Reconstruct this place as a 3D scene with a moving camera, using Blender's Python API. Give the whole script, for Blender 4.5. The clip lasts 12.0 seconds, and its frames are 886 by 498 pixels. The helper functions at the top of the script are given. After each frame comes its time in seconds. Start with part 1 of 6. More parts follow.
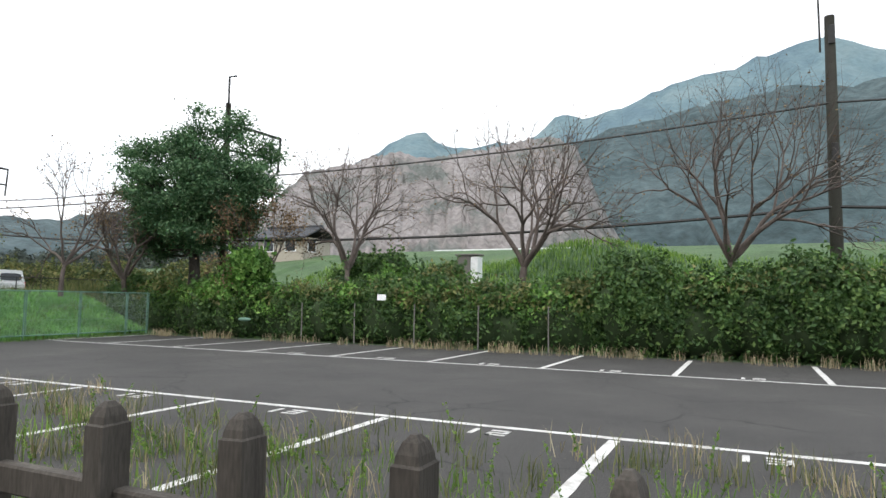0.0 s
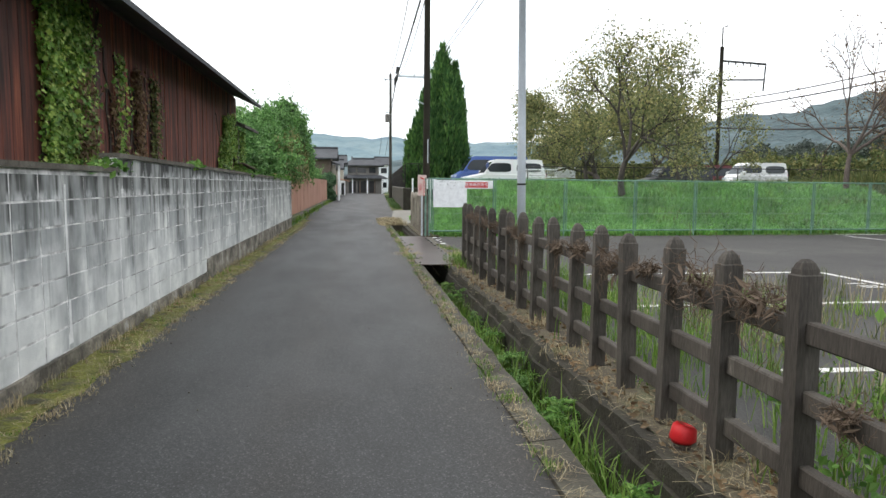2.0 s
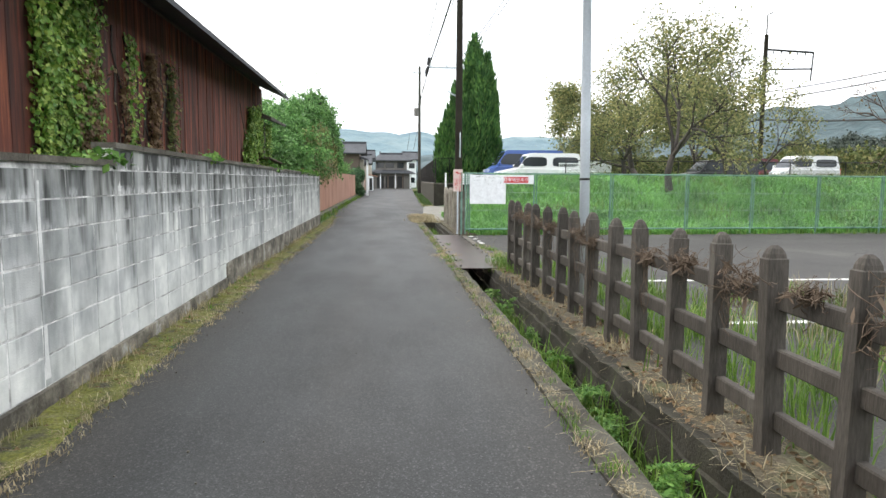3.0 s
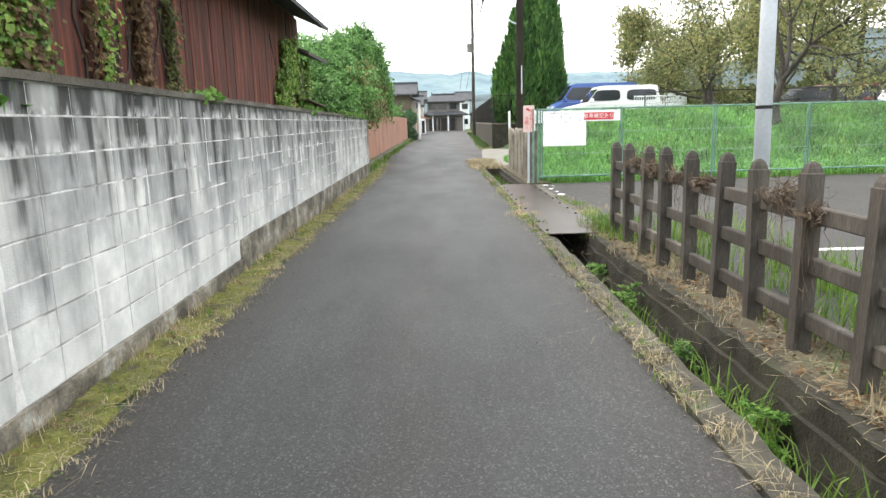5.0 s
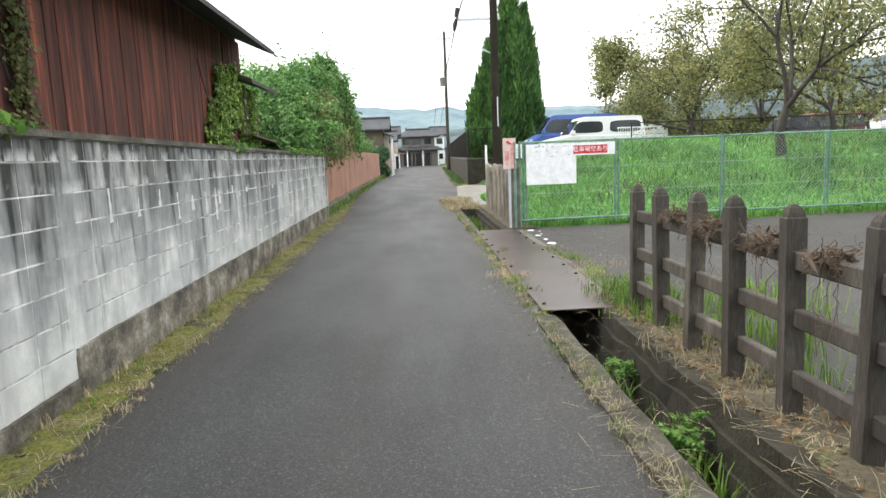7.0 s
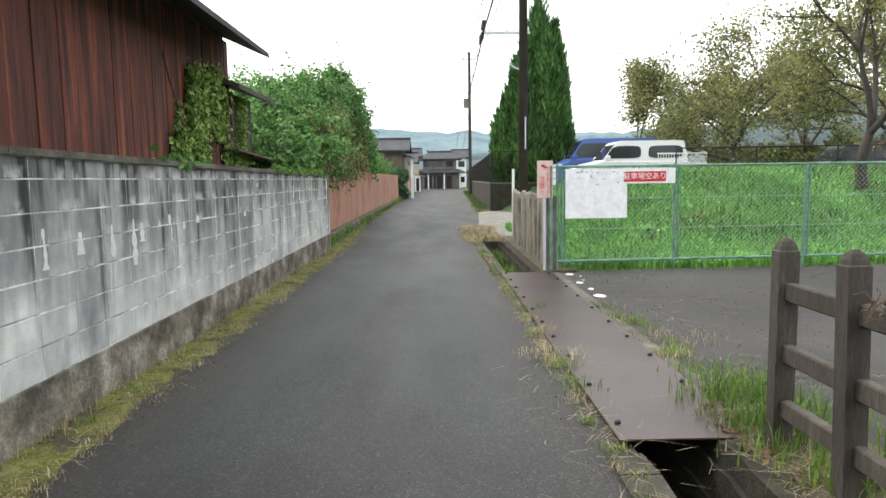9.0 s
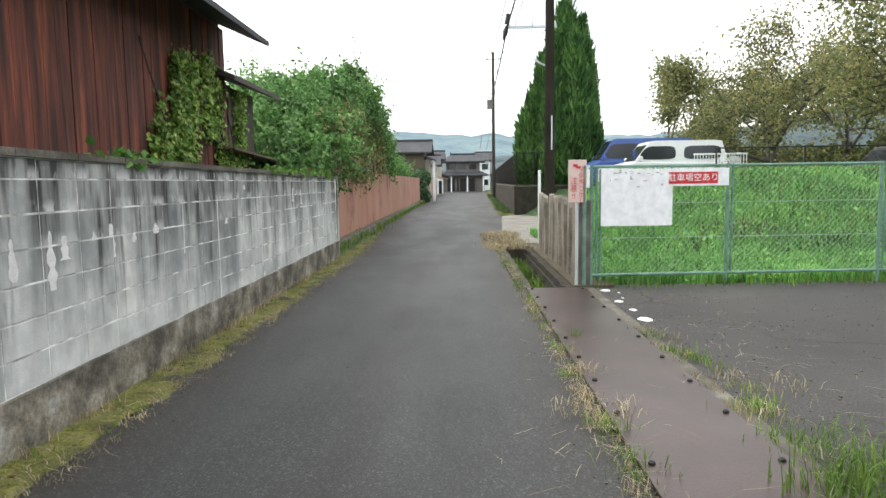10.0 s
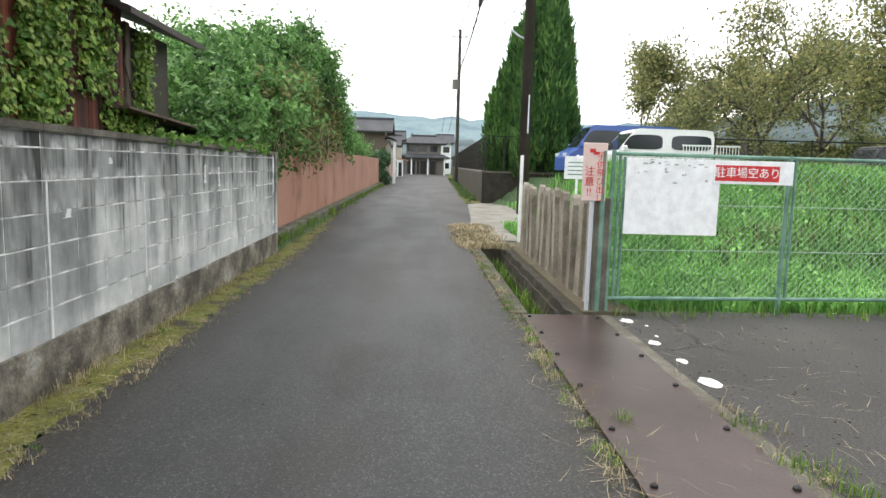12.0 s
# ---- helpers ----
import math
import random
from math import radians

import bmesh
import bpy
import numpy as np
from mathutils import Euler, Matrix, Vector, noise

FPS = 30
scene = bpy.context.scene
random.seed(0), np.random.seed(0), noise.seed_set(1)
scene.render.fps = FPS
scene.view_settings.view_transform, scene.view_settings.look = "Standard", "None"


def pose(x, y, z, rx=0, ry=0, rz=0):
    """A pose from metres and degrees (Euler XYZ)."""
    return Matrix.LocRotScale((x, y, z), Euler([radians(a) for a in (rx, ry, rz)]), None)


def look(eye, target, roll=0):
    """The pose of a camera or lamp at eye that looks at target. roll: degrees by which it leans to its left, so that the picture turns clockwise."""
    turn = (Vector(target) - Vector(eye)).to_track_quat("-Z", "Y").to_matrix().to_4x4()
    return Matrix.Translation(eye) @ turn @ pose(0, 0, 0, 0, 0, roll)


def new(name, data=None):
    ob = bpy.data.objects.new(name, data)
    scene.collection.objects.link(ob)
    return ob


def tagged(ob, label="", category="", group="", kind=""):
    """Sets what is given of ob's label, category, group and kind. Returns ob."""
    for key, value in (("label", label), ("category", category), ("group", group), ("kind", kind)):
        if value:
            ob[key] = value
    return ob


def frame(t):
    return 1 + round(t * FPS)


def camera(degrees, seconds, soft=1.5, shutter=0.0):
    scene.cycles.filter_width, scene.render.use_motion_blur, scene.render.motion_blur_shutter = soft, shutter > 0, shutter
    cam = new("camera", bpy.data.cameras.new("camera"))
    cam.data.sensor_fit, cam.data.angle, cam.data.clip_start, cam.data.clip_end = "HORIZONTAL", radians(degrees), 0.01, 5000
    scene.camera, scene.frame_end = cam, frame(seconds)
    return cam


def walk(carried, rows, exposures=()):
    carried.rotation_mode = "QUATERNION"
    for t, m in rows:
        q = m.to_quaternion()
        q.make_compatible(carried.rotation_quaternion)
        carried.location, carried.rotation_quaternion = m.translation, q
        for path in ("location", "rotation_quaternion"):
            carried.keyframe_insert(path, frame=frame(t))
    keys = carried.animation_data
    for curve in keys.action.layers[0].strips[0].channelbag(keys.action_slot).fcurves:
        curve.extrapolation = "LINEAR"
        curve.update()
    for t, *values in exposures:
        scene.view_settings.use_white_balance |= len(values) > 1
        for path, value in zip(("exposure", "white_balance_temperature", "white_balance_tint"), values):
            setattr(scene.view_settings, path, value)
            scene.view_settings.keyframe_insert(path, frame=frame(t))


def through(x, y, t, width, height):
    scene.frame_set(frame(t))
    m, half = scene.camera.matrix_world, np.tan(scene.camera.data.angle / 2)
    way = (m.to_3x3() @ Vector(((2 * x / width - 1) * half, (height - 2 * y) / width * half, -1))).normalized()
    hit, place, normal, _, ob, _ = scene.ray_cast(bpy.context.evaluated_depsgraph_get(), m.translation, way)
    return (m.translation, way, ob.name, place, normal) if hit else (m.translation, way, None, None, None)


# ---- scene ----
cam = camera(67.9, 12.0)
METRES, EYE, TILT, LEAN, TURN = 14.7, 1.5, 0.0, 0.0, 25.0
ROWS = [
    (0.0, 0.0, 0.0, 0.0, -0.03, 4.7, -0.39),
    (0.5, -0.0364, 0.0032, 0.0014, 17.37, 3.48, -0.9),
    (1.0, -0.0757, 0.018, 0.0001, 40.0, -0.22, -0.82),
    (1.5, -0.1148, 0.0295, -0.0004, 45.76, -2.33, -0.41),
    (2.0, -0.16, 0.0428, -0.0015, 57.73, -5.08, -0.45),
    (2.5, -0.1968, 0.0532, -0.0003, 55.95, -4.76, -1.23),
    (3.0, -0.2374, 0.0695, -0.0009, 60.07, -5.52, -0.36),
    (5.0, -0.3974, 0.1343, -0.0012, 64.56, -10.47, 1.48),
    (5.5, -0.4318, 0.1515, 0.0008, 60.84, -10.24, 0.96),
    (6.0, -0.4645, 0.1733, 0.002, 60.83, -6.73, 0.92),
    (6.5, -0.4999, 0.1911, 0.0014, 57.86, -6.83, 0.53),
    (7.0, -0.5354, 0.2139, 0.0018, 62.48, -7.6, 2.27),
    (7.5, -0.5715, 0.2316, 0.0021, 63.82, -8.55, 3.63),
    (9.5, -0.7144, 0.3109, 0.005, 64.91, -4.78, 0.23),
    (10.0, -0.7529, 0.3319, 0.004, 66.4, -5.31, 0.83),
    (10.5, -0.7914, 0.3459, 0.0057, 64.37, -6.69, 0.21),
    (11.0, -0.8337, 0.3633, 0.0063, 65.32, -6.3, -0.07),
    (11.5, -0.8718, 0.3752, 0.0064, 63.58, -6.99, -1.24),
    (12.0, -0.9101, 0.3925, 0.0064, 62.85, -6.8, -1.57),
]
SLOPE = -0.45
walk(cam, [(t, pose(0, 0, 0.03, 0, SLOPE, 0) @ pose(0, 0, EYE, TILT, LEAN, TURN) @ pose(METRES * x, METRES * y, METRES * z, 90 + pitch, roll, yaw)) for t, x, y, z, yaw, pitch, roll in ROWS],
     [(0.0, 0.4, 6500, 10), (0.5, 0.2, 6500, 10), (1.0, 0.15, 6520, 10), (1.5, 0.3, 6550, 10), (2.0, 0.58, 6600, 10), (2.5, 0.82, 6630, 10), (3.0, 0.98, 6650, 10), (5.0, 1.33, 6800, 10), (5.5, 1.33, 6800, 10), (6.5, 1.13, 6800, 10), (7.5, 1.05, 6800, 10), (9.5, 0.82, 6750, 10), (12.0, 0.88, 6800, 10)])

# ---- world, sun, exposure ----
SUN_ELEV, SUN_AZ = 48.0, 200.0
world = bpy.data.worlds.new("overcast_sky")
scene.world = world
world.use_nodes = True
wn, wl = world.node_tree.nodes, world.node_tree.links
wn.clear()
w_out = wn.new("ShaderNodeOutputWorld")
w_bg = wn.new("ShaderNodeBackground")
w_sky = wn.new("ShaderNodeTexSky")
w_sky.sky_type = "NISHITA"
w_sky.sun_disc = False
w_sky.sun_elevation = radians(SUN_ELEV)
w_sky.sun_rotation = radians(SUN_AZ)
w_sky.air_density, w_sky.dust_density, w_sky.ozone_density = 1.0, 4.0, 1.0
w_coord = wn.new("ShaderNodeTexCoord")
w_map = wn.new("ShaderNodeMapping")
w_map.inputs["Scale"].default_value = (1.0, 1.0, 3.0)
w_noise = wn.new("ShaderNodeTexNoise")
w_noise.inputs["Scale"].default_value = 1.6
w_noise.inputs["Detail"].default_value = 5.0
w_ramp = wn.new("ShaderNodeValToRGB")
w_ramp.color_ramp.elements[0].position, w_ramp.color_ramp.elements[0].color = 0.3, (7.6, 8.6, 9.6, 1)
w_ramp.color_ramp.elements[1].position, w_ramp.color_ramp.elements[1].color = 0.55, (10.5, 10.6, 10.8, 1)
w_mix = wn.new("ShaderNodeMix")
w_mix.data_type = "RGBA"
w_mix.inputs[0].default_value = 0.82
wl.new(w_coord.outputs["Generated"], w_map.inputs["Vector"])
wl.new(w_map.outputs["Vector"], w_noise.inputs["Vector"])
wl.new(w_noise.outputs["Fac"], w_ramp.inputs["Fac"])
wl.new(w_sky.outputs["Color"], w_mix.inputs[6])
wl.new(w_ramp.outputs["Color"], w_mix.inputs[7])
wl.new(w_mix.outputs[2], w_bg.inputs["Color"])
w_bg.inputs["Strength"].default_value = 0.13
wl.new(w_bg.outputs["Background"], w_out.inputs["Surface"])

sun = new("sun", bpy.data.lights.new("sun", "SUN"))
sun.data.energy, sun.data.angle, sun.data.color = 0.9, radians(20), (1.0, 0.97, 0.92)
az = radians(SUN_AZ)
sun.matrix_world = look((0, 0, 40), Vector((0, 0, 40)) - Vector((math.sin(az) * math.cos(radians(SUN_ELEV)), math.cos(az) * math.cos(radians(SUN_ELEV)), math.sin(radians(SUN_ELEV)))))

# ---- materials ----


def mat(name, rough=0.8, metal=0.0):
    m = bpy.data.materials.new(name)
    m.use_nodes = True
    b = m.node_tree.nodes["Principled BSDF"]
    b.inputs["Roughness"].default_value = rough
    b.inputs["Metallic"].default_value = metal
    return m, m.node_tree.nodes, m.node_tree.links, b


def node(ns, kind, **values):
    n = ns.new(kind)
    for key, value in values.items():
        n.inputs[key.replace("_", " ")].default_value = value
    return n


def place(ns, ls, scale=(1, 1, 1)):
    g = ns.new("ShaderNodeNewGeometry")
    m = ns.new("ShaderNodeMapping")
    m.inputs["Scale"].default_value = scale
    ls.new(g.outputs["Position"], m.inputs["Vector"])
    return m.outputs["Vector"]


def ramp(ns, ls, fac, stops):
    r = ns.new("ShaderNodeValToRGB")
    els = r.color_ramp.elements
    while len(els) < len(stops):
        els.new(0.5)
    for e, (p, c) in zip(els, stops):
        e.position = p
        e.color = (*c, 1) if len(c) == 3 else c
    ls.new(fac, r.inputs["Fac"])
    return r.outputs["Color"]


def mixed(ns, ls, fac, a, b, blend="MIX"):
    m = ns.new("ShaderNodeMix")
    m.data_type, m.blend_type = "RGBA", blend
    for slot, v in ((0, fac), (6, a), (7, b)):
        if isinstance(v, (int, float)):
            m.inputs[slot].default_value = v
        elif isinstance(v, tuple):
            m.inputs[slot].default_value = (*v, 1)
        else:
            ls.new(v, m.inputs[slot])
    return m.outputs[2]


def bump(ns, ls, b, height, strength=0.4, dist=0.01):
    n = ns.new("ShaderNodeBump")
    n.inputs["Strength"].default_value, n.inputs["Distance"].default_value = strength, dist
    ls.new(height, n.inputs["Height"])
    ls.new(n.outputs["Normal"], b.inputs["Normal"])


def noise_of(ns, ls, vec, scale, detail=4.0, rough=0.55):
    n = node(ns, "ShaderNodeTexNoise", Scale=scale, Detail=detail, Roughness=rough)
    ls.new(vec, n.inputs["Vector"])
    return n.outputs["Fac"]


def two_scale(name, stops_big, fine=(0.75, 1.2), big=0.6, small=60.0, rough=0.85, metal=0.0, strength=0.3, dist=0.004, scale=(1, 1, 1), objvar=0.0):
    """A surface with broad stains and a fine grain."""
    m, ns, ls, b = mat(name, rough, metal)
    v = place(ns, ls, scale)
    base = ramp(ns, ls, noise_of(ns, ls, v, big, 6.0, 0.6), stops_big)
    f = noise_of(ns, ls, v, small, 3.0)
    grain = ramp(ns, ls, f, [(0.3, (fine[0],) * 3), (0.7, (fine[1],) * 3)])
    c = mixed(ns, ls, 1.0, base, grain, "MULTIPLY")
    if objvar:
        oi = ns.new("ShaderNodeObjectInfo")
        c = mixed(ns, ls, 1.0, c, ramp(ns, ls, oi.outputs["Random"], [(0.0, (1 - objvar,) * 3), (1.0, (1 + objvar,) * 3)]), "MULTIPLY")
    ls.new(c, b.inputs["Base Color"])
    bump(ns, ls, b, f, strength, dist)
    return m


def leaf_mat(name, dark, mid, light, rough=0.55, through=0.3):
    m, ns, ls, b = mat(name, rough)
    g = ns.new("ShaderNodeNewGeometry")
    c = ramp(ns, ls, g.outputs["Random Per Island"], [(0.0, dark), (0.55, mid), (1.0, light)])
    big = ramp(ns, ls, noise_of(ns, ls, place(ns, ls), 0.9, 3.0), [(0.35, (0.7, 0.72, 0.7)), (0.65, (1.25, 1.2, 1.1))])
    c = mixed(ns, ls, 1.0, c, big, "MULTIPLY")
    ls.new(c, b.inputs["Base Color"])
    b.inputs["Specular IOR Level"].default_value = 0.3
    t = ns.new("ShaderNodeBsdfTranslucent")
    ls.new(c, t.inputs["Color"])
    mx = ns.new("ShaderNodeMixShader")
    mx.inputs[0].default_value = through
    ls.new(b.outputs[0], mx.inputs[1])
    ls.new(t.outputs[0], mx.inputs[2])
    ls.new(mx.outputs[0], ns["Material Output"].inputs["Surface"])
    return m


def plain(name, c, rough=0.6, metal=0.0, vary=0.12, scale=8.0, strength=0.1):
    return two_scale(name, [(0.3, tuple(x * (1 - vary) for x in c)), (0.7, tuple(x * (1 + vary) for x in c))], (0.92, 1.06), scale, 90.0, rough, metal, strength, 0.002)




def asphalt():
    """Worn asphalt: long tyre tracks, darker damp patches, pale chips of stone."""
    m, ns, ls, b = mat("road_asphalt", 0.6)
    v = place(ns, ls)
    broad = ramp(ns, ls, noise_of(ns, ls, place(ns, ls, (0.12, 0.9, 1)), 1.0, 4.0, 0.55), [(0.35, (0.0205, 0.021, 0.0202)), (0.5, (0.0272, 0.0282, 0.0274)), (0.66, (0.037, 0.0388, 0.0378))])
    patch = ramp(ns, ls, noise_of(ns, ls, v, 0.55, 7.0, 0.65), [(0.36, (0.8, 0.78, 0.76)), (0.5, (1, 1, 1)), (0.68, (1.12, 1.12, 1.13))])
    c = mixed(ns, ls, 1.0, broad, patch, "MULTIPLY")
    sy = ns.new("ShaderNodeSeparateXYZ")
    ls.new(v, sy.inputs[0])
    off = node(ns, "ShaderNodeMath")
    off.operation = "ADD"
    off.inputs[1].default_value = 0.9
    ls.new(sy.outputs["Y"], off.inputs[0])
    wide = ns.new("ShaderNodeMath")
    wide.operation = "ABSOLUTE"
    ls.new(off.outputs[0], wide.inputs[0])
    wob = ns.new("ShaderNodeMath")
    ls.new(wide.outputs[0], wob.inputs[0])
    ls.new(noise_of(ns, ls, v, 1.1, 5.0, 0.65), wob.inputs[1])
    dirt = ramp(ns, ls, wob.outputs[0], [(0.45, (0.85, 0.85, 0.85)), (0.7, (0.3, 0.3, 0.3)), (0.9, (0, 0, 0))])
    c = mixed(ns, ls, dirt, c, (0.022, 0.0208, 0.0182))
    edge_dirt = node(ns, "ShaderNodeMapRange", From_Min=1.4, From_Max=1.95, To_Min=0.0, To_Max=0.85)
    ls.new(wob.outputs[0], edge_dirt.inputs["Value"])
    c = mixed(ns, ls, edge_dirt.outputs[0], c, (0.028, 0.0252, 0.0215))
    c = mixed(ns, ls, 1.0, c, ramp(ns, ls, noise_of(ns, ls, v, 38.0, 5.0, 0.75), [(0.36, (0.72, 0.72, 0.72)), (0.5, (1, 1, 1)), (0.64, (1.35, 1.35, 1.36))]), "MULTIPLY")
    vo = ns.new("ShaderNodeTexVoronoi")
    vo.inputs["Scale"].default_value = 120.0
    ls.new(v, vo.inputs["Vector"])
    sx = ns.new("ShaderNodeSeparateColor")
    ls.new(vo.outputs["Color"], sx.inputs[0])
    stone = ramp(ns, ls, sx.outputs[0], [(0.0, (0.6, 0.6, 0.6)), (0.6, (1.0, 1.0, 1.0)), (0.88, (1.4, 1.4, 1.4)), (0.98, (3.0, 3.0, 2.95))])
    c = mixed(ns, ls, 1.0, c, stone, "MULTIPLY")
    ls.new(c, b.inputs["Base Color"])
    rough = ramp(ns, ls, noise_of(ns, ls, place(ns, ls, (0.3, 0.8, 1)), 1.2, 4.0, 0.6), [(0.4, (0.6, 0.6, 0.6)), (0.6, (0.68, 0.68, 0.68))])
    ls.new(rough, b.inputs["Roughness"])
    bump(ns, ls, b, vo.outputs["Distance"], 0.35, 0.003)
    return m


ASPHALT = asphalt()
LOT = two_scale("car_park_asphalt", [(0.35, (0.034, 0.0325, 0.031)), (0.6, (0.049, 0.047, 0.044)), (0.75, (0.074, 0.07, 0.064))], (0.42, 1.75), 0.5, 60.0, 0.82, 0, 0.6, 0.008)
EARTH = two_scale("bare_earth", [(0.3, (0.06, 0.05, 0.035)), (0.55, (0.1, 0.085, 0.055)), (0.75, (0.09, 0.11, 0.04))], (0.7, 1.3), 1.3, 40.0, 0.95, 0, 0.8, 0.02)
FIELD = two_scale("grassy_ground", [(0.3, (0.05, 0.09, 0.04)), (0.55, (0.075, 0.135, 0.055)), (0.75, (0.125, 0.155, 0.075))], (0.7, 1.3), 0.4, 25.0, 0.95, 0, 0.8, 0.03)
MOSS = two_scale("mossy_verge", [(0.38, (0.055, 0.05, 0.032)), (0.45, (0.1, 0.105, 0.022)), (0.57, (0.15, 0.152, 0.03)), (0.68, (0.19, 0.165, 0.085))], (0.55, 1.4), 3.2, 45.0, 0.95, 0, 0.9, 0.02)
CONCRETE = two_scale("weathered_concrete", [(0.3, (0.06, 0.054, 0.042)), (0.5, (0.11, 0.1, 0.08)), (0.7, (0.2, 0.19, 0.16))], (0.75, 1.25), 2.5, 60.0, 0.9, 0, 0.5, 0.01)
PALE = two_scale("pale_driveway_concrete", [(0.3, (0.15, 0.14, 0.12)), (0.6, (0.27, 0.26, 0.23))], (0.85, 1.15), 1.4, 50.0, 0.9)
KERB = two_scale("mossy_dark_kerb", [(0.35, (0.04, 0.036, 0.027)), (0.5, (0.066, 0.061, 0.045)), (0.62, (0.1, 0.095, 0.072)), (0.72, (0.075, 0.088, 0.03))], (0.7, 1.25), 3.5, 55.0, 0.92, 0, 0.6, 0.01)
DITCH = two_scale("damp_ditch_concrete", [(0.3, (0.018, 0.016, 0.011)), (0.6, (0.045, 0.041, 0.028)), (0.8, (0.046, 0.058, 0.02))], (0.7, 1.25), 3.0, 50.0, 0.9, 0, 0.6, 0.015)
PAINT = two_scale("worn_white_line", [(0.35, (0.5, 0.49, 0.46)), (0.6, (0.75, 0.75, 0.73))], (0.8, 1.08), 6.0, 70.0, 0.7)
STEEL = two_scale("rusty_brown_plate", [(0.35, (0.052, 0.034, 0.031)), (0.6, (0.076, 0.049, 0.044)), (0.75, (0.07, 0.058, 0.054))], (0.85, 1.15), 1.6, 55.0, 0.33, 0.3, 0.25, 0.003)
FENCE_WOOD = two_scale("dark_weathered_wood", [(0.3, (0.04, 0.034, 0.028)), (0.55, (0.072, 0.063, 0.053)), (0.75, (0.135, 0.123, 0.105))], (0.7, 1.3), 2.0, 30.0, 0.85, 0, 0.6, 0.006, (3, 3, 0.5), 0.2)
MORTAR = two_scale("pale_patchy_mortar", [(0.4, (0.28, 0.28, 0.27)), (0.5, (0.52, 0.52, 0.51)), (0.6, (0.84, 0.84, 0.82))], (0.9, 1.1), 4.0, 40.0, 0.95)
LIME = two_scale("white_lime_run", [(0.3, (0.6, 0.61, 0.6)), (0.6, (0.8, 0.8, 0.79))], (0.9, 1.05), 8.0, 60.0, 0.9)
LIMY = plain("grime", (0.42, 0.43, 0.42), 0.9)
RENDERED = two_scale("terracotta_render", [(0.3, (0.2, 0.1, 0.075)), (0.42, (0.4, 0.2, 0.14)), (0.72, (0.48, 0.27, 0.2))], (0.97, 1.03), 0.7, 12.0, 0.9, 0, 0.05, 0.003, (1, 1, 0.8))
PICKET = two_scale("lichened_grey_beige_board", [(0.3, (0.12, 0.1, 0.08)), (0.5, (0.26, 0.235, 0.19)), (0.7, (0.36, 0.33, 0.28))], (0.8, 1.15), 3.0, 40.0, 0.9, 0, 0.4, 0.006, (1, 1, 0.6), 0.12)
FOOTING = two_scale("blotched_footing", [(0.36, (0.07, 0.063, 0.05)), (0.48, (0.15, 0.135, 0.11)), (0.58, (0.25, 0.225, 0.18)), (0.66, (0.36, 0.35, 0.32))], (0.7, 1.25), 3.5, 40.0, 0.95, 0, 0.7, 0.012)
BARK = two_scale("grey_brown_bark", [(0.3, (0.035, 0.03, 0.026)), (0.7, (0.085, 0.072, 0.062))], (0.7, 1.3), 3.0, 30.0, 0.9, 0, 0.6, 0.01, (1, 1, 0.4))
# Browner bark for the bare trees, lightened to include the haze before them.
PALEBARK = two_scale("haze_lightened_brown_bark", [(0.3, (0.07, 0.055, 0.047)), (0.7, (0.13, 0.105, 0.092))], (0.7, 1.3), 3.0, 30.0, 0.9, 0, 0.6, 0.01, (1, 1, 0.4))
TWIG = plain("thin_brown_twigs", (0.125, 0.09, 0.062), 0.9)
POLE = two_scale("grey_concrete_pole", [(0.3, (0.13, 0.12, 0.11)), (0.7, (0.2, 0.19, 0.175))], (0.85, 1.1), 1.0, 30.0, 0.8)
DARKPOLE = two_scale("dark_brown_pole", [(0.3, (0.045, 0.035, 0.03)), (0.7, (0.08, 0.065, 0.058))], (0.85, 1.1), 1.0, 30.0, 0.7)
GALV = two_scale("galvanised_steel", [(0.3, (0.5, 0.55, 0.6)), (0.7, (0.6, 0.65, 0.7))], (0.92, 1.06), 2.0, 40.0, 0.5, 0.1, 0.1, 0.002)
DARKMETAL = plain("dark_metal", (0.03, 0.03, 0.03), 0.5, 0.5)
GREENPIPE = two_scale("faded_green_paint", [(0.35, (0.1, 0.2, 0.15)), (0.6, (0.18, 0.33, 0.26)), (0.8, (0.3, 0.38, 0.33))], (0.9, 1.08), 5.0, 60.0, 0.55, 0.1)
WIRE = plain("grey_green_wire", (0.36, 0.46, 0.4), 0.5, 0.4)
CABLE = plain("black_cable", (0.02, 0.02, 0.02), 0.6)
WHITE = plain("white_sheet", (0.88, 0.9, 0.91), 0.5)
RED = plain("red_print", (0.6, 0.03, 0.03), 0.5)
PINKSIGN = two_scale("faded_pink_sign", [(0.3, (0.68, 0.5, 0.45)), (0.7, (0.75, 0.6, 0.55))], (0.95, 1.04), 8.0, 60.0, 0.5)
SILVER = plain("silver_board", (0.5, 0.54, 0.58), 0.35, 0.5)
REDCLOTH = plain("red_plastic", (0.55, 0.015, 0.02), 0.5)
HAY = leaf_mat("dry_grass", (0.227, 0.186, 0.119), (0.375, 0.321, 0.206), (0.523, 0.469, 0.348), 0.8, 0.15)
GRASS = leaf_mat("green_grass", (0.078, 0.168, 0.026), (0.143, 0.264, 0.046), (0.247, 0.36, 0.091), 0.6, 0.35)
LUSH = leaf_mat("lush_bank_grass", (0.103, 0.271, 0.065), (0.180, 0.430, 0.110), (0.297, 0.589, 0.180), 0.6, 0.35)
HEDGE = leaf_mat("hedge_leaf", (0.034, 0.078, 0.026), (0.067, 0.142, 0.042), (0.134, 0.218, 0.066), 0.5, 0.25)
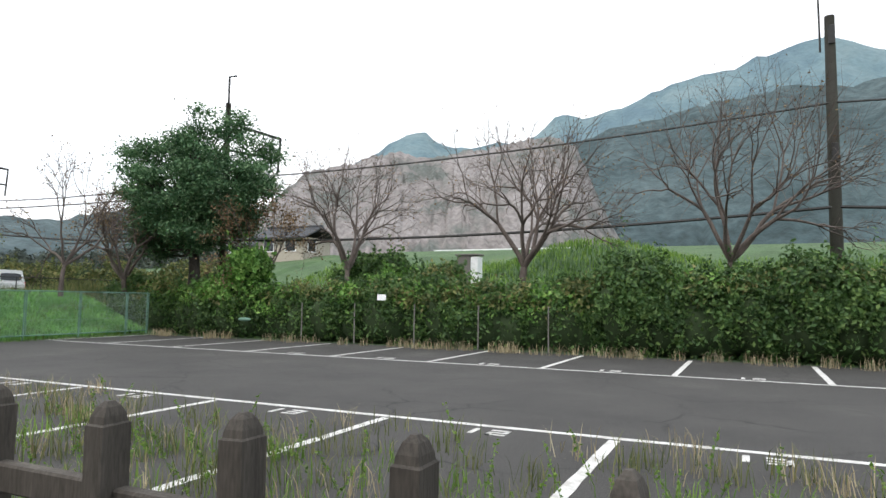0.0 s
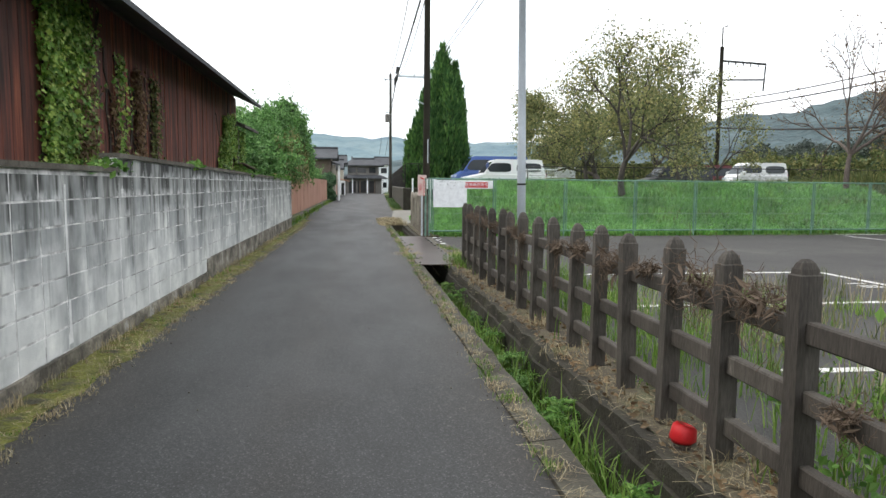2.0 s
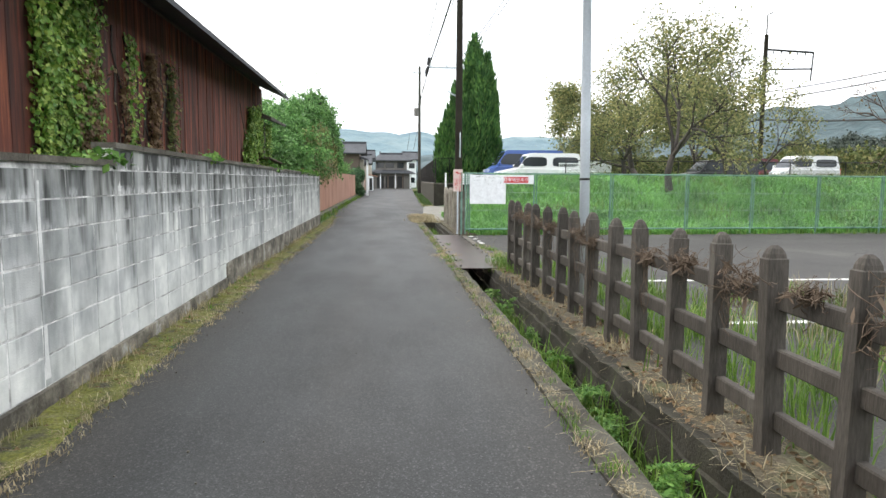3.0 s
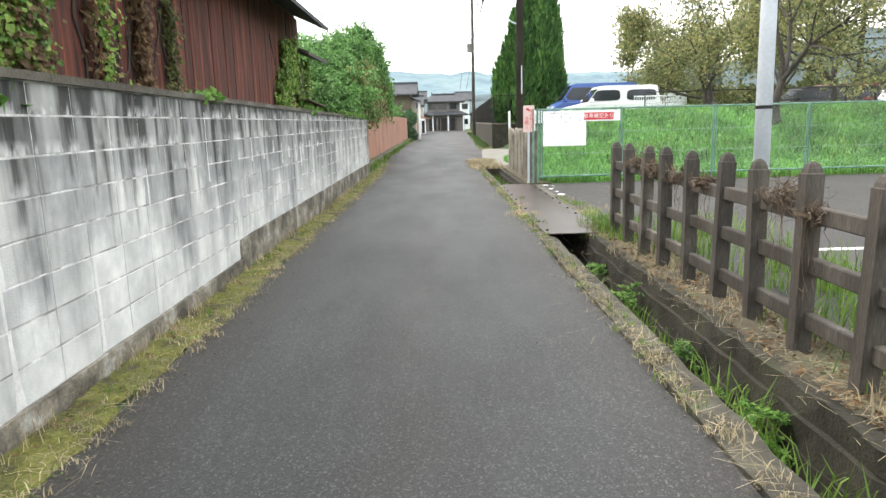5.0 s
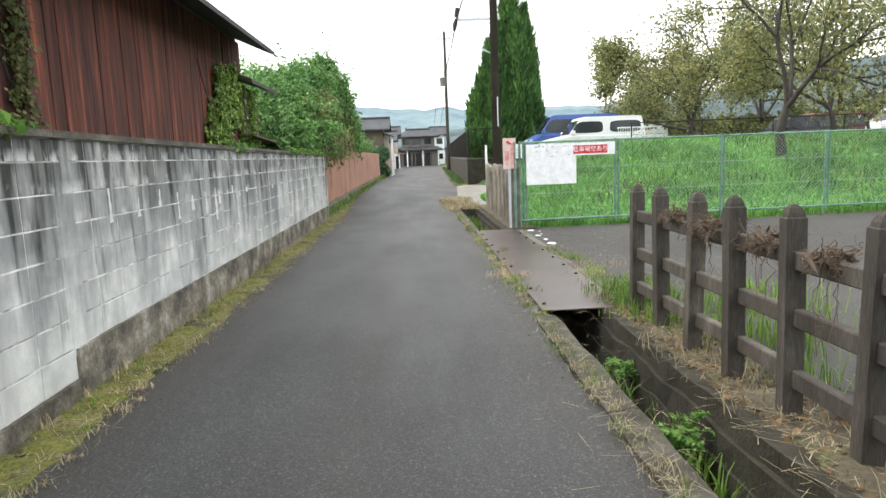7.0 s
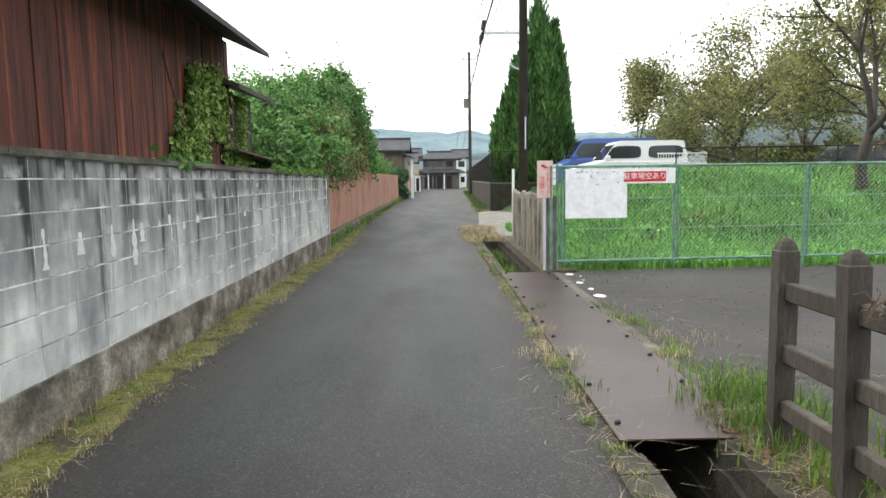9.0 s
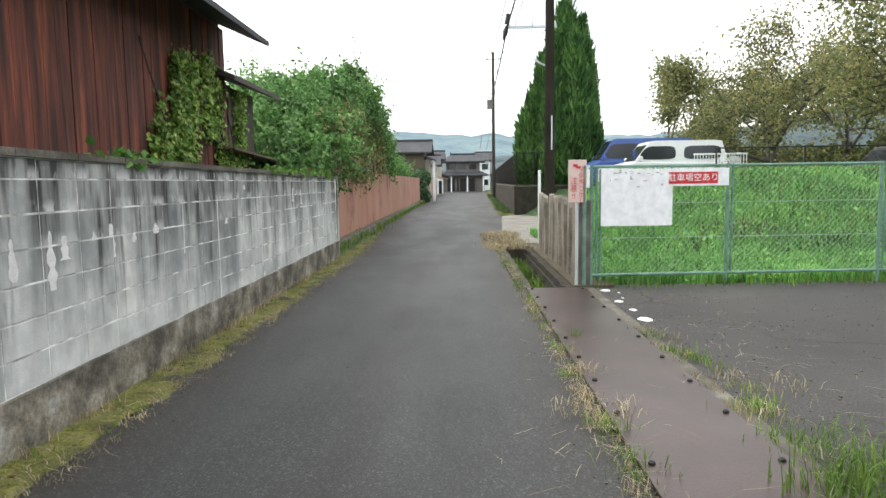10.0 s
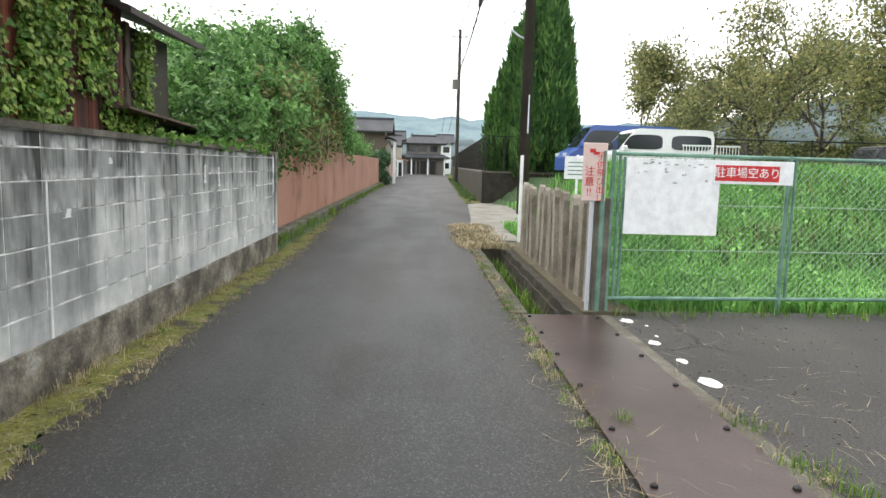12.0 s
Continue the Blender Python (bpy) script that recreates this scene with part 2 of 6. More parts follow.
SHRUB = leaf_mat("bright_shrub_leaf", (0.061, 0.153, 0.032), (0.121, 0.271, 0.054), (0.243, 0.405, 0.108), 0.5, 0.3)
GARDEN = leaf_mat("garden_shrub_leaf", (0.066, 0.166, 0.048), (0.133, 0.290, 0.086), (0.266, 0.465, 0.173), 0.5, 0.3)
IVY = leaf_mat("ivy_leaf", (0.087, 0.208, 0.040), (0.207, 0.360, 0.075), (0.441, 0.554, 0.148), 0.5, 0.25)
CONIFER = leaf_mat("juniper_foliage", (0.033, 0.091, 0.030), (0.078, 0.190, 0.057), (0.159, 0.298, 0.076), 0.6, 0.2)
CHERRY = leaf_mat("yellowing_cherry_leaf", (0.102, 0.131, 0.063), (0.213, 0.238, 0.105), (0.390, 0.361, 0.161), 0.6, 0.38)
EVERGREEN = leaf_mat("evergreen_leaf", (0.034, 0.093, 0.047), (0.079, 0.171, 0.079), (0.171, 0.277, 0.146), 0.5, 0.2)
OLIVE = leaf_mat("olive_weeds", (0.07, 0.1, 0.04), (0.14, 0.17, 0.06), (0.26, 0.25, 0.11), 0.7, 0.3)
BROWNLEAF = leaf_mat("brown_leaf", (0.12, 0.075, 0.045), (0.21, 0.143, 0.083), (0.27, 0.195, 0.12), 0.7, 0.3)
# Leaf colour of the distant treelines, greyed to carry the haze.
MIST = leaf_mat("haze_tinted_tree_mass", (0.060, 0.077, 0.070), (0.075, 0.095, 0.085), (0.090, 0.110, 0.099), 0.9, 0.1)
# Dark green for the filler solids; the shade between leaves is in this colour.
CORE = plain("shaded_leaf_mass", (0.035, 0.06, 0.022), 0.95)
# Distance haze is mixed into the hill colours: bluish on woods, greyish on slope.
HILL = two_scale("far_wooded_hill_hazed", [(0.35, (0.095, 0.155, 0.19)), (0.5, (0.13, 0.2, 0.225)), (0.7, (0.18, 0.245, 0.26))], (0.9, 1.1), 0.012, 0.12, 1.0, 0, 0.5, 4.0)
WOODS = two_scale("hazed_woods", [(0.38, (0.038, 0.062, 0.067)), (0.5, (0.054, 0.083, 0.090)), (0.62, (0.073, 0.105, 0.112))], (0.72, 1.3), 0.03, 0.22, 1.0, 0, 0.6, 2.0)
BROWNHILL = two_scale("brown_slope_hazed", [(0.38, (0.122, 0.134, 0.124)), (0.5, (0.220, 0.201, 0.194)), (0.6, (0.269, 0.251, 0.247))], (0.7, 1.25), 0.06, 0.5, 1.0, 0, 0.6, 1.0)
ROOF = two_scale("grey_roof_tile", [(0.3, (0.038, 0.04, 0.046)), (0.7, (0.072, 0.077, 0.085))], (0.85, 1.15), 1.0, 20.0, 0.8)
PLASTER = plain("cream_plaster", (0.42, 0.38, 0.32), 0.9)
BROWNWALL = plain("brown_boarding", (0.13, 0.1, 0.08), 0.85)
GLASS, _ns, _ls, _b = mat("dark_glass", 0.08)
_b.inputs["Base Color"].default_value = (0.02, 0.025, 0.03, 1)
WHITECAR = plain("white_car_paint", (0.78, 0.79, 0.8), 0.25, 0.0, 0.03)
BLUECAR = plain("blue_car_paint", (0.05, 0.11, 0.35), 0.3, 0.0, 0.05)
REDCAR = plain("dark_red_car_paint", (0.12, 0.015, 0.02), 0.3, 0.0, 0.05)
BLACKCAR = plain("black_car_paint", (0.02, 0.02, 0.024), 0.3, 0.0, 0.05)
RUBBER = plain("black_rubber", (0.02, 0.02, 0.02), 0.8)
RUST = two_scale("rusty_metal_roof", [(0.3, (0.07, 0.05, 0.045)), (0.7, (0.16, 0.1, 0.08))], (0.8, 1.2), 2.0, 30.0, 0.8)


def block_material():
    """Grey blocks: soft vertical washes, dark drips from the coping, lime bloom along the bed joints."""
    m, ns, ls, b = mat("stained_grey_block", 0.92)
    v = place(ns, ls)
    base = ramp(ns, ls, noise_of(ns, ls, v, 2.2, 6.0, 0.65), [(0.3, (0.39, 0.405, 0.4)), (0.5, (0.55, 0.565, 0.555)), (0.7, (0.76, 0.765, 0.745))])
    sx = ns.new("ShaderNodeSeparateXYZ")
    ls.new(v, sx.inputs[0])
    up = node(ns, "ShaderNodeMapRange", From_Min=0.3, From_Max=1.7, To_Min=-0.14, To_Max=0.17)
    ls.new(sx.outputs["Z"], up.inputs["Value"])

    def streaks(scale, detail):
        add = ns.new("ShaderNodeMath")
        ls.new(noise_of(ns, ls, place(ns, ls, scale), 1.0, detail, 0.6), add.inputs[0])
        ls.new(up.outputs[0], add.inputs[1])
        return add.outputs[0]

    wide = ramp(ns, ls, streaks((2.2, 1.0, 0.55), 4.0), [(0.38, (1.12, 1.12, 1.1)), (0.5, (0.74, 0.75, 0.75)), (0.62, (0.5, 0.51, 0.51)), (0.74, (0.3, 0.305, 0.3))])
    c = mixed(ns, ls, 1.0, base, wide, "MULTIPLY")
    fine = ramp(ns, ls, streaks((8.0, 1.0, 0.8), 3.0), [(0.56, (1, 1, 1)), (0.65, (0.62, 0.62, 0.61)), (0.72, (0.22, 0.22, 0.215))])
    c = mixed(ns, ls, 1.0, c, fine, "MULTIPLY")
    wash = noise_of(ns, ls, place(ns, ls, (3.5, 1.0, 0.9)), 1.0, 3.0, 0.5)
    c = mixed(ns, ls, ramp(ns, ls, wash, [(0.54, (0, 0, 0)), (0.7, (0.65, 0.65, 0.65))]), c, (0.6, 0.61, 0.59))
    course = node(ns, "ShaderNodeMath")
    course.operation = "MULTIPLY_ADD"
    course.inputs[1].default_value, course.inputs[2].default_value = 5.0, -0.75
    ls.new(sx.outputs["Z"], course.inputs[0])
    part_of = ns.new("ShaderNodeMath")
    part_of.operation = "FRACT"
    ls.new(course.outputs[0], part_of.inputs[0])
    near_joint = ramp(ns, ls, part_of.outputs[0], [(0.0, (0.95, 0.95, 0.95)), (0.14, (0.7, 0.7, 0.7)), (0.42, (0, 0, 0)), (0.94, (0, 0, 0)), (1.0, (0.6, 0.6, 0.6))])
    spots = ramp(ns, ls, noise_of(ns, ls, place(ns, ls, (5.5, 1.0, 2.2)), 1.0, 4.0, 0.7), [(0.5, (0, 0, 0)), (0.6, (1, 1, 1))])
    high = node(ns, "ShaderNodeMapRange", From_Min=0.9, From_Max=1.3, To_Min=0.25, To_Max=0.9)
    ls.new(sx.outputs["Z"], high.inputs["Value"])
    bloom = mixed(ns, ls, 1.0, mixed(ns, ls, 1.0, near_joint, spots, "MULTIPLY"), high.outputs[0], "MULTIPLY")
    c = mixed(ns, ls, bloom, c, (0.68, 0.68, 0.68))
    along = node(ns, "ShaderNodeMapRange", From_Min=-20.0, From_Max=-11.5, To_Min=0.0, To_Max=1.0)
    ls.new(sx.outputs["X"], along.inputs["Value"])
    c = mixed(ns, ls, 1.0, c, ramp(ns, ls, along.outputs[0], [(0.0, (0.86, 0.86, 0.86)), (1.0, (1.07, 1.07, 1.07))]), "MULTIPLY")
    oi = ns.new("ShaderNodeObjectInfo")
    c = mixed(ns, ls, 1.0, c, ramp(ns, ls, oi.outputs["Random"], [(0.0, (0.9, 0.905, 0.92)), (1.0, (1.08, 1.075, 1.07))]), "MULTIPLY")
    ls.new(c, b.inputs["Base Color"])
    bump(ns, ls, b, noise_of(ns, ls, v, 80.0, 3.0), 0.5, 0.004)
    return m


def rusty_boards():
    m, ns, ls, b = mat("rust_red_boards", 0.85)
    v = place(ns, ls, (9.0, 9.0, 0.6))
    oi = ns.new("ShaderNodeObjectInfo")
    c = ramp(ns, ls, noise_of(ns, ls, v, 1.0, 6.0, 0.65), [(0.32, (0.03, 0.016, 0.014)), (0.45, (0.085, 0.031, 0.024)), (0.57, (0.17, 0.05, 0.032)), (0.67, (0.32, 0.1, 0.05)), (0.8, (0.44, 0.21, 0.12))])
    c = mixed(ns, ls, 1.0, c, ramp(ns, ls, oi.outputs["Random"], [(0.0, (0.8, 0.8, 0.8)), (1.0, (1.2, 1.17, 1.15))]), "MULTIPLY")
    ls.new(c, b.inputs["Base Color"])
    bump(ns, ls, b, noise_of(ns, ls, v, 6.0, 4.0), 0.5, 0.008)
    return m


def cracked(m, scale=0.55):
    """Thin dark cracks over a surface."""
    ns, ls = m.node_tree.nodes, m.node_tree.links
    b = ns["Principled BSDF"]
    old = b.inputs["Base Color"].links[0].from_socket
    warp = ns.new("ShaderNodeMix")
    warp.data_type = "RGBA"
    warp.inputs[0].default_value = 0.25
    v = place(ns, ls)
    nz = node(ns, "ShaderNodeTexNoise", Scale=2.5, Detail=4.0)
    ls.new(v, nz.inputs["Vector"])
    ls.new(v, warp.inputs[6])
    ls.new(nz.outputs["Color"], warp.inputs[7])
    vo = ns.new("ShaderNodeTexVoronoi")
    vo.feature = "DISTANCE_TO_EDGE"
    vo.inputs["Scale"].default_value = scale
    ls.new(warp.outputs[2], vo.inputs["Vector"])
    gap = ramp(ns, ls, vo.outputs["Distance"], [(0.0, (0.25, 0.25, 0.25)), (0.012, (1, 1, 1))])
    mask = ramp(ns, ls, noise_of(ns, ls, v, 0.4, 2.0), [(0.45, (0, 0, 0)), (0.55, (1, 1, 1))])
    part_ = mixed(ns, ls, mask, (1.0, 1.0, 1.0), gap)
    ls.new(mixed(ns, ls, 1.0, old, part_, "MULTIPLY"), b.inputs["Base Color"])


cracked(LOT)
BLOCK = block_material()
BOARDS = rusty_boards()

# ---- builders ----
rng = np.random.default_rng(7)


class Geo:
    """Vertices and faces gathered for one mesh."""

    def __init__(self):
        self.v, self.f, self.n = [], [], 0

    def add(self, verts, faces):
        self.v.append(np.asarray(verts, float).reshape(-1, 3))
        self.f.append(np.asarray(faces, int) + self.n)
        self.n += len(self.v[-1])
        return self

    def box(self, x0, x1, y0, y1, z0, z1, chamfer=0.0, turn=0.0, about=None):
        c = min(chamfer, (x1 - x0) * 0.4, (y1 - y0) * 0.4, (z1 - z0) * 0.4)
        if c <= 0:
            p = np.array([(x, y, z) for z in (z0, z1) for x, y in ((x0, y0), (x1, y0), (x1, y1), (x0, y1))])
            f = [(3, 2, 1, 0), (4, 5, 6, 7), (0, 1, 5, 4), (1, 2, 6, 5), (2, 3, 7, 6), (3, 0, 4, 7)]
        else:
            p, f = [], []
            for z, i in ((z0, c), (z0 + c, 0), (z1 - c, 0), (z1, c)):
                p += [(x0 + i + (c if not i else 0), y0 + i, z), (x1 - i - (c if not i else 0), y0 + i, z), (x1 - i, y0 + i + (c if not i else 0), z), (x1 - i, y1 - i - (c if not i else 0), z),
                      (x1 - i - (c if not i else 0), y1 - i, z), (x0 + i + (c if not i else 0), y1 - i, z), (x0 + i, y1 - i - (c if not i else 0), z), (x0 + i, y0 + i + (c if not i else 0), z)]
            for k in range(3):
                for j in range(8):
                    a, d = k * 8 + j, k * 8 + (j + 1) % 8
                    f.append((a, d, d + 8, a + 8))
            f += [(7, 6, 5, 4), (7, 4, 3, 0), (3, 2, 1, 0), (24, 27, 28, 31), (24, 25, 26, 27), (28, 29, 30, 31)]
            p = np.array(p)
        if turn:
            o = np.array(about if about is not None else ((x0 + x1) / 2, (y0 + y1) / 2, 0))
            a = radians(turn)
            q = p - o
            p = np.stack([q[:, 0] * math.cos(a) - q[:, 1] * math.sin(a), q[:, 0] * math.sin(a) + q[:, 1] * math.cos(a), q[:, 2]], 1) + o
        return self.add(p, f)

    def tube(self, points, radii, seg=6, caps=True):
        pts = np.asarray(points, float)
        n = len(pts)
        radii = np.broadcast_to(radii, (n,))
        tang = np.gradient(pts, axis=0)
        tang /= np.linalg.norm(tang, axis=1, keepdims=True) + 1e-9
        side = np.cross(tang, (0.13, 0.31, 0.94) if abs(tang[0][2]) < 0.9 else (1, 0.1, 0))
        side /= np.linalg.norm(side, axis=1, keepdims=True) + 1e-9
        up = np.cross(tang, side)
        a = np.linspace(0, 2 * math.pi, seg, endpoint=False)
        ring = pts[:, None] + radii[:, None, None] * (np.cos(a)[None, :, None] * side[:, None] + np.sin(a)[None, :, None] * up[:, None])
        i = np.arange(n - 1)[:, None] * seg
        j, k = np.arange(seg)[None], (np.arange(seg)[None] + 1) % seg
        quads = np.stack([i + j, i + seg + j, i + seg + k, i + k], -1).reshape(-1, 4)
        self.add(ring.reshape(-1, 3), quads)
        if caps and seg == 6:
            for e in (self.n - n * seg, self.n - seg):
                self.f.append(np.array([(e, e + 1, e + 2, e + 3), (e, e + 3, e + 4, e + 5)]))
        elif caps:
            for s, e in ((0, self.n - n * seg), (n - 1, self.n - seg)):
                self.v.append(pts[s][None])
                c = self.n
                self.n += 1
                self.f.append(np.array([(c, e + q, e + (q + 1) % seg) for q in range(seg)]))
        return self

    def leaves(self, centres, size, normals=None, long=1.5, spread=1.0, r=None):
        r = r or rng
        c = np.asarray(centres, float)
        n = len(c)
        d = r.normal(size=(n, 3)) * spread
        if normals is not None:
            d += normals
        d /= np.linalg.norm(d, axis=1, keepdims=True) + 1e-9
        e = np.cross(d, r.normal(size=(n, 3)))
        e /= np.linalg.norm(e, axis=1, keepdims=True) + 1e-9
        g = np.cross(d, e)
        s = size * r.uniform(0.6, 1.4, (n, 1)) * 0.5
        v = np.stack([c - e * s * long, c + g * s + d * s * 0.25, c + e * s * long, c - g * s + d * s * 0.25], 1)
        return self.add(v.reshape(-1, 3), np.arange(n * 4).reshape(-1, 4))

    def rough(self, amount, seed=0):
        """Push every corner a little, the same way where corners meet."""
        for q in self.v:
            for k in range(3):
                q[:, k] += amount * np.sin(q[:, 0] * (7.3 + k) + q[:, 1] * 23.1 + q[:, 2] * 11.7 + seed + k * 2) * np.sin(q[:, 0] * 2.9 + k + q[:, 2] * 31.0)
        return self

    def blades(self, base, height, width, lean=0.5, r=None, droop=0.6):
        r = r or rng
        b = np.asarray(base, float)
        n = len(b)
        h = height * r.uniform(0.4, 1.25, (n, 1))
        a = r.uniform(0, 2 * math.pi, n)
        out = np.stack([np.cos(a), np.sin(a), np.zeros(n)], 1) * lean * r.uniform(0.2, 1.3, (n, 1))
        w = np.stack([-np.sin(a), np.cos(a), np.zeros(n)], 1) * width * r.uniform(0.6, 1.3, (n, 1)) / 2
        z = np.array([0, 0, 1.0])
        m = b + h * 0.6 * z + out * h * 0.4
        t = b + h * (1.0 - droop * np.linalg.norm(out, axis=1, keepdims=True) * 0.5) * z + out * h
        v = np.stack([b - w, b + w, m + w * 0.8, m - w * 0.8, t], 1)
        i = np.arange(n)[:, None] * 5
        self.add(v.reshape(-1, 3), i + np.array([[0, 1, 2, 3]]))
        self.f.append(i + np.array([[3, 2, 4]]) + (self.n - n * 5))
        return self

    def prism(self, outline, axis, a, b):
        """An outline of (u, w) pairs drawn out along an axis from a to b."""
        n = len(outline)
        def at(u, w, s):
            return (s, u, w) if axis == "x" else (u, s, w) if axis == "y" else (u, w, s)
        v = [at(u, w, s) for s in (a, b) for u, w in outline]
        self.add(v, [(i, (i + 1) % n, n + (i + 1) % n, n + i) for i in range(n)])
        self.ngons = getattr(self, "ngons", [])
        base = self.n - 2 * n
        self.ngons += [tuple(base + i for i in reversed(range(n))), tuple(base + n + i for i in range(n))]
        return self

    def mesh(self, name, smooth=False):
        me = bpy.data.meshes.new(name)
        v = np.concatenate(self.v)
        faces = [tuple(q) for f in self.f for q in f.tolist()] + getattr(self, "ngons", [])
        me.from_pydata(v.tolist(), [], faces)
        if smooth:
            me.shade_smooth()
        return me


def thing(name, loc, label, category, group="", kind="", rz=0.0):
    ob = new(name)
    ob.empty_display_size = 0.1
    ob.matrix_world = pose(*loc, 0, 0, rz)
    return tagged(ob, label, category, group, kind)


def part(name, geo, material, parent=None, label="", world_coords=False, smooth=False, kind="", loc=None, category=""):
    """One mesh object under a thing or a part."""
    me = geo if isinstance(geo, bpy.types.Mesh) else geo.mesh(name, smooth)
    if material is not None and not me.materials:
        me.materials.append(material)
    ob = new(name, me)
    if parent is not None:
        ob.parent = parent
        if world_coords:
            base = parent.matrix_basis if parent.parent is None else parent.parent.matrix_basis @ parent.matrix_basis
            ob.matrix_basis = base.inverted()
    if loc is not None:
        ob.location = loc
    return tagged(ob, label, category, "", kind)


def text_mesh(body, size, extrude=0.0015):
    cu = bpy.data.curves.new("lettering", "FONT")
    cu.body, cu.size, cu.extrude = body, size, extrude
    cu.align_x, cu.align_y = "CENTER", "CENTER"
    ob = bpy.data.objects.new("lettering", cu)
    me = bpy.data.meshes.new_from_object(ob)
    bpy.data.objects.remove(ob)
    return me


# ---- ground ----
X_NEAR, X_FAR = 30.0, -27.2


def bank_height(x, y):
    """The land beyond the car park: a grassy bank that climbs to an upper yard."""
    def step(a, b, t):
        s = min(1.0, max(0.0, (t - a) / (b - a)))
        return s * s * (3 - 2 * s)
    if x < -27.6:
        y = y - 2.6 if x > -33.4 else y - 1.9 if x > -41.6 else y - 0.7 - 0.031 * (-x - 41.6)
    west = (1.5 * step(21.9, 27.3, -x) - 0.35 * step(28.0, 31.0, -x)) * step(1.7, 3.4, y) if x < -21.9 else 0.0
    north = 1.5 * step(20.5, 24.0, y) + (3.0 + 1.1 * step(-50, -30, x)) * step(30.0, 48.0, y)
    north += 2.4 * math.exp(-((x + 7.5) / 6.0) ** 2 - ((y - 35.0) / 3.6) ** 2)
    h = max(west, north) if y > 1.6 else 0.0
    return h


def ground_height(x, y):
    h = bank_height(x, y)
    if 0.7 < y <= 1.26 and -27.2 <= x <= 30 :
        return -0.55
    if y < -2.9:
        return 0.0
    return h - (0.03 if h < 0.02 else 0.0)


def breaks(parts):
    out = []
    for a, b, n in parts:
        out += list(np.linspace(a, b, n, endpoint=False))
    return out


xs = breaks([(-2500, -400, 6), (-400, -60, 10), (-60, -34, 13), (-34, -27.22, 14), (-27.22, -27.18, 1), (-27.18, -20, 22), (-20, 30, 26), (30, 60, 4), (60, 2500, 8)]) + [2500.0]
ys = breaks([(-2500, -300, 6), (-300, -20, 8), (-20, -2.9, 6), (-2.9, 0.64, 6), (0.64, 0.66, 1), (0.66, 0.76, 1), (0.76, 1.25, 2), (1.25, 1.27, 1), (1.27, 4, 8), (4, 20, 16), (20, 30, 16), (30, 80, 8), (80, 2500, 8)]) + [2500.0]
gv = [(x, y, ground_height(x, y)) for y in ys for x in xs]
W = len(xs)
gf = [(j * W + i, j * W + i + 1, (j + 1) * W + i + 1, (j + 1) * W + i) for j in range(len(ys) - 1) for i in range(W - 1)]
ground = part("ground", Geo().add(gv, gf), FIELD, kind="structure", label="rough grassy ground reaching to the hills")

road_geo = Geo()
for i in range(60):
    a, b = 30 - i * 4.0, 30 - (i + 1) * 4.0
    def edge(x, side):
        wob = 0.03 * math.sin(x * 1.7 + side) + 0.02 * math.sin(x * 4.1)
        if side < 0:
            return float(np.interp(x, (-36.0, -26.5), (-2.94, -2.43))) + wob
        if x < -27.0:
            return float(np.interp(x, (-210, -128, -74, -52, -39.6, -33.5, -27.0), (7.2, 4.37, 2.46, 1.86, 1.5, 1.2, 0.56))) + wob
        return (0.67 if -21.1 < x < -14.4 else 0.56) + wob
    sub = np.linspace(a, b, 9)
    for c, d in zip(sub[:-1], sub[1:]):
        road_geo.add([(c, edge(c, -1), 0), (c, edge(c, 1), 0), (d, edge(d, 1), 0), (d, edge(d, -1), 0), (c, edge(c, -1), -0.03), (c, edge(c, 1), -0.03), (d, edge(d, 1), -0.03), (d, edge(d, -1), -0.03)],
                     [(0, 1, 2, 3), (1, 5, 6, 2), (0, 3, 7, 4)])
part("road", road_geo, ASPHALT, kind="structure", label="narrow worn grey asphalt lane")
# ---- verge, ditch, plate ----
verge = Geo()
vr = np.random.default_rng(17)
vx = np.linspace(30, -34, 900)
vv = []
for x in vx:
    e = -2.4 + 0.03 * math.sin(x * 2.1) + 0.025 * math.sin(x * 6.7) + vr.normal() * 0.018
    e -= 0.5 * min(1.0, max(0.0, (-x - 26.5) / 9.5))
    vv += [(x, -2.72, 0.03 + vr.normal() * 0.006), (x, min(-2.6, e - 0.04), 0.026 + vr.normal() * 0.008), (x, min(-2.48, e - 0.02), 0.016 + vr.normal() * 0.006), (x, e, 0.002)]
verge.add(vv, [(i * 4 + j, i * 4 + j + 1, i * 4 + j + 5, i * 4 + j + 4) for i in range(899) for j in range(3)])
part("verge", verge, MOSS, kind="structure", label="mossy earth strip along the block wall")
kerb = Geo()
x = 30.0
while x > -27.2:
    w = 2.0
    for q in range(8):
        kerb.box(x - (q + 1) * 0.25 + (0.012 if q == 7 else 0), x - q * 0.25, 0.55, 0.745, -0.5, -0.02 if -21.2 < x - q * 0.25 < -14.2 else 0.02)
    x -= w
kerb.rough(0.012, 1)
part("kerb", kerb, KERB, kind="structure", label="cracked concrete ditch edge beside the lane")
bank = Geo()
for q in range(286):
    x = 30 - q * 0.2
    z = 0.02 if x > -14.4 else -0.004
    for y0, z0, z1, ins in ((1.17, -0.55, -0.3, 0.0), (1.19, -0.3, -0.12, 0.0), (1.22, -0.12, z, 0.02)):
        bank.box(x - 0.2, x, y0, 1.34, z0, z1)
bank.rough(0.018, 4)
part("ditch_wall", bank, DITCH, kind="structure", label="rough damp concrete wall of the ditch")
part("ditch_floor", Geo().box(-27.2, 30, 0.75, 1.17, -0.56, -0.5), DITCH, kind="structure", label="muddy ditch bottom")
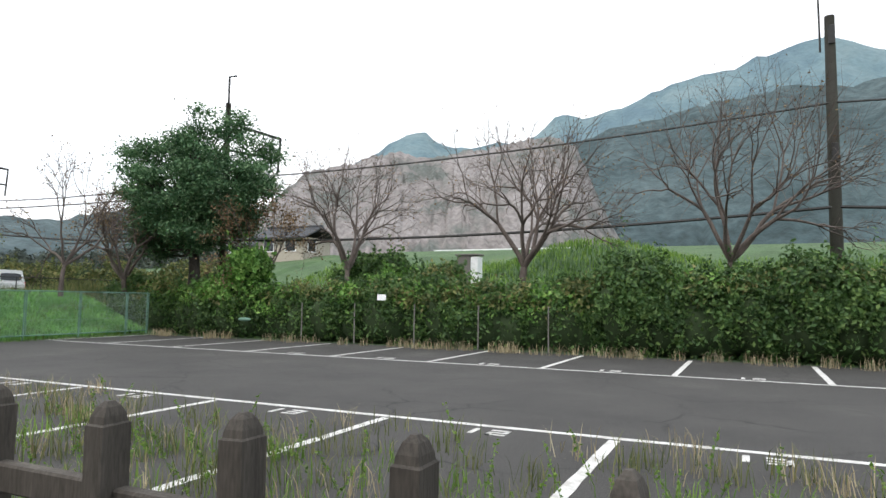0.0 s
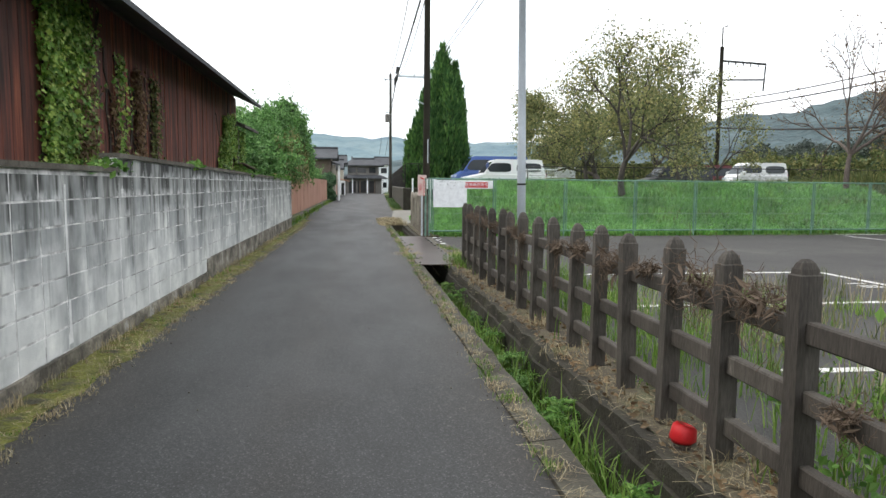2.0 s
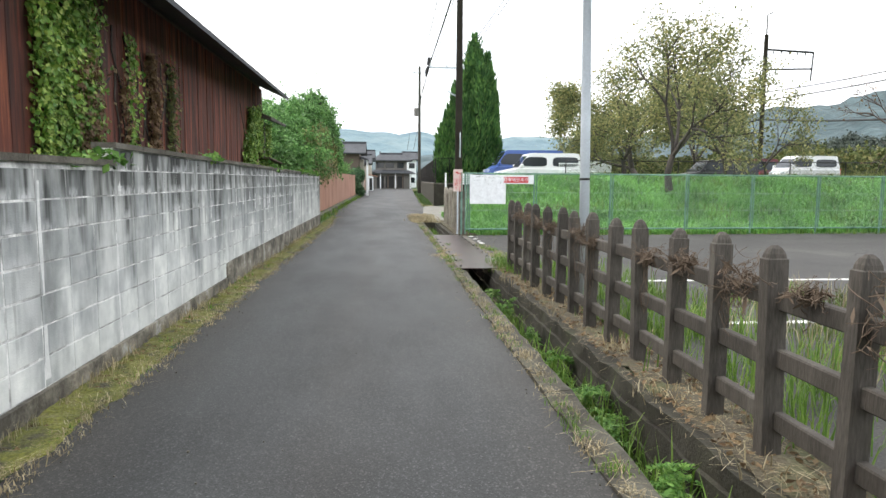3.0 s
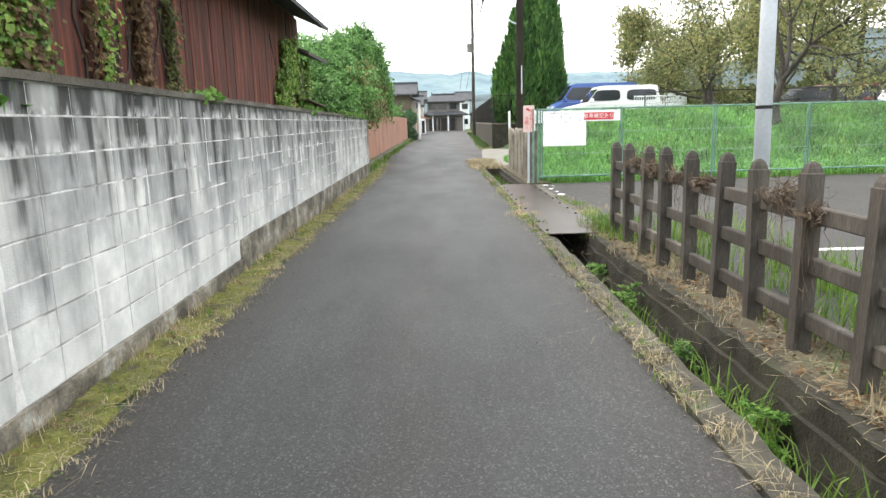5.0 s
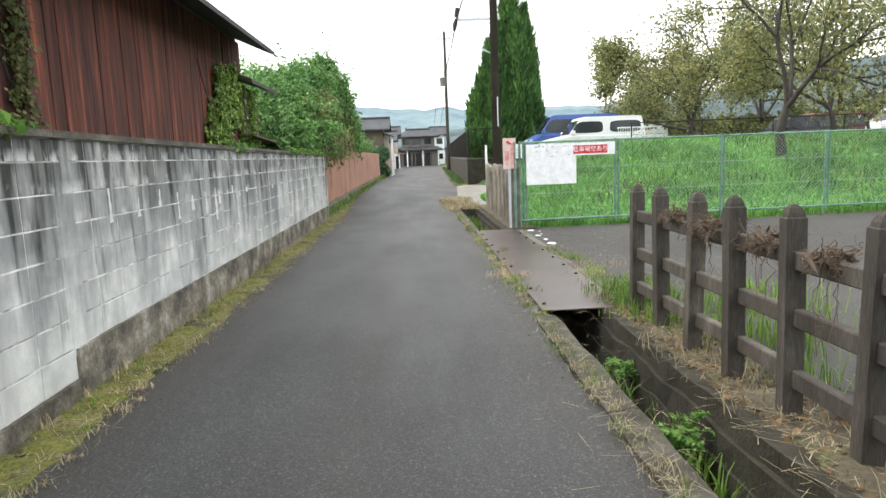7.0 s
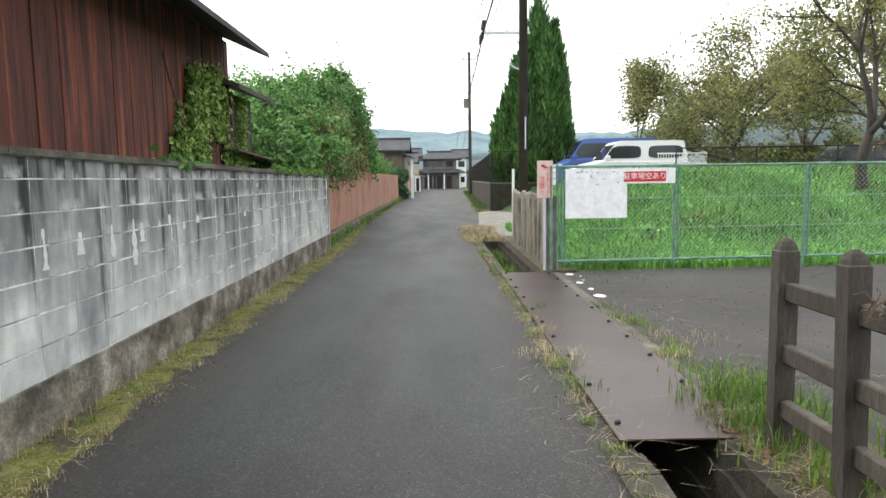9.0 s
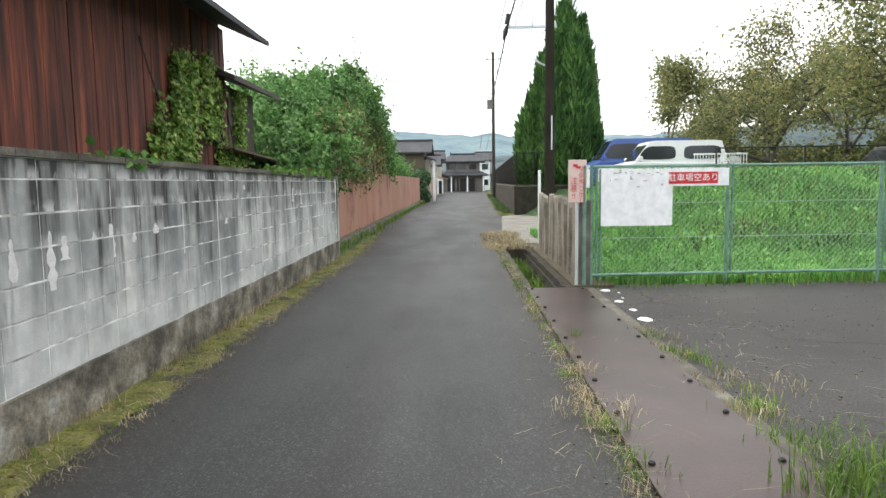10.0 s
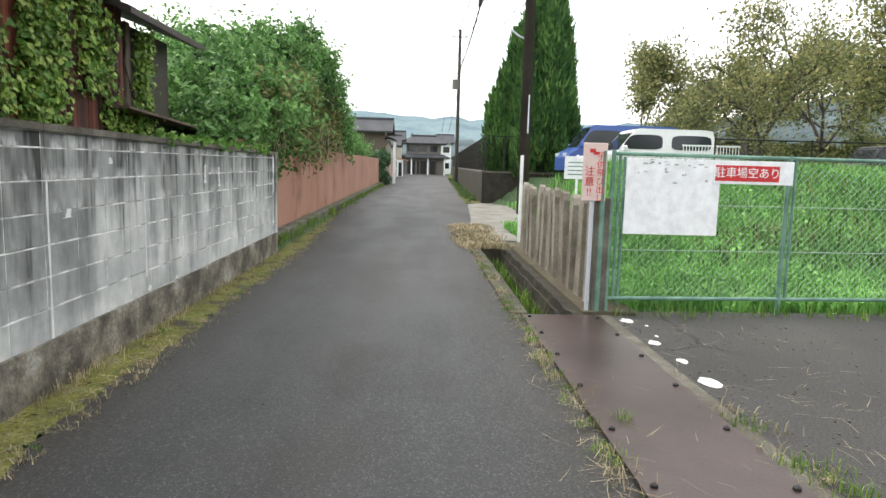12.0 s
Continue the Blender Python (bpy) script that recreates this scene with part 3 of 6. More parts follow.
part("earth_strip", Geo().box(-27.5, -21.25, 1.33, 1.9, -0.03, 0.035), EARTH, kind="structure", label="bare earth strip under the picket fence")
part("ditch_end", Geo().box(-27.6, -27.2, 0.6, 1.4, -0.5, 0.03, 0.02), CONCRETE, kind="structure", label="concrete ditch end")
strip = Geo()
gx = np.linspace(30, -14.45, 180)
r1 = np.random.default_rng(3)
prof = [(1.3, 0.016), (1.4, 0.03), (1.5, 0.03), (1.75, 0.02), (2.0, 0.0)]
sv = [(x, y + r1.normal() * 0.02, z + r1.normal() * 0.018) for x in gx for y, z in prof]
strip.add(sv, [(i * 5 + j, i * 5 + j + 1, i * 5 + j + 6, i * 5 + j + 5) for i in range(179) for j in range(4)])
part("fence_bed", strip, EARTH, kind="structure", label="lumpy dry earth strip under the wooden fence", smooth=True)

plate = thing("ditch_cover_plate", (-17.8, 1.12, 0.0), "long rust-brown steel plate covering the ditch at the car park entrance", "cover plate")
part("plate", Geo().box(-21.1, -14.4, 0.66, 1.46, 0.022, 0.034, 0.003), STEEL, plate, world_coords=True)
for k in range(10):
    for y in (0.72, 1.40):
        bolt = Geo().tube([(0, 0, 0), (0, 0, 0.012), (0, 0, 0.02)], [0.02, 0.02, 0.008], 8)
        part("bolt", bolt, DARKMETAL, plate, loc=(-3.2 + k * 0.7 + 0.05 * math.sin(k * 5 + y), y - 1.12, 0.034))

# ---- car park ----
part("plate_edge", Geo().box(-21.3, -14.45, 1.462, 1.6, -0.03, 0.005), CONCRETE, kind="structure", label="pale worn concrete strip beside the cover plate")
lot = Geo()
lot.add([(30, 1.6, 0), (-20.9, 1.6, 0), (-21.45, 1.6, 0), (-21.6, 7, 0), (-22.4, 19.5, 0), (30, 19.5, 0)], [(0, 1, 2, 3), (0, 3, 4, 5)])
part("car_park", lot, LOT, kind="structure", label="cracked dark asphalt car park")


def line(p, q, w=0.13):
    p, q = np.array(p, float), np.array(q, float)
    d = (q - p) / np.linalg.norm(q - p)
    s = np.array([-d[1], d[0]]) * w / 2
    n = max(2, int(np.linalg.norm(q - p) / 0.3))
    g, v, rr = Geo(), [], np.random.default_rng(int(abs(p[0] * 31 + p[1] * 7)))
    for k in range(n + 1):
        c = p + (q - p) * k / n
        a, b = c + s * rr.uniform(0.85, 1.08), c - s * rr.uniform(0.85, 1.08)
        v += [(a[0], a[1], 0.005), (b[0], b[1], 0.005)]
    g.add(v, [(2 * k, 2 * k + 1, 2 * k + 3, 2 * k + 2) for k in range(n)])
    return g


BAY = 2.93
bays = [-1.42 - BAY * k for k in range(-4, 5)]
part("bay_line", line((-13.2, 7.72), (12.0, 7.72)), PAINT, kind="structure", label="long worn white line closing the near bays")
part("bay_line", line((-21.5, 14.9), (12.0, 14.9)), PAINT, kind="structure", label="long worn white line closing the far bays")
for k in range(5, 8):
    x = -1.52 - BAY * k
    part("bay_line", line((x, 15.0), (x, 19.2)), PAINT, kind="structure", label="worn white bay divider")
for k, x in enumerate(bays):
    part("bay_line", line((x, 7.6), (x + 0.03, 3.0)), PAINT, kind="structure", label="worn white bay divider")
    part("bay_line", line((x - 0.1, 15.0), (x - 0.1, 19.2)), PAINT, kind="structure", label="worn white bay divider")

# ---- block wall ----
block_wall = thing("wall_block", (-8.5, -2.8, 0), "long grey block garden wall with dark run-off stains", "wall", kind="structure")


def wall_top(x):
    return 1.63 if x > -9.1 else 1.77 - 0.0075 * (-x - 9.1)


def foot(x):
    return 0.15 if x > -12.7 else 0.35


X_END = -25.35
g = Geo()
x = 12.0
while x > X_END:
    x2 = max(X_END, x - 2.0)
    for stop in (-9.1, -12.7):
        if x > stop > x2:
            x2 = stop
    g.prism([(x, foot(x - 0.01)), (x2, foot(x2 + 0.01)), (x2, wall_top(x2 + 0.01) - 0.045), (x, wall_top(x - 0.01) - 0.045)], "y", -2.85, -2.7165)
    x = x2
part("mortar", g, MORTAR, block_wall, world_coords=True)
g = Geo()
for a, b in ((12, -12.7), (-12.7, X_END)):
    x = a
    while x > b + 0.01:
        x2 = max(b, x - 0.5)
        g.box(x2, x, -2.88, -2.69, -0.1, foot(x2 + 0.01))
        x = x2
g.rough(0.006, 2)
part("footing", g, FOOTING, block_wall, "stained concrete footing", world_coords=True)
x = 12.0
while x > X_END:
    x2 = max(X_END, x - 0.6)
    if x > -9.1 > x2:
        x2 = -9.1
    a, b = wall_top(x - 0.01), wall_top(x2 + 0.01)
    g = Geo().prism([(x, a - 0.045), (x2 + 0.006, b - 0.045), (x2 + 0.006, b), (x, a)], "y", -2.88, -2.69)
    part("coping", g, CONCRETE, block_wall, "dark thin concrete coping", world_coords=True)
    x = x2

# ---- rendered wall ----
pink = thing("wall_rendered", (-45, -2.95, 0), "terracotta rendered garden wall, weathered and streaked", "wall", kind="structure")
part("wall_face", Geo().prism([(-25.42, 0), (-90, 0), (-90, 1.9), (-25.42, 1.84)], "y", -3.4, -3.2), RENDERED, pink, world_coords=True)
part("foot_kerb", Geo().box(-90, -25.42, -3.19, -2.95, -0.05, 0.2, 0.03), CONCRETE, pink, world_coords=True)

# ---- barn ----
barn = thing("barn", (-13, -6, 0), "tall barn clad in rust-red boards with a dark overhanging roof", "barn")
BARN_Y, BARN_END = -4.05, -22.85
part("wall", Geo().box(BARN_END, 6, -9.9, BARN_Y - 0.03, 0, 4.3), BROWNWALL, barn, world_coords=True)
roof = Geo()
roof.prism([(-3.3, 3.72), (-3.3, 3.80), (-7.0, 5.5), (-10.9, 3.80), (-10.9, 3.72), (-7.0, 5.40)], "x", BARN_END - 0.1, 7)
part("roof", roof, ROOF, barn, "dark grey overhanging roof", world_coords=True)

# ---- wooden fence ----
FENCE_Y, FIRST, GAP = 1.5, -14.3, 0.62
fence = thing("wooden_fence", (-6, FENCE_Y, 0), "dark weathered wooden post-and-rail fence beside the ditch", "fence")
post = Geo()
s, t = 0.055, 0.012
lv = []
for z, r in ((-0.15, s), (1.102, s), (1.108, s - 0.008), (1.13, s - 0.012), (1.158, 0.03), (1.175, 0.012)):
    for dx, dy in ((-r, -r), (r, -r), (r, r), (-r, r)):
        lv.append((dx * 0.74, dy, z))
post.add(lv, [(k * 4 + j, k * 4 + (j + 1) % 4, k * 4 + 4 + (j + 1) % 4, k * 4 + 4 + j) for k in range(5) for j in range(4)] + [(20, 21, 22, 23)])
post_me = post.mesh("post")
for k in range(34):
    x = FIRST + GAP * k - (0 if k < 21 else 0.05 if k == 21 else 0.13 if k == 22 else 0.21)
    p = part("post", post_me, FENCE_WOOD, fence, loc=(x + 6 + 0.01 * math.sin(k * 7), 0.01 * math.cos(k * 5), 0.012 * math.sin(k * 3) + (0.025 if 17 < k < 23 else 0)))
    p.rotation_euler = (0.015 * math.sin(k * 2.3), 0.02 * math.sin(k * 4.1), 0.05 * math.sin(k))
    p.scale = (1 + 0.06 * math.sin(k * 9), 1, 1)
for z in (0.88, 0.56, 0.24):
    x = FIRST - 0.06
    k = 0
    while x < FIRST + GAP * 33:
        L = GAP * 4
        rail = Geo().box(0, L - 0.012, -0.03, 0.03, -0.05, 0.05, 0.008)
        q = part("rail", rail, FENCE_WOOD, fence, loc=(x + 6, 0.02, z + 0.008 * math.sin(k * 3 + z * 9)))
        q.rotation_euler = (0, 0.004 * math.sin(k * 5 + z * 20), 0)
        x += L
        k += 1



# ---- chain-link fence, signs ----
def chain_link(name, p, q, z0, z1, posts, label, mesh_mat, pipe_mat, pitch=0.075, r=0.003, group="", double=False):
    """A framed chain-link fence from p to q; posts: distances along it."""
    p, q = np.array(p, float), np.array(q, float)
    L = float(np.linalg.norm(q - p))
    d = (q - p) / L
    root = thing(name, (p[0], p[1], 0), label, "fence", group, rz=math.degrees(math.atan2(d[1], d[0])))
    for k, s in enumerate(posts):
        part("post", Geo().tube([(s, 0, -0.2), (s, 0, z1 + 0.03)], 0.024, 8), pipe_mat, root)
        if double:
            part("post", Geo().tube([(s + 0.07, 0, z0), (s + 0.07, 0, z1)], 0.017, 8), pipe_mat, root)
    for z in (z1, z0):
        part("rail", Geo().tube([(0, 0, z), (L, 0, z)], 0.021, 8), pipe_mat, root)
    for share in (0.34, 0.66):
        part("tension_wire", Geo().tube([(0, 0.012, z0 + (z1 - z0) * share), (L, 0.012, z0 + (z1 - z0) * share)], 0.005, 5), mesh_mat, root)
    h, g = z1 - z0, Geo()
    s = -h
    while s < L:
        for flip in (0, 1):
            a, b = max(s, 0), min(s + h, L)
            if b - a > 0.02:
                za, zb = a - s, b - s
                if flip:
                    za, zb = h - za, h - zb
                g.tube([(a, 0.005 * flip, z0 + za), (b, 0.005 * flip, z0 + zb)], r, 3, caps=False)
        s += pitch
    part("wire_mesh", g, mesh_mat, root, "grey-green diamond wire mesh", kind="stuff")
    return root


mesh_fence = chain_link("chain_link_fence", (-21.32, 1.58), (-22.4, 19.4), 0.17, 1.68, [0, 1.92, 4.12, 6.38, 8.4, 10.5, 12.6, 14.7, 16.8, 17.85], "faded green framed chain-link fence in front of the grassy bank", WIRE, GREENPIPE, 0.078, 0.0024, "", True)
part("gate_post", Geo().tube([(-0.1, 0, -0.1), (-0.1, 0, 1.7)], 0.032, 8), GREENPIPE, mesh_fence)
part("gate_post", Geo().tube([(0.13, 0.02, 0.1), (0.13, 0.02, 1.65)], 0.018, 8), GREENPIPE, mesh_fence)


def flat_sign(name, loc, w, h, material, label, rz=90.0, t=0.006):
    root = thing(name, loc, label, "sign", rz=rz)
    part("board", Geo().box(-w / 2, w / 2, -t, 0, -h / 2, h / 2, 0.002), material, root)
    return root


def letters(root, body, size, x, z, material, y=-0.008, name="lettering", stretch=1.0):
    me = text_mesh(body, size)
    ob = part(name, me, material, root)
    ob.matrix_basis = pose(x, y, z, 90, 0, 0) @ Matrix.Diagonal((stretch, 1, 1, 1))
    return ob


# the boards face the walker, who comes from +x
board = flat_sign("notice_board", (-21.27, 2.19, 1.25), 0.98, 0.78, WHITE, "blank white weathered sheet tied to the chain-link fence", 90)
rr = np.random.default_rng(5)
for k in range(26):
    w, hh = rr.uniform(0.01, 0.05), rr.uniform(0.004, 0.02)
    x, z = rr.uniform(-0.44, 0.42), 0.39 - abs(rr.normal()) * 0.12
    part("grime_mark", Geo().box(x, x + w, -0.0075, -0.006, z - hh, z), LIMY, board)
banner = flat_sign("vacancy_sign", (-21.26, 3.02, 1.52), 0.84, 0.24, WHITE, "white banner with red strip and white lettering on chain-link fence", 90)
part("red_strip", Geo().box(-0.4, 0.27, -0.009, -0.006, -0.09, 0.07), RED, banner, "red printed strip")
letters(banner, "駐車場空あり", 0.115, -0.065, -0.01, WHITE, y=-0.0105)
child = thing("warning_sign", (-21.3, 1.38, -0.14), "faded pink warning sign with red lettering on a slim pale post", "sign", rz=90)
part("post", Geo().tube([(0, 0.03, 0.0), (0, 0.03, 1.91)], 0.024, 8), GALV, child, "pale painted post")
part("board", Geo().box(-0.125, 0.125, -0.012, 0, 1.33, 1.92, 0.004), PINKSIGN, child, "faded pink board")
letters(child, "子\n供\n飛\nび\n出\nし", 0.085, 0.06, 1.57, RED, y=-0.014)
letters(child, "注\n意\n!!", 0.105, -0.05, 1.52, RED, y=-0.014)
part("picture_mark", Geo().box(-0.06, 0.0, -0.015, -0.012, 1.82, 1.86, 0.0).box(-0.02, 0.04, -0.015, -0.012, 1.8, 1.83, 0.0), RED, child)
small = thing("small_notice", (-24.5, 1.98, 0), "small white notice with faint green lettering on a pole", "sign", rz=90)
part("pole", Geo().tube([(0, 0.02, 0), (0, 0.02, 1.72)], 0.02, 6), WHITE, small)
part("board", Geo().box(-0.2, 0.2, -0.01, 0, 1.36, 1.7, 0.003), WHITE, small)
for k in range(4):
    part("text_line", Geo().box(-0.15, 0.14 - 0.04 * (k % 2), -0.013, -0.01, 1.6 - k * 0.06, 1.615 - k * 0.06), GREENPIPE, small)
silver = thing("silver_panel", (-2.77, 1.49, 0.98), "plain silver-grey panel fixed on top of the wooden fence rail", "panel")
part("panel", Geo().box(-0.27, 0.27, -0.012, 0, -0.02, 0.14, 0.003), SILVER, silver)
bucket = thing("red_reflector", (-5.83, 1.4, 0.0), "small red plastic cap on a stub beside the wooden fence", "marker")
part("stub", Geo().tube([(0, 0, -0.02), (0, 0, 0.05)], 0.05, 10), DARKPOLE, bucket)
part("cap", Geo().tube([(0, 0, 0.05), (0, 0, 0.07), (0, 0.01, 0.135), (0, 0.015, 0.15)], [0.062, 0.076, 0.068, 0.05], 14), REDCLOTH, bucket, "red cap", smooth=True)

# ---- picket wall ----
pickets = thing("picket_fence", (-23.8, 1.5, 0), "old grey weathered picket fence with rounded tops beside the ditch", "fence")
me = Geo().prism([(-0.11, 0.0), (0.11, 0.0), (0.1, 0.7), (0.08, 1.0), (0.1, 1.1), (0.07, 1.19), (0.02, 1.23), (-0.03, 1.22), (-0.08, 1.17), (-0.11, 1.08), (-0.085, 0.8)], "y", -0.04, 0.04).mesh("picket")
for k in range(11):
    q = part("picket", me, PICKET, pickets, loc=(2.1 - k * 0.45, 0.012 * math.sin(k * 3), 0.03 * math.sin(k * 2.1)))
    q.rotation_euler = (0.02 * math.sin(k * 5), 0.02 * math.sin(k * 3.7), 0.06 * math.sin(k * 9))
for z in (0.45, 0.9):
    part("rail", Geo().box(-2.5, 2.4, 0.035, 0.09, z - 0.05, z + 0.05, 0.01), PICKET, pickets)
part("end_post", Geo().box(2.38, 2.5, -0.08, 0.08, -0.1, 1.22, 0.01), CONCRETE, pickets)

# ---- retaining wall and yard beyond ----
part("driveway", Geo().prism([(-28.0, 0.78), (-28.0, 4.3), (-41.5, 4.3), (-41.5, 2.15), (-41.0, 1.6), (-38.0, 1.4), (-33.5, 1.13), (-30.0, 0.8)], "z", -0.02, 0.006), PALE, kind="structure", label="pale concrete driveway slab")
rw = thing("retaining_wall", (-50, 1.9, 0), "low dark stained retaining wall below a chain-link fence", "wall", kind="structure")
part("face", Geo().prism([(-41.6, 2.2), (-41.6, 5.6), (-112, 8.0), (-112, 4.42)], "z", -0.1, 1.26), DITCH, rw, world_coords=True)
part("coping", Geo().prism([(-41.56, 2.17), (-41.56, 5.6), (-41.8, 5.6), (-41.8, 2.42), (-112, 4.7), (-112, 4.39)], "z", 1.26, 1.32), CONCRETE, rw, world_coords=True)
far_fence = chain_link("chain_link_fence", (-41.7, 2.32), (-111, 4.5), 1.32, 2.75, [k * 2.0 for k in range(34)], "dark chain-link fence on top of a retaining wall", DARKMETAL, DARKMETAL, 0.16, 0.004)
cross_fence = chain_link("chain_link_fence", (-41.7, 2.4), (-41.7, 6.9), 1.32, 2.75, [0.7, 2.2, 3.7, 4.5], "dark chain-link fence across the upper yard", DARKMETAL, DARKMETAL, 0.12, 0.003)
white_post = thing("marker_post", (-27.6, 1.62, 0), "slim white painted marker post", "post")
part("shaft", Geo().tube([(0, 0, 0), (0, 0, 1.75)], 0.035, 8), WHITE, white_post)
yard_fence = chain_link("chain_link_fence", (-31.0, 7.0), (-30.0, 24.0), 1.2, 2.35, [k * 2.4 for k in range(7)], "dark open wire fence along the upper yard", DARKMETAL, DARKMETAL, 0.3, 0.003)


# ---- poles and cables ----
def street_lamp(loc):
    root = thing("street_lamp", loc, "slim grey galvanised street lamp standing beside a wooden fence", "street lamp")
    part("pole", Geo().tube([(0, 0, -0.2), (0, 0, 2.2), (0, 0, 4.9)], [0.06, 0.056, 0.042], 12), GALV, root, smooth=True)
    part("clamp", Geo().tube([(0, 0, 1.50), (0, 0, 1.525)], 0.062, 12), DARKMETAL, root, "black clamp band")
    part("arm", Geo().tube([(0, 0, 4.5), (0, 0.12, 4.56), (0, 0.3, 4.58)], 0.018, 6), GALV, root)
    part("lamp_head", Geo().box(-0.06, 0.06, 0.22, 0.5, 4.55, 4.61, 0.015), GALV, root)
    part("cap", Geo().tube([(0, 0, 4.9), (0, 0, 4.93)], [0.045, 0.02], 12), DARKMETAL, root)
    return root


street_lamp((-11.15, 1.785, 0.0)).matrix_world = pose(-11.15, 1.785, 0.0, 0.9, 0, 0)


def utility_pole(loc, h, r, material, label, arms, rz=0.0):
    root = thing("utility_pole", loc, label, "utility pole", rz=rz)
    part("pole", Geo().tube([(0, 0, -0.3), (0, 0, h)], [r, r * 0.72], 12), material, root, smooth=True)
    for z, a, b in arms:
        arm = part("crossarm", Geo().box(-0.05, 0.05, a, b, z - 0.045, z + 0.045), GALV, root)
        n = max(2, int((b - a) / 0.5))
        for k in range(n):
            y = a + 0.08 + (b - a - 0.16) * k / (n - 1)
            part("insulator", Geo().tube([(0, y, z + 0.05), (0, y, z + 0.1), (0, y, z + 0.2)], [0.03, 0.06, 0.03], 8), WHITE, arm)
    return root


main_pole = utility_pole((-36.0, 3.0, 0.0), 14.0, 0.19, DARKPOLE, "tall dark brown utility pole behind the chain-link fence", [(11.9, -1.0, 0.3), (11.3, -1.0, 0.35), (6.9, -1.5, 0.25)])
part("bracket", Geo().tube([(0.0, -0.12, 5.55), (0.0, -0.35, 5.65), (0, -0.58, 5.82)], 0.035, 6), GALV, main_pole)
part("conduit", Geo().tube([(0.2, 0.05, 2.6), (0.2, 0.05, 3.8)], 0.025, 6), GALV, main_pole)
far_pole = utility_pole((-72.4, 2.9, 0.0), 13.0, 0.17, POLE, "distant grey utility pole beside the lane", [(12.4, -0.7, 0.7), (9.0, -0.5, 0.1)])
part("transformer", Geo().tube([(0.3, -0.3, 8.0), (0.3, -0.3, 8.8)], 0.28, 10), POLE, far_pole)


def rail_pole(loc, h, label, frame_x, drop, r=0.16, material=DARKPOLE):
    """A railway line pole with a thin mast and a hanging frame to one side."""
    root = thing("railway_pole", loc, label, "railway pole", rz=53)
    part("pole", Geo().tube([(0, 0, -0.5), (0, 0, h)], [r, r * 0.85], 12), material, root, smooth=True)
    part("mast", Geo().tube([(0, 0, h), (0, 0, h + 1.4), (0.35, 0, h + 1.5)], 0.055, 6), DARKMETAL, root)
    fr = part("frame", Geo().tube([(0, 0, h - 1.0), (frame_x, 0, h - 1.5)], 0.075, 6), DARKMETAL, root)
    part("brace", Geo().tube([(0, 0, h - 2.4), (frame_x, 0, h - 2.6)], 0.06, 6), DARKMETAL, fr)
    part("drop_bar", Geo().tube([(frame_x, 0, h - 1.45), (frame_x - 0.1, 0, h - drop)], 0.06, 6), DARKMETAL, fr)
    for k in range(5):
        x = frame_x * (k + 1) / 6
        part("hanger", Geo().tube([(x, 0, h - 1.1 - 0.08 * k), (x, 0, h - 1.35 - 0.08 * k)], 0.04, 5), DARKMETAL, fr)
    return root


rail_pole((-23.9, 25.1, 1.5), 9.9, "dark railway pole with a hanging wire frame behind an evergreen tree", 2.7, 3.4)
rail_pole((-49.5, 26.4, 1.5), 10.4, "distant dark railway pole with a wire frame among bare trees", 3.0, 3.4)
near_rail = utility_pole((2.6, 25.0, 1.5), 9.8, 0.22, POLE, "grey wooden railway pole with dark fittings behind the hedge", [])
for k, (z, y) in enumerate(((9.2, -0.25), (7.6, 0.3), (6.2, 0.28), (5.2, -0.28), (3.0, 0.3))):
    part("fitting", Geo().box(-0.08, 0.12, y - 0.06, y + 0.06, z - 0.45 + 0.1 * (k % 3), z + 0.2, 0.02), DARKMETAL, near_rail)
part("mast", Geo().tube([(-0.3, 0, 8.6), (-0.32, 0, 10.8)], 0.035, 6), DARKMETAL, near_rail)
rung = thing("rail_barrier", (1.4, 24.0, 1.5), "dark low metal barrier behind the hedge", "barrier")
part("bar", Geo().tube([(-0.6, 0, 0.9), (0.9, 0, 0.95)], 0.05, 6), DARKMETAL, rung)
part("leg", Geo().tube([(-0.6, 0, 0), (-0.6, 0, 0.9)], 0.05, 6), DARKMETAL, rung)
part("leg", Geo().tube([(0.9, 0, 0), (0.9, 0, 0.95)], 0.05, 6), DARKMETAL, rung)


def cable(points, sag, r, label):
    """A sagging cable through its supports."""
    root = thing("cable", points[0], label, "cable")
    for a, b in zip(points[:-1], points[1:]):
        a, b = np.array(a, float), np.array(b, float)
        t = np.linspace(0, 1, 17)[:, None]
        p = a + (b - a) * t
        p[:, 2] -= (4 * t * (1 - t))[:, 0] * sag
        part("span", Geo().tube(p, r, 5, caps=False), CABLE, root, world_coords=True)
    return root


for k, (y, z, y2, z2) in enumerate(((2.2, 11.5, 2.4, 12.5), (3.2, 12.0, 3.4, 12.5))):
    cable([(-36, y, z), (-72.4, y2, z2), (-118, y2 + 0.7, 6.6)], 1.2, 0.025, "thin black overhead cable strung between utility poles")
cable([(9.0, 8.2, 10.6), (-36, 3.2, 12.0)], 0.5, 0.028, "thick black overhead cable reaching a dark utility pole")
for k in range(2):
    cable([(14, 5.1 + 0.25 * k, 10.3), (-36, 5.1 + 0.25 * k, 10.1), (-72, 4.0 + 0.2 * k, 10.4)], 0.3, 0.02, "thin pale overhead cable running along the lane")
part("weight", Geo().tube([(0.05, -1.5, 6.95), (0.05, -1.56, 6.75), (0.05, -1.62, 6.45)], [0.05, 0.1, 0.04], 6), CABLE, main_pole, "black cable joint")
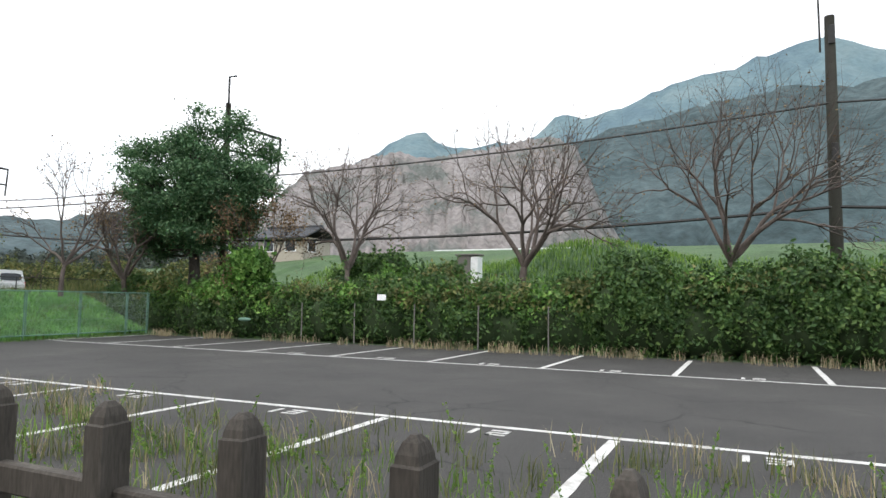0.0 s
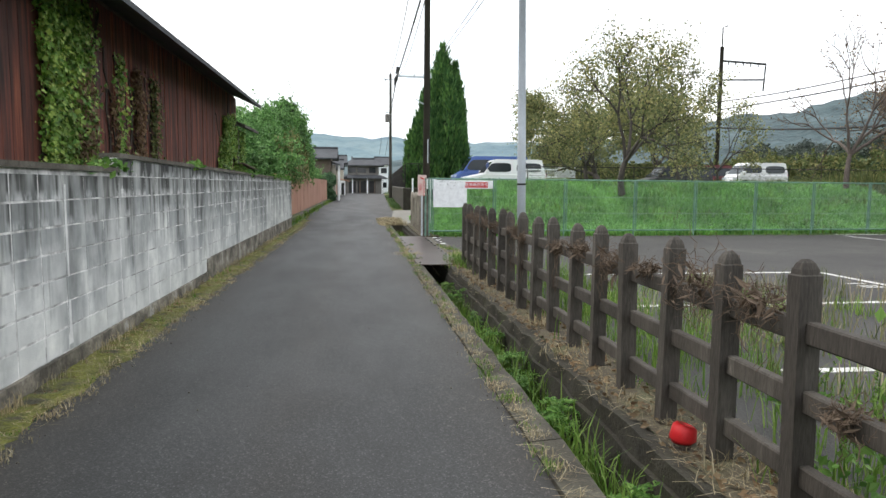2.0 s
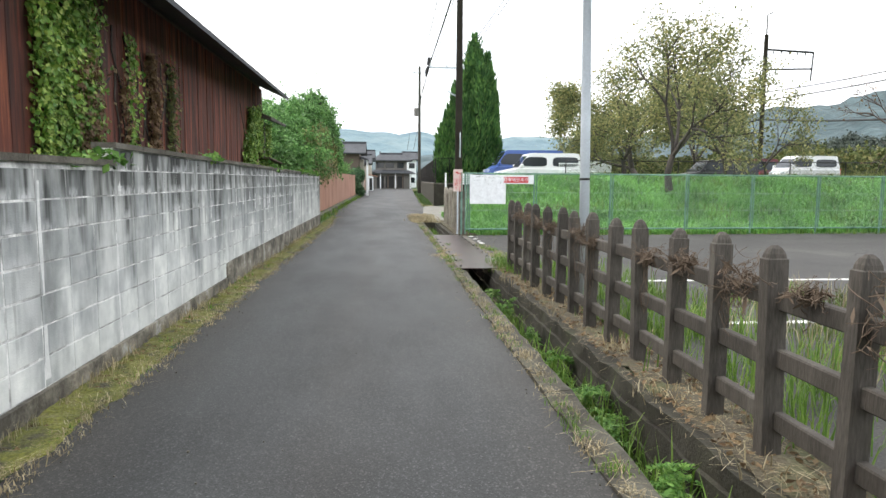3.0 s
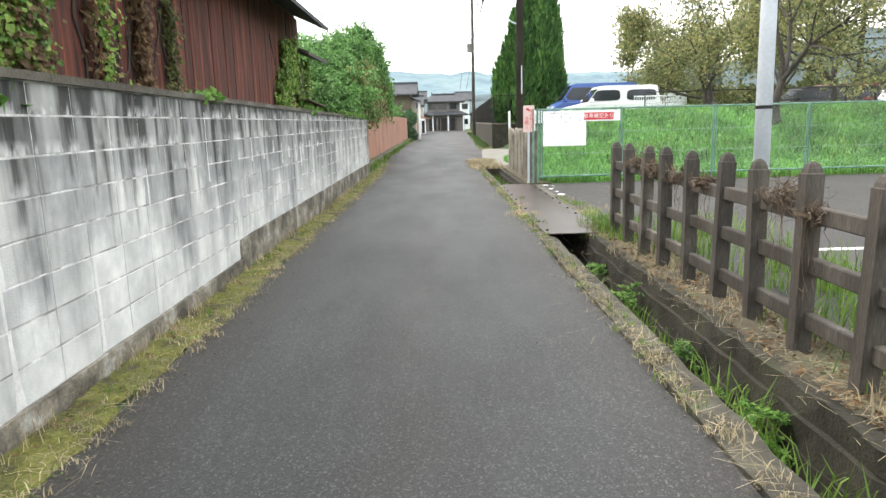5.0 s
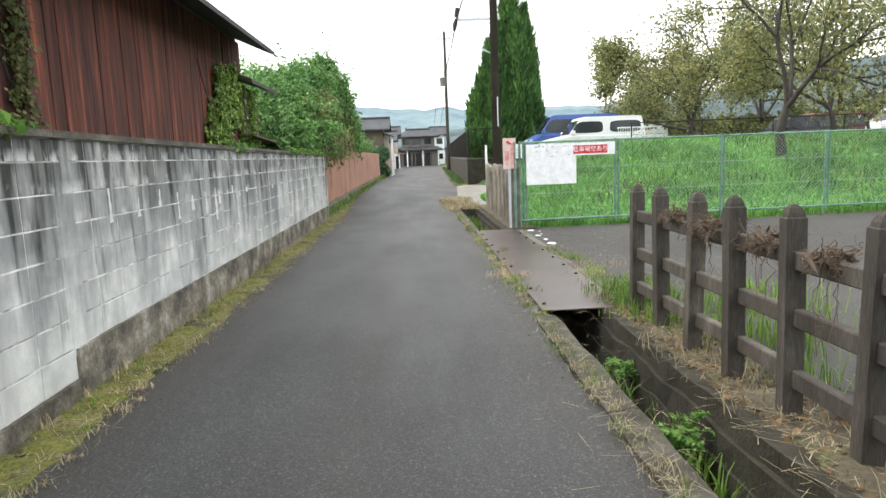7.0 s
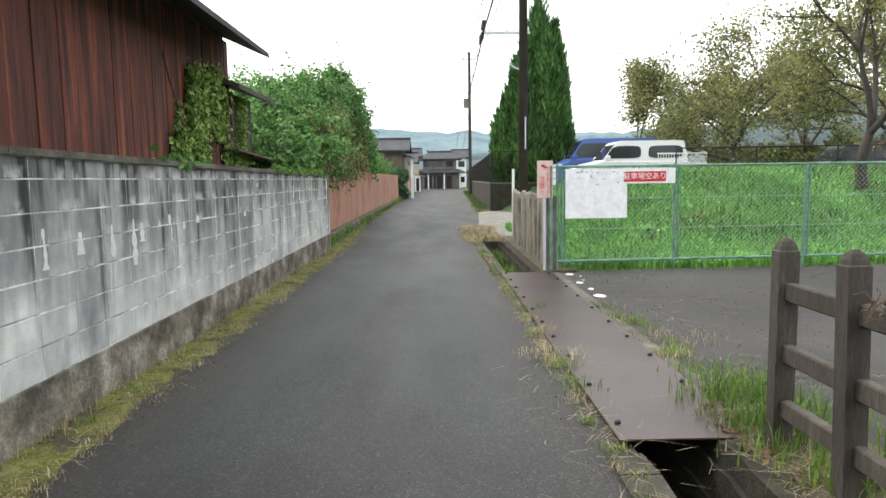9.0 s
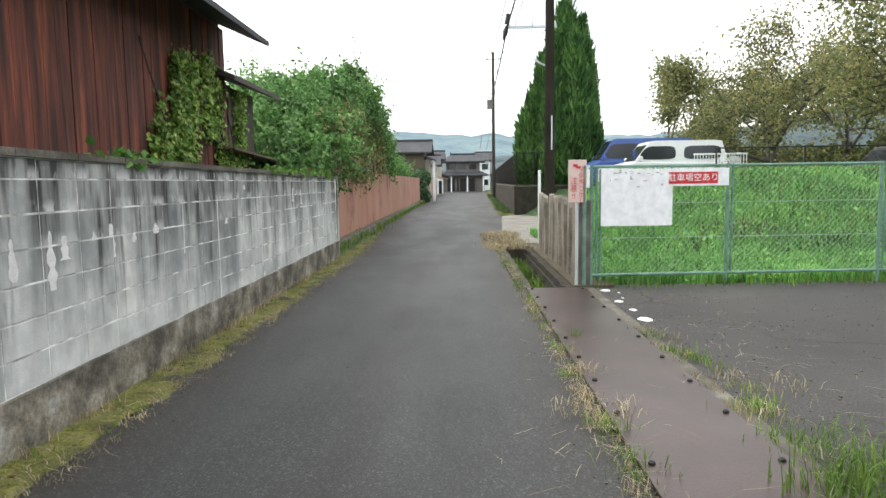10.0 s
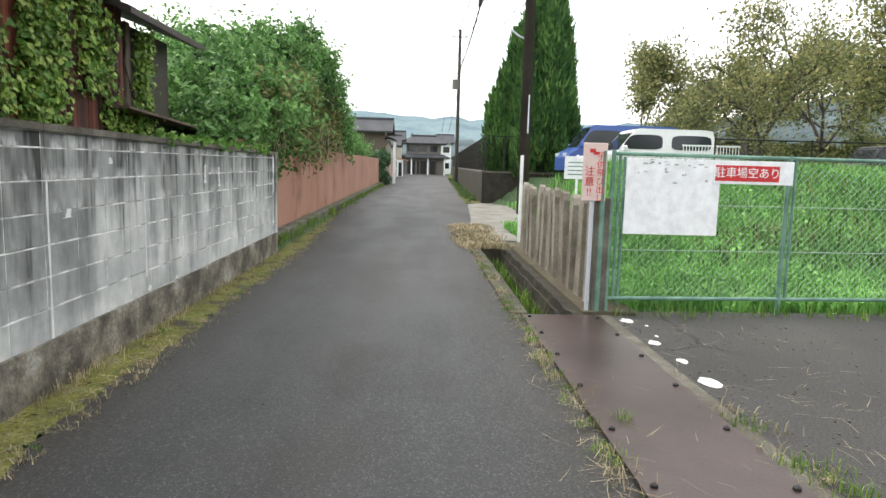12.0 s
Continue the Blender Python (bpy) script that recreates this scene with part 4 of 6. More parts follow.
part("weight", Geo().tube([(0.05, -1.52, 7.0), (0.05, -1.46, 7.35)], [0.08, 0.08], 6), CABLE, main_pole, "black cable joint")
cable([(12, 1.0, 7.9), (-36, 1.5, 6.9), (-72.4, 2.6, 9.2)], 0.5, 0.03, "thin black overhead cable hanging from a pole bracket")
cable([(30, 24.8, 8.4), (2.6, 24.9, 8.3), (-23.9, 25.0, 7.5), (-49.5, 26.3, 7.9), (-90, 28, 8)], 0.35, 0.035, "black overhead railway cable")
cable([(30, 24.8, 4.4), (2.6, 24.9, 4.8), (-23.9, 25.0, 4.4), (-49.5, 26.3, 6.0), (-90, 28, 6.0)], 0.35, 0.055, "thick black low railway cable")
cable([(-23.9, 25.0, 6.9), (-49.5, 26.3, 7.3), (-90, 28, 7.3)], 0.2, 0.04, "black overhead railway cable")


# ---- cars ----
def car(loc, rz, L, Wd, H, bonnet, paint, label, rear=0.04, glass_rows=((0.1, 0.43), (0.53, 0.94))):
    """A car whose nose points along its own +x; bonnet: the share of its length before the windscreen's foot."""
    root = thing("car", loc, label, "car", rz=rz)
    w, belt = Wd / 2, H * 0.56
    xf, xr = L / 2, -L / 2
    g = Geo()
    low = [(xr, 0.32), (xr - 0.03, belt), (xf - bonnet * L, belt + 0.03), (xf - 0.12, belt - 0.14), (xf, belt - 0.35), (xf, 0.3)]
    secs = ((-w, 0.0, 0.06), (-w + 0.05, 1, 0.0), (w - 0.05, 1, 0.0), (w, 0.0, 0.06))
    v = []
    for y, full, cut in secs:
        v += [(x * (1 - cut * 0.4), y, z - (cut if z > 0.5 else -cut)) for x, z in low]
    n = len(low)
    g.add(v, [(s * n + i, s * n + (i + 1) % n, (s + 1) * n + (i + 1) % n, (s + 1) * n + i) for s in range(3) for i in range(n)])
    g.ngons = [tuple(reversed(range(n))), tuple(3 * n + i for i in range(n))]
    part("body", g, paint, root)
    xa, xb = xf - bonnet * L, xf - bonnet * L - 0.55
    g = Geo()
    top = [(xr + 0.0, belt - 0.02), (xr + rear * L, H - 0.03), (xr + rear * L + 0.25, H), (xb - 0.15, H), (xb, H - 0.04), (xa, belt)]
    v = []
    for y, tuck in ((-w + 0.03, 0), (w - 0.03, 0)):
        v += [(x, y * (0.86 if z > belt + 0.1 else 1), z) for x, z in top]
    n = len(top)
    g.add(v, [(i, (i + 1) % n, n + (i + 1) % n, n + i) for i in range(n)])
    g.ngons = [tuple(reversed(range(n))), tuple(n + i for i in range(n))]
    part("roof", g, paint, root)
    span = xa - xr - 0.15
    for side in (-1, 1):
        for a, b in glass_rows:
            x0, x1 = xa - 0.12 - span * a, xa - 0.12 - span * b
            z0, z1 = belt + 0.09, H - 0.19
            slant = 0.34 if a < 0.3 else 0.05
            ring = []
            for k in range(20):
                q = 2 * math.pi * k / 20
                u = math.copysign(abs(math.cos(q)) ** 0.45, math.cos(q)) * 0.5 + 0.5
                h = math.copysign(abs(math.sin(q)) ** 0.45, math.sin(q)) * 0.5 + 0.5
                x = x1 + (x0 - x1) * u + slant * u * (1 - h)
                z = z0 + (z1 - z0) * h
                ring.append((x, side * (w - 0.028 - 0.14 * w * max(0.0, (z - belt - 0.02) / (H - 0.04 - belt))), z))
            g = Geo().add([(x, y + side * 0.012, z) for x, y, z in ring] + [(x, y - side * 0.03, z) for x, y, z in ring], [(k, (k + 1) % 20, 20 + (k + 1) % 20, 20 + k) for k in range(20)])
            g.ngons = [tuple(range(20)), tuple(reversed(range(20, 40)))]
            part("window", g, GLASS, root)
        for x in (xr + L * 0.18, xf - L * 0.18):
            wheel = part("wheel", Geo().tube([(x, side * (w - 0.2), 0.31), (x, side * (w + 0.01), 0.31)], 0.31, 16), RUBBER, root)
            part("rim", Geo().tube([(x, side * (w + 0.0), 0.31), (x, side * (w + 0.02), 0.31)], 0.19, 12), GALV, wheel)
        part("headlight", Geo().box(xf - 0.14, xf + 0.01, side * w * 0.72 - 0.14, side * w * 0.72 + 0.14, belt - 0.3, belt - 0.16, 0.02), GALV, root)
        part("tail_light", Geo().box(xr - 0.04, xr + 0.06, side * w * 0.88 - 0.07, side * w * 0.88 + 0.07, belt - 0.3, belt + 0.02, 0.02), RED, root)
        part("wing_mirror", Geo().box(xa - 0.25, xa - 0.1, side * (w + 0.1) - 0.08, side * (w + 0.1) + 0.08, belt + 0.02, belt + 0.2, 0.03), paint, root)
    part("windscreen", Geo().add([(xa - 0.03, -w * 0.88, belt + 0.06), (xa - 0.03, w * 0.88, belt + 0.06), (xb + 0.03, w * 0.78, H - 0.08), (xb + 0.03, -w * 0.78, H - 0.08)], [(0, 1, 2, 3)]), GLASS, root)
    part("rear_window", Geo().box(xr - 0.01, xr + 0.12, -w * 0.7, w * 0.7, belt + 0.08, H - 0.2, 0.02), GLASS, root)
    return root


UP = 1.15
car((-36.0, 6.95, UP), -90, 4.1, 1.7, 1.68, 0.22, WHITECAR, "white boxy hatchback parked in the upper yard")
car((-39.0, 6.9, UP), -90, 4.2, 1.75, 1.95, 0.1, BLUECAR, "blue van parked behind a white car")
car((-38.6, 22.6, UP + 0.2), -88, 3.3, 1.48, 1.6, 0.08, WHITECAR, "white van parked below bare trees")
car((-40.8, 18.6, UP), -90, 4.4, 1.75, 1.6, 0.2, BLACKCAR, "black car parked beside a white van")
car((-42.2, 20.8, UP), -90, 4.4, 1.75, 1.75, 0.15, REDCAR, "dark red car parked behind a black car")
pickup = thing("white_rail_guard", (-34.8, 8.6, UP), "white slatted guard panel standing beside a white car", "guard panel")
part("top_bar", Geo().box(-0.03, 0.03, -0.9, 0.9, 1.15, 1.2), WHITE, pickup)
part("bottom_bar", Geo().box(-0.03, 0.03, -0.9, 0.9, 0.78, 0.82), WHITE, pickup)
for k in range(19):
    part("slat", Geo().box(-0.01, 0.01, -0.88 + k * 0.097, -0.86 + k * 0.097, 0.0 if k % 6 == 0 else 0.8, 1.16), WHITE, pickup)
yb = thing("yard_sign", (-48.8, 14.4, UP), "white information board on two dark posts in the upper yard", "sign", rz=90)
part("board", Geo().box(-0.75, 0.75, -0.03, 0, 0.95, 1.75, 0.01), WHITE, yb)
for x in (-0.6, 0.6):
    part("leg", Geo().tube([(x, 0.05, 0), (x, 0.05, 1.7)], 0.04, 6), DARKMETAL, yb)
cab = thing("white_cabinet", (-11.96, 28.6, 1.5), "grey equipment cabinet with a white side beside a grassy mound", "cabinet")
part("body", Geo().box(-0.55, 0.15, -0.3, 0.3, 0, 2.15, 0.02), POLE, cab)
part("door", Geo().box(0.155, 0.52, -0.3, 0.3, 0.1, 2.1, 0.02), WHITE, cab, "white door")
part("cap", Geo().box(-0.62, 0.58, -0.36, 0.36, 2.155, 2.24, 0.02), POLE, cab)


# ---- vegetation ----
def grow(wood, tips, p, d, length, r, level, rr, levels, fork, droop, seg):
    steps = 4
    pts, rad = [p], [r]
    r_end = r * (0.66 if level < levels else 0.3)
    for k in range(steps):
        d = d + rr.normal(size=3) * 0.13 + np.array([0, 0, droop * (0.5 if level > 1 else 0.2)])
        d = d / np.linalg.norm(d)
        p = p + d * length / steps
        pts.append(p)
        rad.append(r + (r_end - r) * (k + 1) / steps)
        if level >= 2 and k >= 1 and level < levels:
            s = rr.normal(size=3)
            s -= s @ d * d
            s /= np.linalg.norm(s)
            grow(wood, tips, p, d * 0.6 + s * 0.75, length * 0.55, r_end * 0.55, levels, rr, levels, fork, droop, 3)
    wood.tube(pts, rad, seg, caps=False)
    if level >= levels - 1:
        tips.extend(pts[1:])
    if level < levels:
        n = fork[min(level, len(fork) - 1)]
        turn = rr.uniform(0, 2 * math.pi)
        side = np.cross(d, (0.3, 0.2, 0.9))
        side /= np.linalg.norm(side)
        up = np.cross(d, side)
        for k in range(n):
            a = turn + k * 2 * math.pi / n + rr.normal() * 0.3
            open_ = (0.85 if level == 0 else 0.55) * rr.uniform(0.7, 1.2)
            nd = d + (side * math.cos(a) + up * math.sin(a)) * open_
            nd /= np.linalg.norm(nd)
            grow(wood, tips, p, nd, length * rr.uniform(0.68, 0.9) * (1.7 if level == 0 else 1), r_end * 0.8, level + 1, rr, levels, fork, droop, max(3, seg - 1))


def tree(loc, trunk, reach, seed, label, leaf=None, leaves=0, leaf_size=0.09, fork=(4, 3, 3, 2), levels=4, r=0.16, droop=0.03, scatter=0.35, wood_mat=None, squash=1.0):
    root = thing("tree", loc, label, "tree")
    rr = np.random.default_rng(seed)
    wood, tips = Geo(), []
    grow(wood, tips, np.zeros(3), np.array([rr.normal() * 0.08, rr.normal() * 0.08, 1.0]), trunk, r, 0, rr, levels, fork, droop, 7)
    v = np.concatenate(wood.v)
    top = np.percentile(v[:, 2], 99)
    wide = np.percentile(np.hypot(v[:, 0], v[:, 1]), 97)
    s = np.array([reach[0] / wide, reach[0] / wide, reach[1] / top])
    wood.v = [q * s for q in wood.v]
    part("trunk", wood, wood_mat or BARK, root, "grey-brown trunk and branches", smooth=True)
    if leaves:
        t = np.array(tips) * s
        c = t[rr.integers(0, len(t), leaves)] + rr.normal(size=(leaves, 3)) * scatter * (1, 1, 0.6)
        c = c[c[:, 2] > 0.6]
        part("crown", Geo().leaves(c, leaf_size, None, 1.5, 1.0, rr), leaf, root, "loose leafy crown", kind="")
    return root


def blob_points(blobs, per_area, rr, rough=0.22):
    """Points and outward normals over a set of lumpy ellipsoids, those inside another left out."""
    P, N = [], []
    B = np.array(blobs, float)
    for b in B:
        area = 4 * math.pi * ((b[3] * b[4]) ** 1.6 / 3 + (b[3] * b[5]) ** 1.6 / 3 + (b[4] * b[5]) ** 1.6 / 3) ** (1 / 1.6)
        n = int(area * per_area)
        d = rr.normal(size=(n, 3))
        d /= np.linalg.norm(d, axis=1, keepdims=True)
        rad = 1 + rough * (np.sin(d[:, 0] * 7 + b[0] * 3) * np.sin(d[:, 1] * 6 + b[1]) * np.sin(d[:, 2] * 8 + 1)) + rr.normal(size=n) * 0.09 - np.abs(rr.normal(size=n)) * 0.06
        p = b[:3] + d * b[3:6] * rad[:, None]
        keep = np.ones(n, bool)
        for o in B:
            if o is not b and not np.array_equal(o, b):
                keep &= (((p - o[:3]) / o[3:6]) ** 2).sum(1) > 0.72
        P.append(p[keep])
        nn = d / b[3:6]
        N.append((nn / np.linalg.norm(nn, axis=1, keepdims=True))[keep])
    return np.concatenate(P), np.concatenate(N)


def core_geo(blobs, shrink=0.84):
    g = Geo()
    for b in blobs:
        u = np.linspace(0, math.pi, 9)
        w = np.linspace(0, 2 * math.pi, 14, endpoint=False)
        v = [(b[0] + b[3] * shrink * math.sin(a) * math.cos(c), b[1] + b[4] * shrink * math.sin(a) * math.sin(c), b[2] + b[5] * shrink * math.cos(a)) for a in u for c in w]
        g.add(v, [(i * 14 + j, i * 14 + (j + 1) % 14, (i + 1) * 14 + (j + 1) % 14, (i + 1) * 14 + j) for i in range(8) for j in range(14)])
    return g


def bush(name, loc, blobs, per_area, size, leaf, label, category, seed, shrink=0.84, long=1.6, sprays=0, core_mat=None, rough=0.22, hollow=0.0):
    root = thing(name, loc, label, category)
    rr = np.random.default_rng(seed)
    P, N = blob_points(blobs, per_area, rr, rough)
    keep = P[:, 2] > -0.05
    if hollow:
        patch = np.sin(P[:, 0] * 2.1 + seed) * np.sin(P[:, 0] * 0.83 + P[:, 2] * 1.7) * 0.5 + np.sin(P[:, 0] * 5.3 + P[:, 2] * 0.9) * 0.35
        gone = np.clip(patch + hollow - P[:, 2] * 0.75, 0, 0.9)
        keep &= rr.uniform(size=len(P)) > gone
    P, N = P[keep], N[keep]
    g = Geo().leaves(P, size, N * 0.8, long, 0.7, rr)
    if sprays:
        pick = rr.integers(0, len(P), sprays)
        pick = pick[N[pick, 2] > 0.1]
        for q, n in zip(P[pick], N[pick]):
            d = n * 0.5 + np.array([0, 0, 0.8]) + rr.normal(size=3) * 0.3
            L = rr.uniform(0.15, 0.55) * (1.5 if category == "shrub" and rr.uniform() > 0.8 else 1.0)
            t = np.linspace(0, 1, 14)[:, None]
            g.leaves(q + d * L * t + rr.normal(size=(14, 3)) * 0.05, size, None, long, 1.0, rr)
    part("leaves", g, leaf, root)
    # Added solid filler whose dark colour stands in for shade inside the foliage.
    part("core", core_geo(blobs, shrink), core_mat or CORE, root, "solid inner mass coloured dark as shade between leaves", smooth=True, kind="stuff")
    return root


def scatter_blobs(seed, n, lo, hi, rlo, rhi, flat=0.85):
    rr = np.random.default_rng(seed)
    lo, hi = np.array(lo), np.array(hi)
    out = []
    for _ in range(n):
        c = lo + (hi - lo) * rr.uniform(size=3)
        r = rr.uniform(rlo, rhi)
        out.append((*c, r, r, r * flat))
    return out


# hedge along the far side of the car park
rr = np.random.default_rng(21)
hb = []
x = -25.3
while x < 14.0:
    tall = 2.0 if x < -4.2 else 2.65
    h = tall + rr.uniform(-0.4, 0.25)
    hb.append((x + 5, rr.uniform(-0.15, 0.15), h / 2 - 0.1, rr.uniform(0.8, 1.2), rr.uniform(0.75, 1.05) + (0.35 if x > -4.2 else 0), h / 2 + 0.1))
    x += rr.uniform(0.65, 0.95)
bush("hedge", (-5.0, 20.7, 0.0), hb, 560, 0.078, HEDGE, "long overgrown dark green hedge closing the car park", "hedge", 22, 0.84, 1.8, 900, None, 0.3, 1.35)
hb2 = [(rr.uniform(-17, 8), rr.uniform(-0.6, 0.8), rr.uniform(0.0, 0.35), rr.uniform(0.5, 1.1), 0.6, rr.uniform(0.3, 0.6)) for _ in range(26)]
bush("weedy_bushes", (-5.0, 22.6, 1.2), hb2, 170, 0.09, SHRUB, "bright low bushes growing behind the hedge", "bush", 23, 0.8, 1.6, 130)
bush("shrub", (-19.2, 20.8, 1.0), scatter_blobs(31, 7, (-1.1, -0.5, 0.6), (1.1, 0.5, 2.4), 0.55, 0.85), 260, 0.12, SHRUB, "bright green leafy shrub in front of an evergreen tree", "shrub", 32, 0.8, 1.6, 60)
bush("bush", (-14.6, 24.3, 1.4), scatter_blobs(35, 9, (-1.3, -0.4, 0.2), (1.3, 0.4, 1.5), 0.55, 0.8), 230, 0.1, HEDGE, "rounded dark green bush behind the hedge", "bush", 36, 0.8, 1.6, 80)
bush("bush", (-12.7, 23.4, 1.4), scatter_blobs(37, 7, (-1.1, -0.3, 0.1), (1.0, 0.3, 0.9), 0.4, 0.6), 230, 0.09, SHRUB, "loose green bush behind the hedge", "bush", 38, 0.8, 1.6, 90)
bush("bush", (-11.1, 22.9, 1.4), scatter_blobs(39, 5, (-0.6, -0.3, 0.2), (0.5, 0.3, 0.9), 0.35, 0.5), 260, 0.07, OLIVE, "small yellow-green bush behind the hedge", "bush", 40, 0.8, 2.2, 120)
bush("bush", (-10.3, 26.6, 1.4), scatter_blobs(42, 6, (-3.6, -0.4, 0.1), (-1.2, 0.4, 1.3), 0.5, 0.7), 160, 0.11, HEDGE, "dark green bush beside a small cabinet", "bush", 43, 0.8, 1.6, 60)
bush("shrub", (4.3, 21.2, 0.6), scatter_blobs(33, 5, (-0.9, -0.4, 0.5), (0.9, 0.4, 1.7), 0.55, 0.85), 260, 0.13, HEDGE, "tall dark shrub at the end of the hedge", "shrub", 34, 0.8, 1.6, 60)

sr = np.random.default_rng(45)
for mt, count, low, lb in ((SHRUB, 150, 0.9, "fresh green shoots on the hedge"), (OLIVE, 130, 1.4, "yellowing shoots on the hedge")):
    c = np.stack([sr.uniform(-25, 13, count), 19.85 + sr.uniform(-0.1, 0.5, count), sr.uniform(low, 2.05, count)], 1)
    c[:, 2] += np.where(c[:, 0] > -4.2, 0.35, 0.0)
    c = np.repeat(c, 34, 0) + sr.normal(size=(count * 34, 3)) * (0.26, 0.1, 0.16)
    part("hedge_shoots", Geo().leaves(c, 0.085, np.tile((0, -0.5, 0.6), (len(c), 1)), 2.0, 0.8, sr), mt, kind="stuff", label=lb)

# large shrubs over the rendered wall
gb = []
for k, (x, z, r) in enumerate(((-25.0, 1.9, 0.6), (-25.8, 2.2, 0.85), (-26.6, 2.3, 1.05), (-27.4, 2.6, 1.25), (-28.6, 3.0, 1.3), (-29.8, 3.2, 1.35), (-31.0, 3.5, 1.35), (-32.3, 3.7, 1.3), (-33.2, 3.1, 1.2), (-34.2, 2.7, 1.1), (-35.4, 2.1, 0.9), (-37.0, 1.9, 0.85), (-39.0, 1.9, 0.85), (-41.2, 1.9, 0.8), (-43.5, 1.9, 0.8), (-46, 1.8, 0.8), (-49, 1.8, 0.9), (-52, 1.9, 0.95), (-55, 1.9, 1.0), (-58, 1.9, 1.05))):
    z -= 0.35 if k < 4 else 0.8 if k < 10 else 0.0
    lean = 0.15 if 5 < k < 10 else 0.1
    gb.append((x + 30, lean + 0.25 * math.sin(k * 2.3) - r * 0.3, z, r, r * 0.95, r * 0.9))
    if k > 3:
        gb[-1] = (x + 30, lean - 0.45 + 0.2 * math.sin(k * 2.3) - r * 0.3, z + 0.15, r, r * 0.85, r * 0.85)
    if 3 < k < 11:
        gb.append((x + 30 + 0.4, -1.5, z + 0.1, r * 1.1, r, r))
gb += [(x + 30, y + 3.9, z, r, r * 0.9, r) for x, y, z, r in ((-29.8, -4.3, 3.7, 0.6), (-31.2, -4.1, 4.2, 0.5), (-32.4, -3.8, 3.9, 0.7), (-33.4, -3.7, 4.7, 0.55), (-34.6, -3.7, 4.0, 0.85), (-35.8, -3.6, 4.5, 0.55), (-36.6, -3.6, 3.6, 0.8), (-37.6, -3.6, 2.9, 0.8), (-38.8, -3.6, 2.5, 0.7), (-40.4, -3.6, 2.3, 0.7), (-28.6, -4.4, 3.4, 0.45), (-27.4, -4.5, 3.2, 0.4))]
bush("garden_shrubs", (-30.0, -3.9, 0.0), gb, 700, 0.062, GARDEN, "billowing green garden shrubs hanging over a terracotta wall", "shrub", 41, 0.74, 1.8, 1500, None, 0.6)

sr = np.random.default_rng(48)
c = np.stack([sr.uniform(-35.5, -27.0, 90), -3.15 + sr.uniform(-0.2, 0.25, 90), sr.uniform(1.8, 3.3, 90)], 1)
c = np.repeat(c, 40, 0) + sr.normal(size=(3600, 3)) * (0.25, 0.08, 0.22)
part("shrub_shoots", Geo().leaves(c, 0.07, np.tile((0, 0.6, 0.5), (len(c), 1)), 1.9, 0.8, sr), OLIVE, kind="stuff", label="yellowing leaves among the garden shrubs")
g = Geo()
for k in range(150):
    x, y, z = sr.uniform(-37, -26.5), -3.05 + sr.uniform(-0.1, 0.15), sr.uniform(1.9, 2.7)
    L = sr.uniform(0.3, 0.8)
    g.tube([(x, y, z), (x + sr.normal() * 0.05, y + 0.06, z - L * 0.5), (x + sr.normal() * 0.08, y + 0.04, z - L)], [0.008, 0.007, 0.004], 4, caps=False)
part("dry_stems", g, HAY, kind="stuff", label="pale dry stems hanging over the terracotta wall")

bh = [(-16 + k * 0.95 + sr.uniform(-0.3, 0.3), -5.6 + k * 0.33 + sr.uniform(-0.4, 0.4), sr.uniform(0.6, 1.2), 1.2, 1.1, sr.uniform(1.0, 1.7)) for k in range(34)]
bush("yard_hedge", (-46.0, 25.6, UP), bh, 90, 0.14, OLIVE, "dull olive bushes at the back of the upper yard", "hedge", 49, 0.82, 1.6, 200)
yh = [(-8.5 + k * 0.8 + rr.uniform(-0.2, 0.2), -5.2 + k * 0.52 + rr.uniform(-0.3, 0.3), rr.uniform(0.7, 1.3), 0.9, 0.9, rr.uniform(0.8, 1.3)) for k in range(22)]
bush("yard_hedge", (-52.0, 24.5, UP), yh, 110, 0.13, OLIVE, "dull olive hedge behind the parked cars", "hedge", 44, 0.82, 1.6, 200)

bush("bush", (-62.5, -3.3, 0.0), scatter_blobs(46, 6, (-0.6, -0.3, 0.4), (0.6, 0.3, 2.1), 0.6, 0.8), 200, 0.12, EVERGREEN, "dark rounded bush at the end of the terracotta wall", "bush", 47, 0.8, 1.6, 0)

# conifer
cb = []
rr = np.random.default_rng(51)
for sx, sy, top, r in ((0, 0, 8.8, 1.05), (0.2, 0.75, 7.7, 0.72), (-0.1, 1.0, 6.4, 0.6), (0.3, -0.55, 7.0, 0.75), (0, -1.0, 6.1, 0.62), (0.1, -1.5, 4.6, 0.6), (0, -1.95, 3.5, 0.42), (1.1, 0.25, 6.8, 0.75), (1.2, -0.7, 5.0, 0.65), (-1.1, 0.15, 6.9, 0.8), (0.9, 0.9, 4.8, 0.6)):
    cb.append((sx, sy, top * 0.44, r * 0.8, r * 0.8, top * 0.47))
    n = int(5 + top * r * 2.2)
    for k in range(n):
        z = top * (0.12 + 0.84 * (k + rr.uniform()) / n)
        a = rr.uniform(0, 2 * math.pi)
        q = r * (1 - (z / top) ** 2.0) * rr.uniform(0.8, 1.12)
        w = rr.uniform(0.15, 0.26) * (1.15 - 0.5 * z / top)
        cb.append((sx + math.cos(a) * q, sy + math.sin(a) * q, z, w, w, w * rr.uniform(2.2, 3.4)))
    cb.append((sx, sy, top - 0.35, 0.13, 0.13, 0.5))


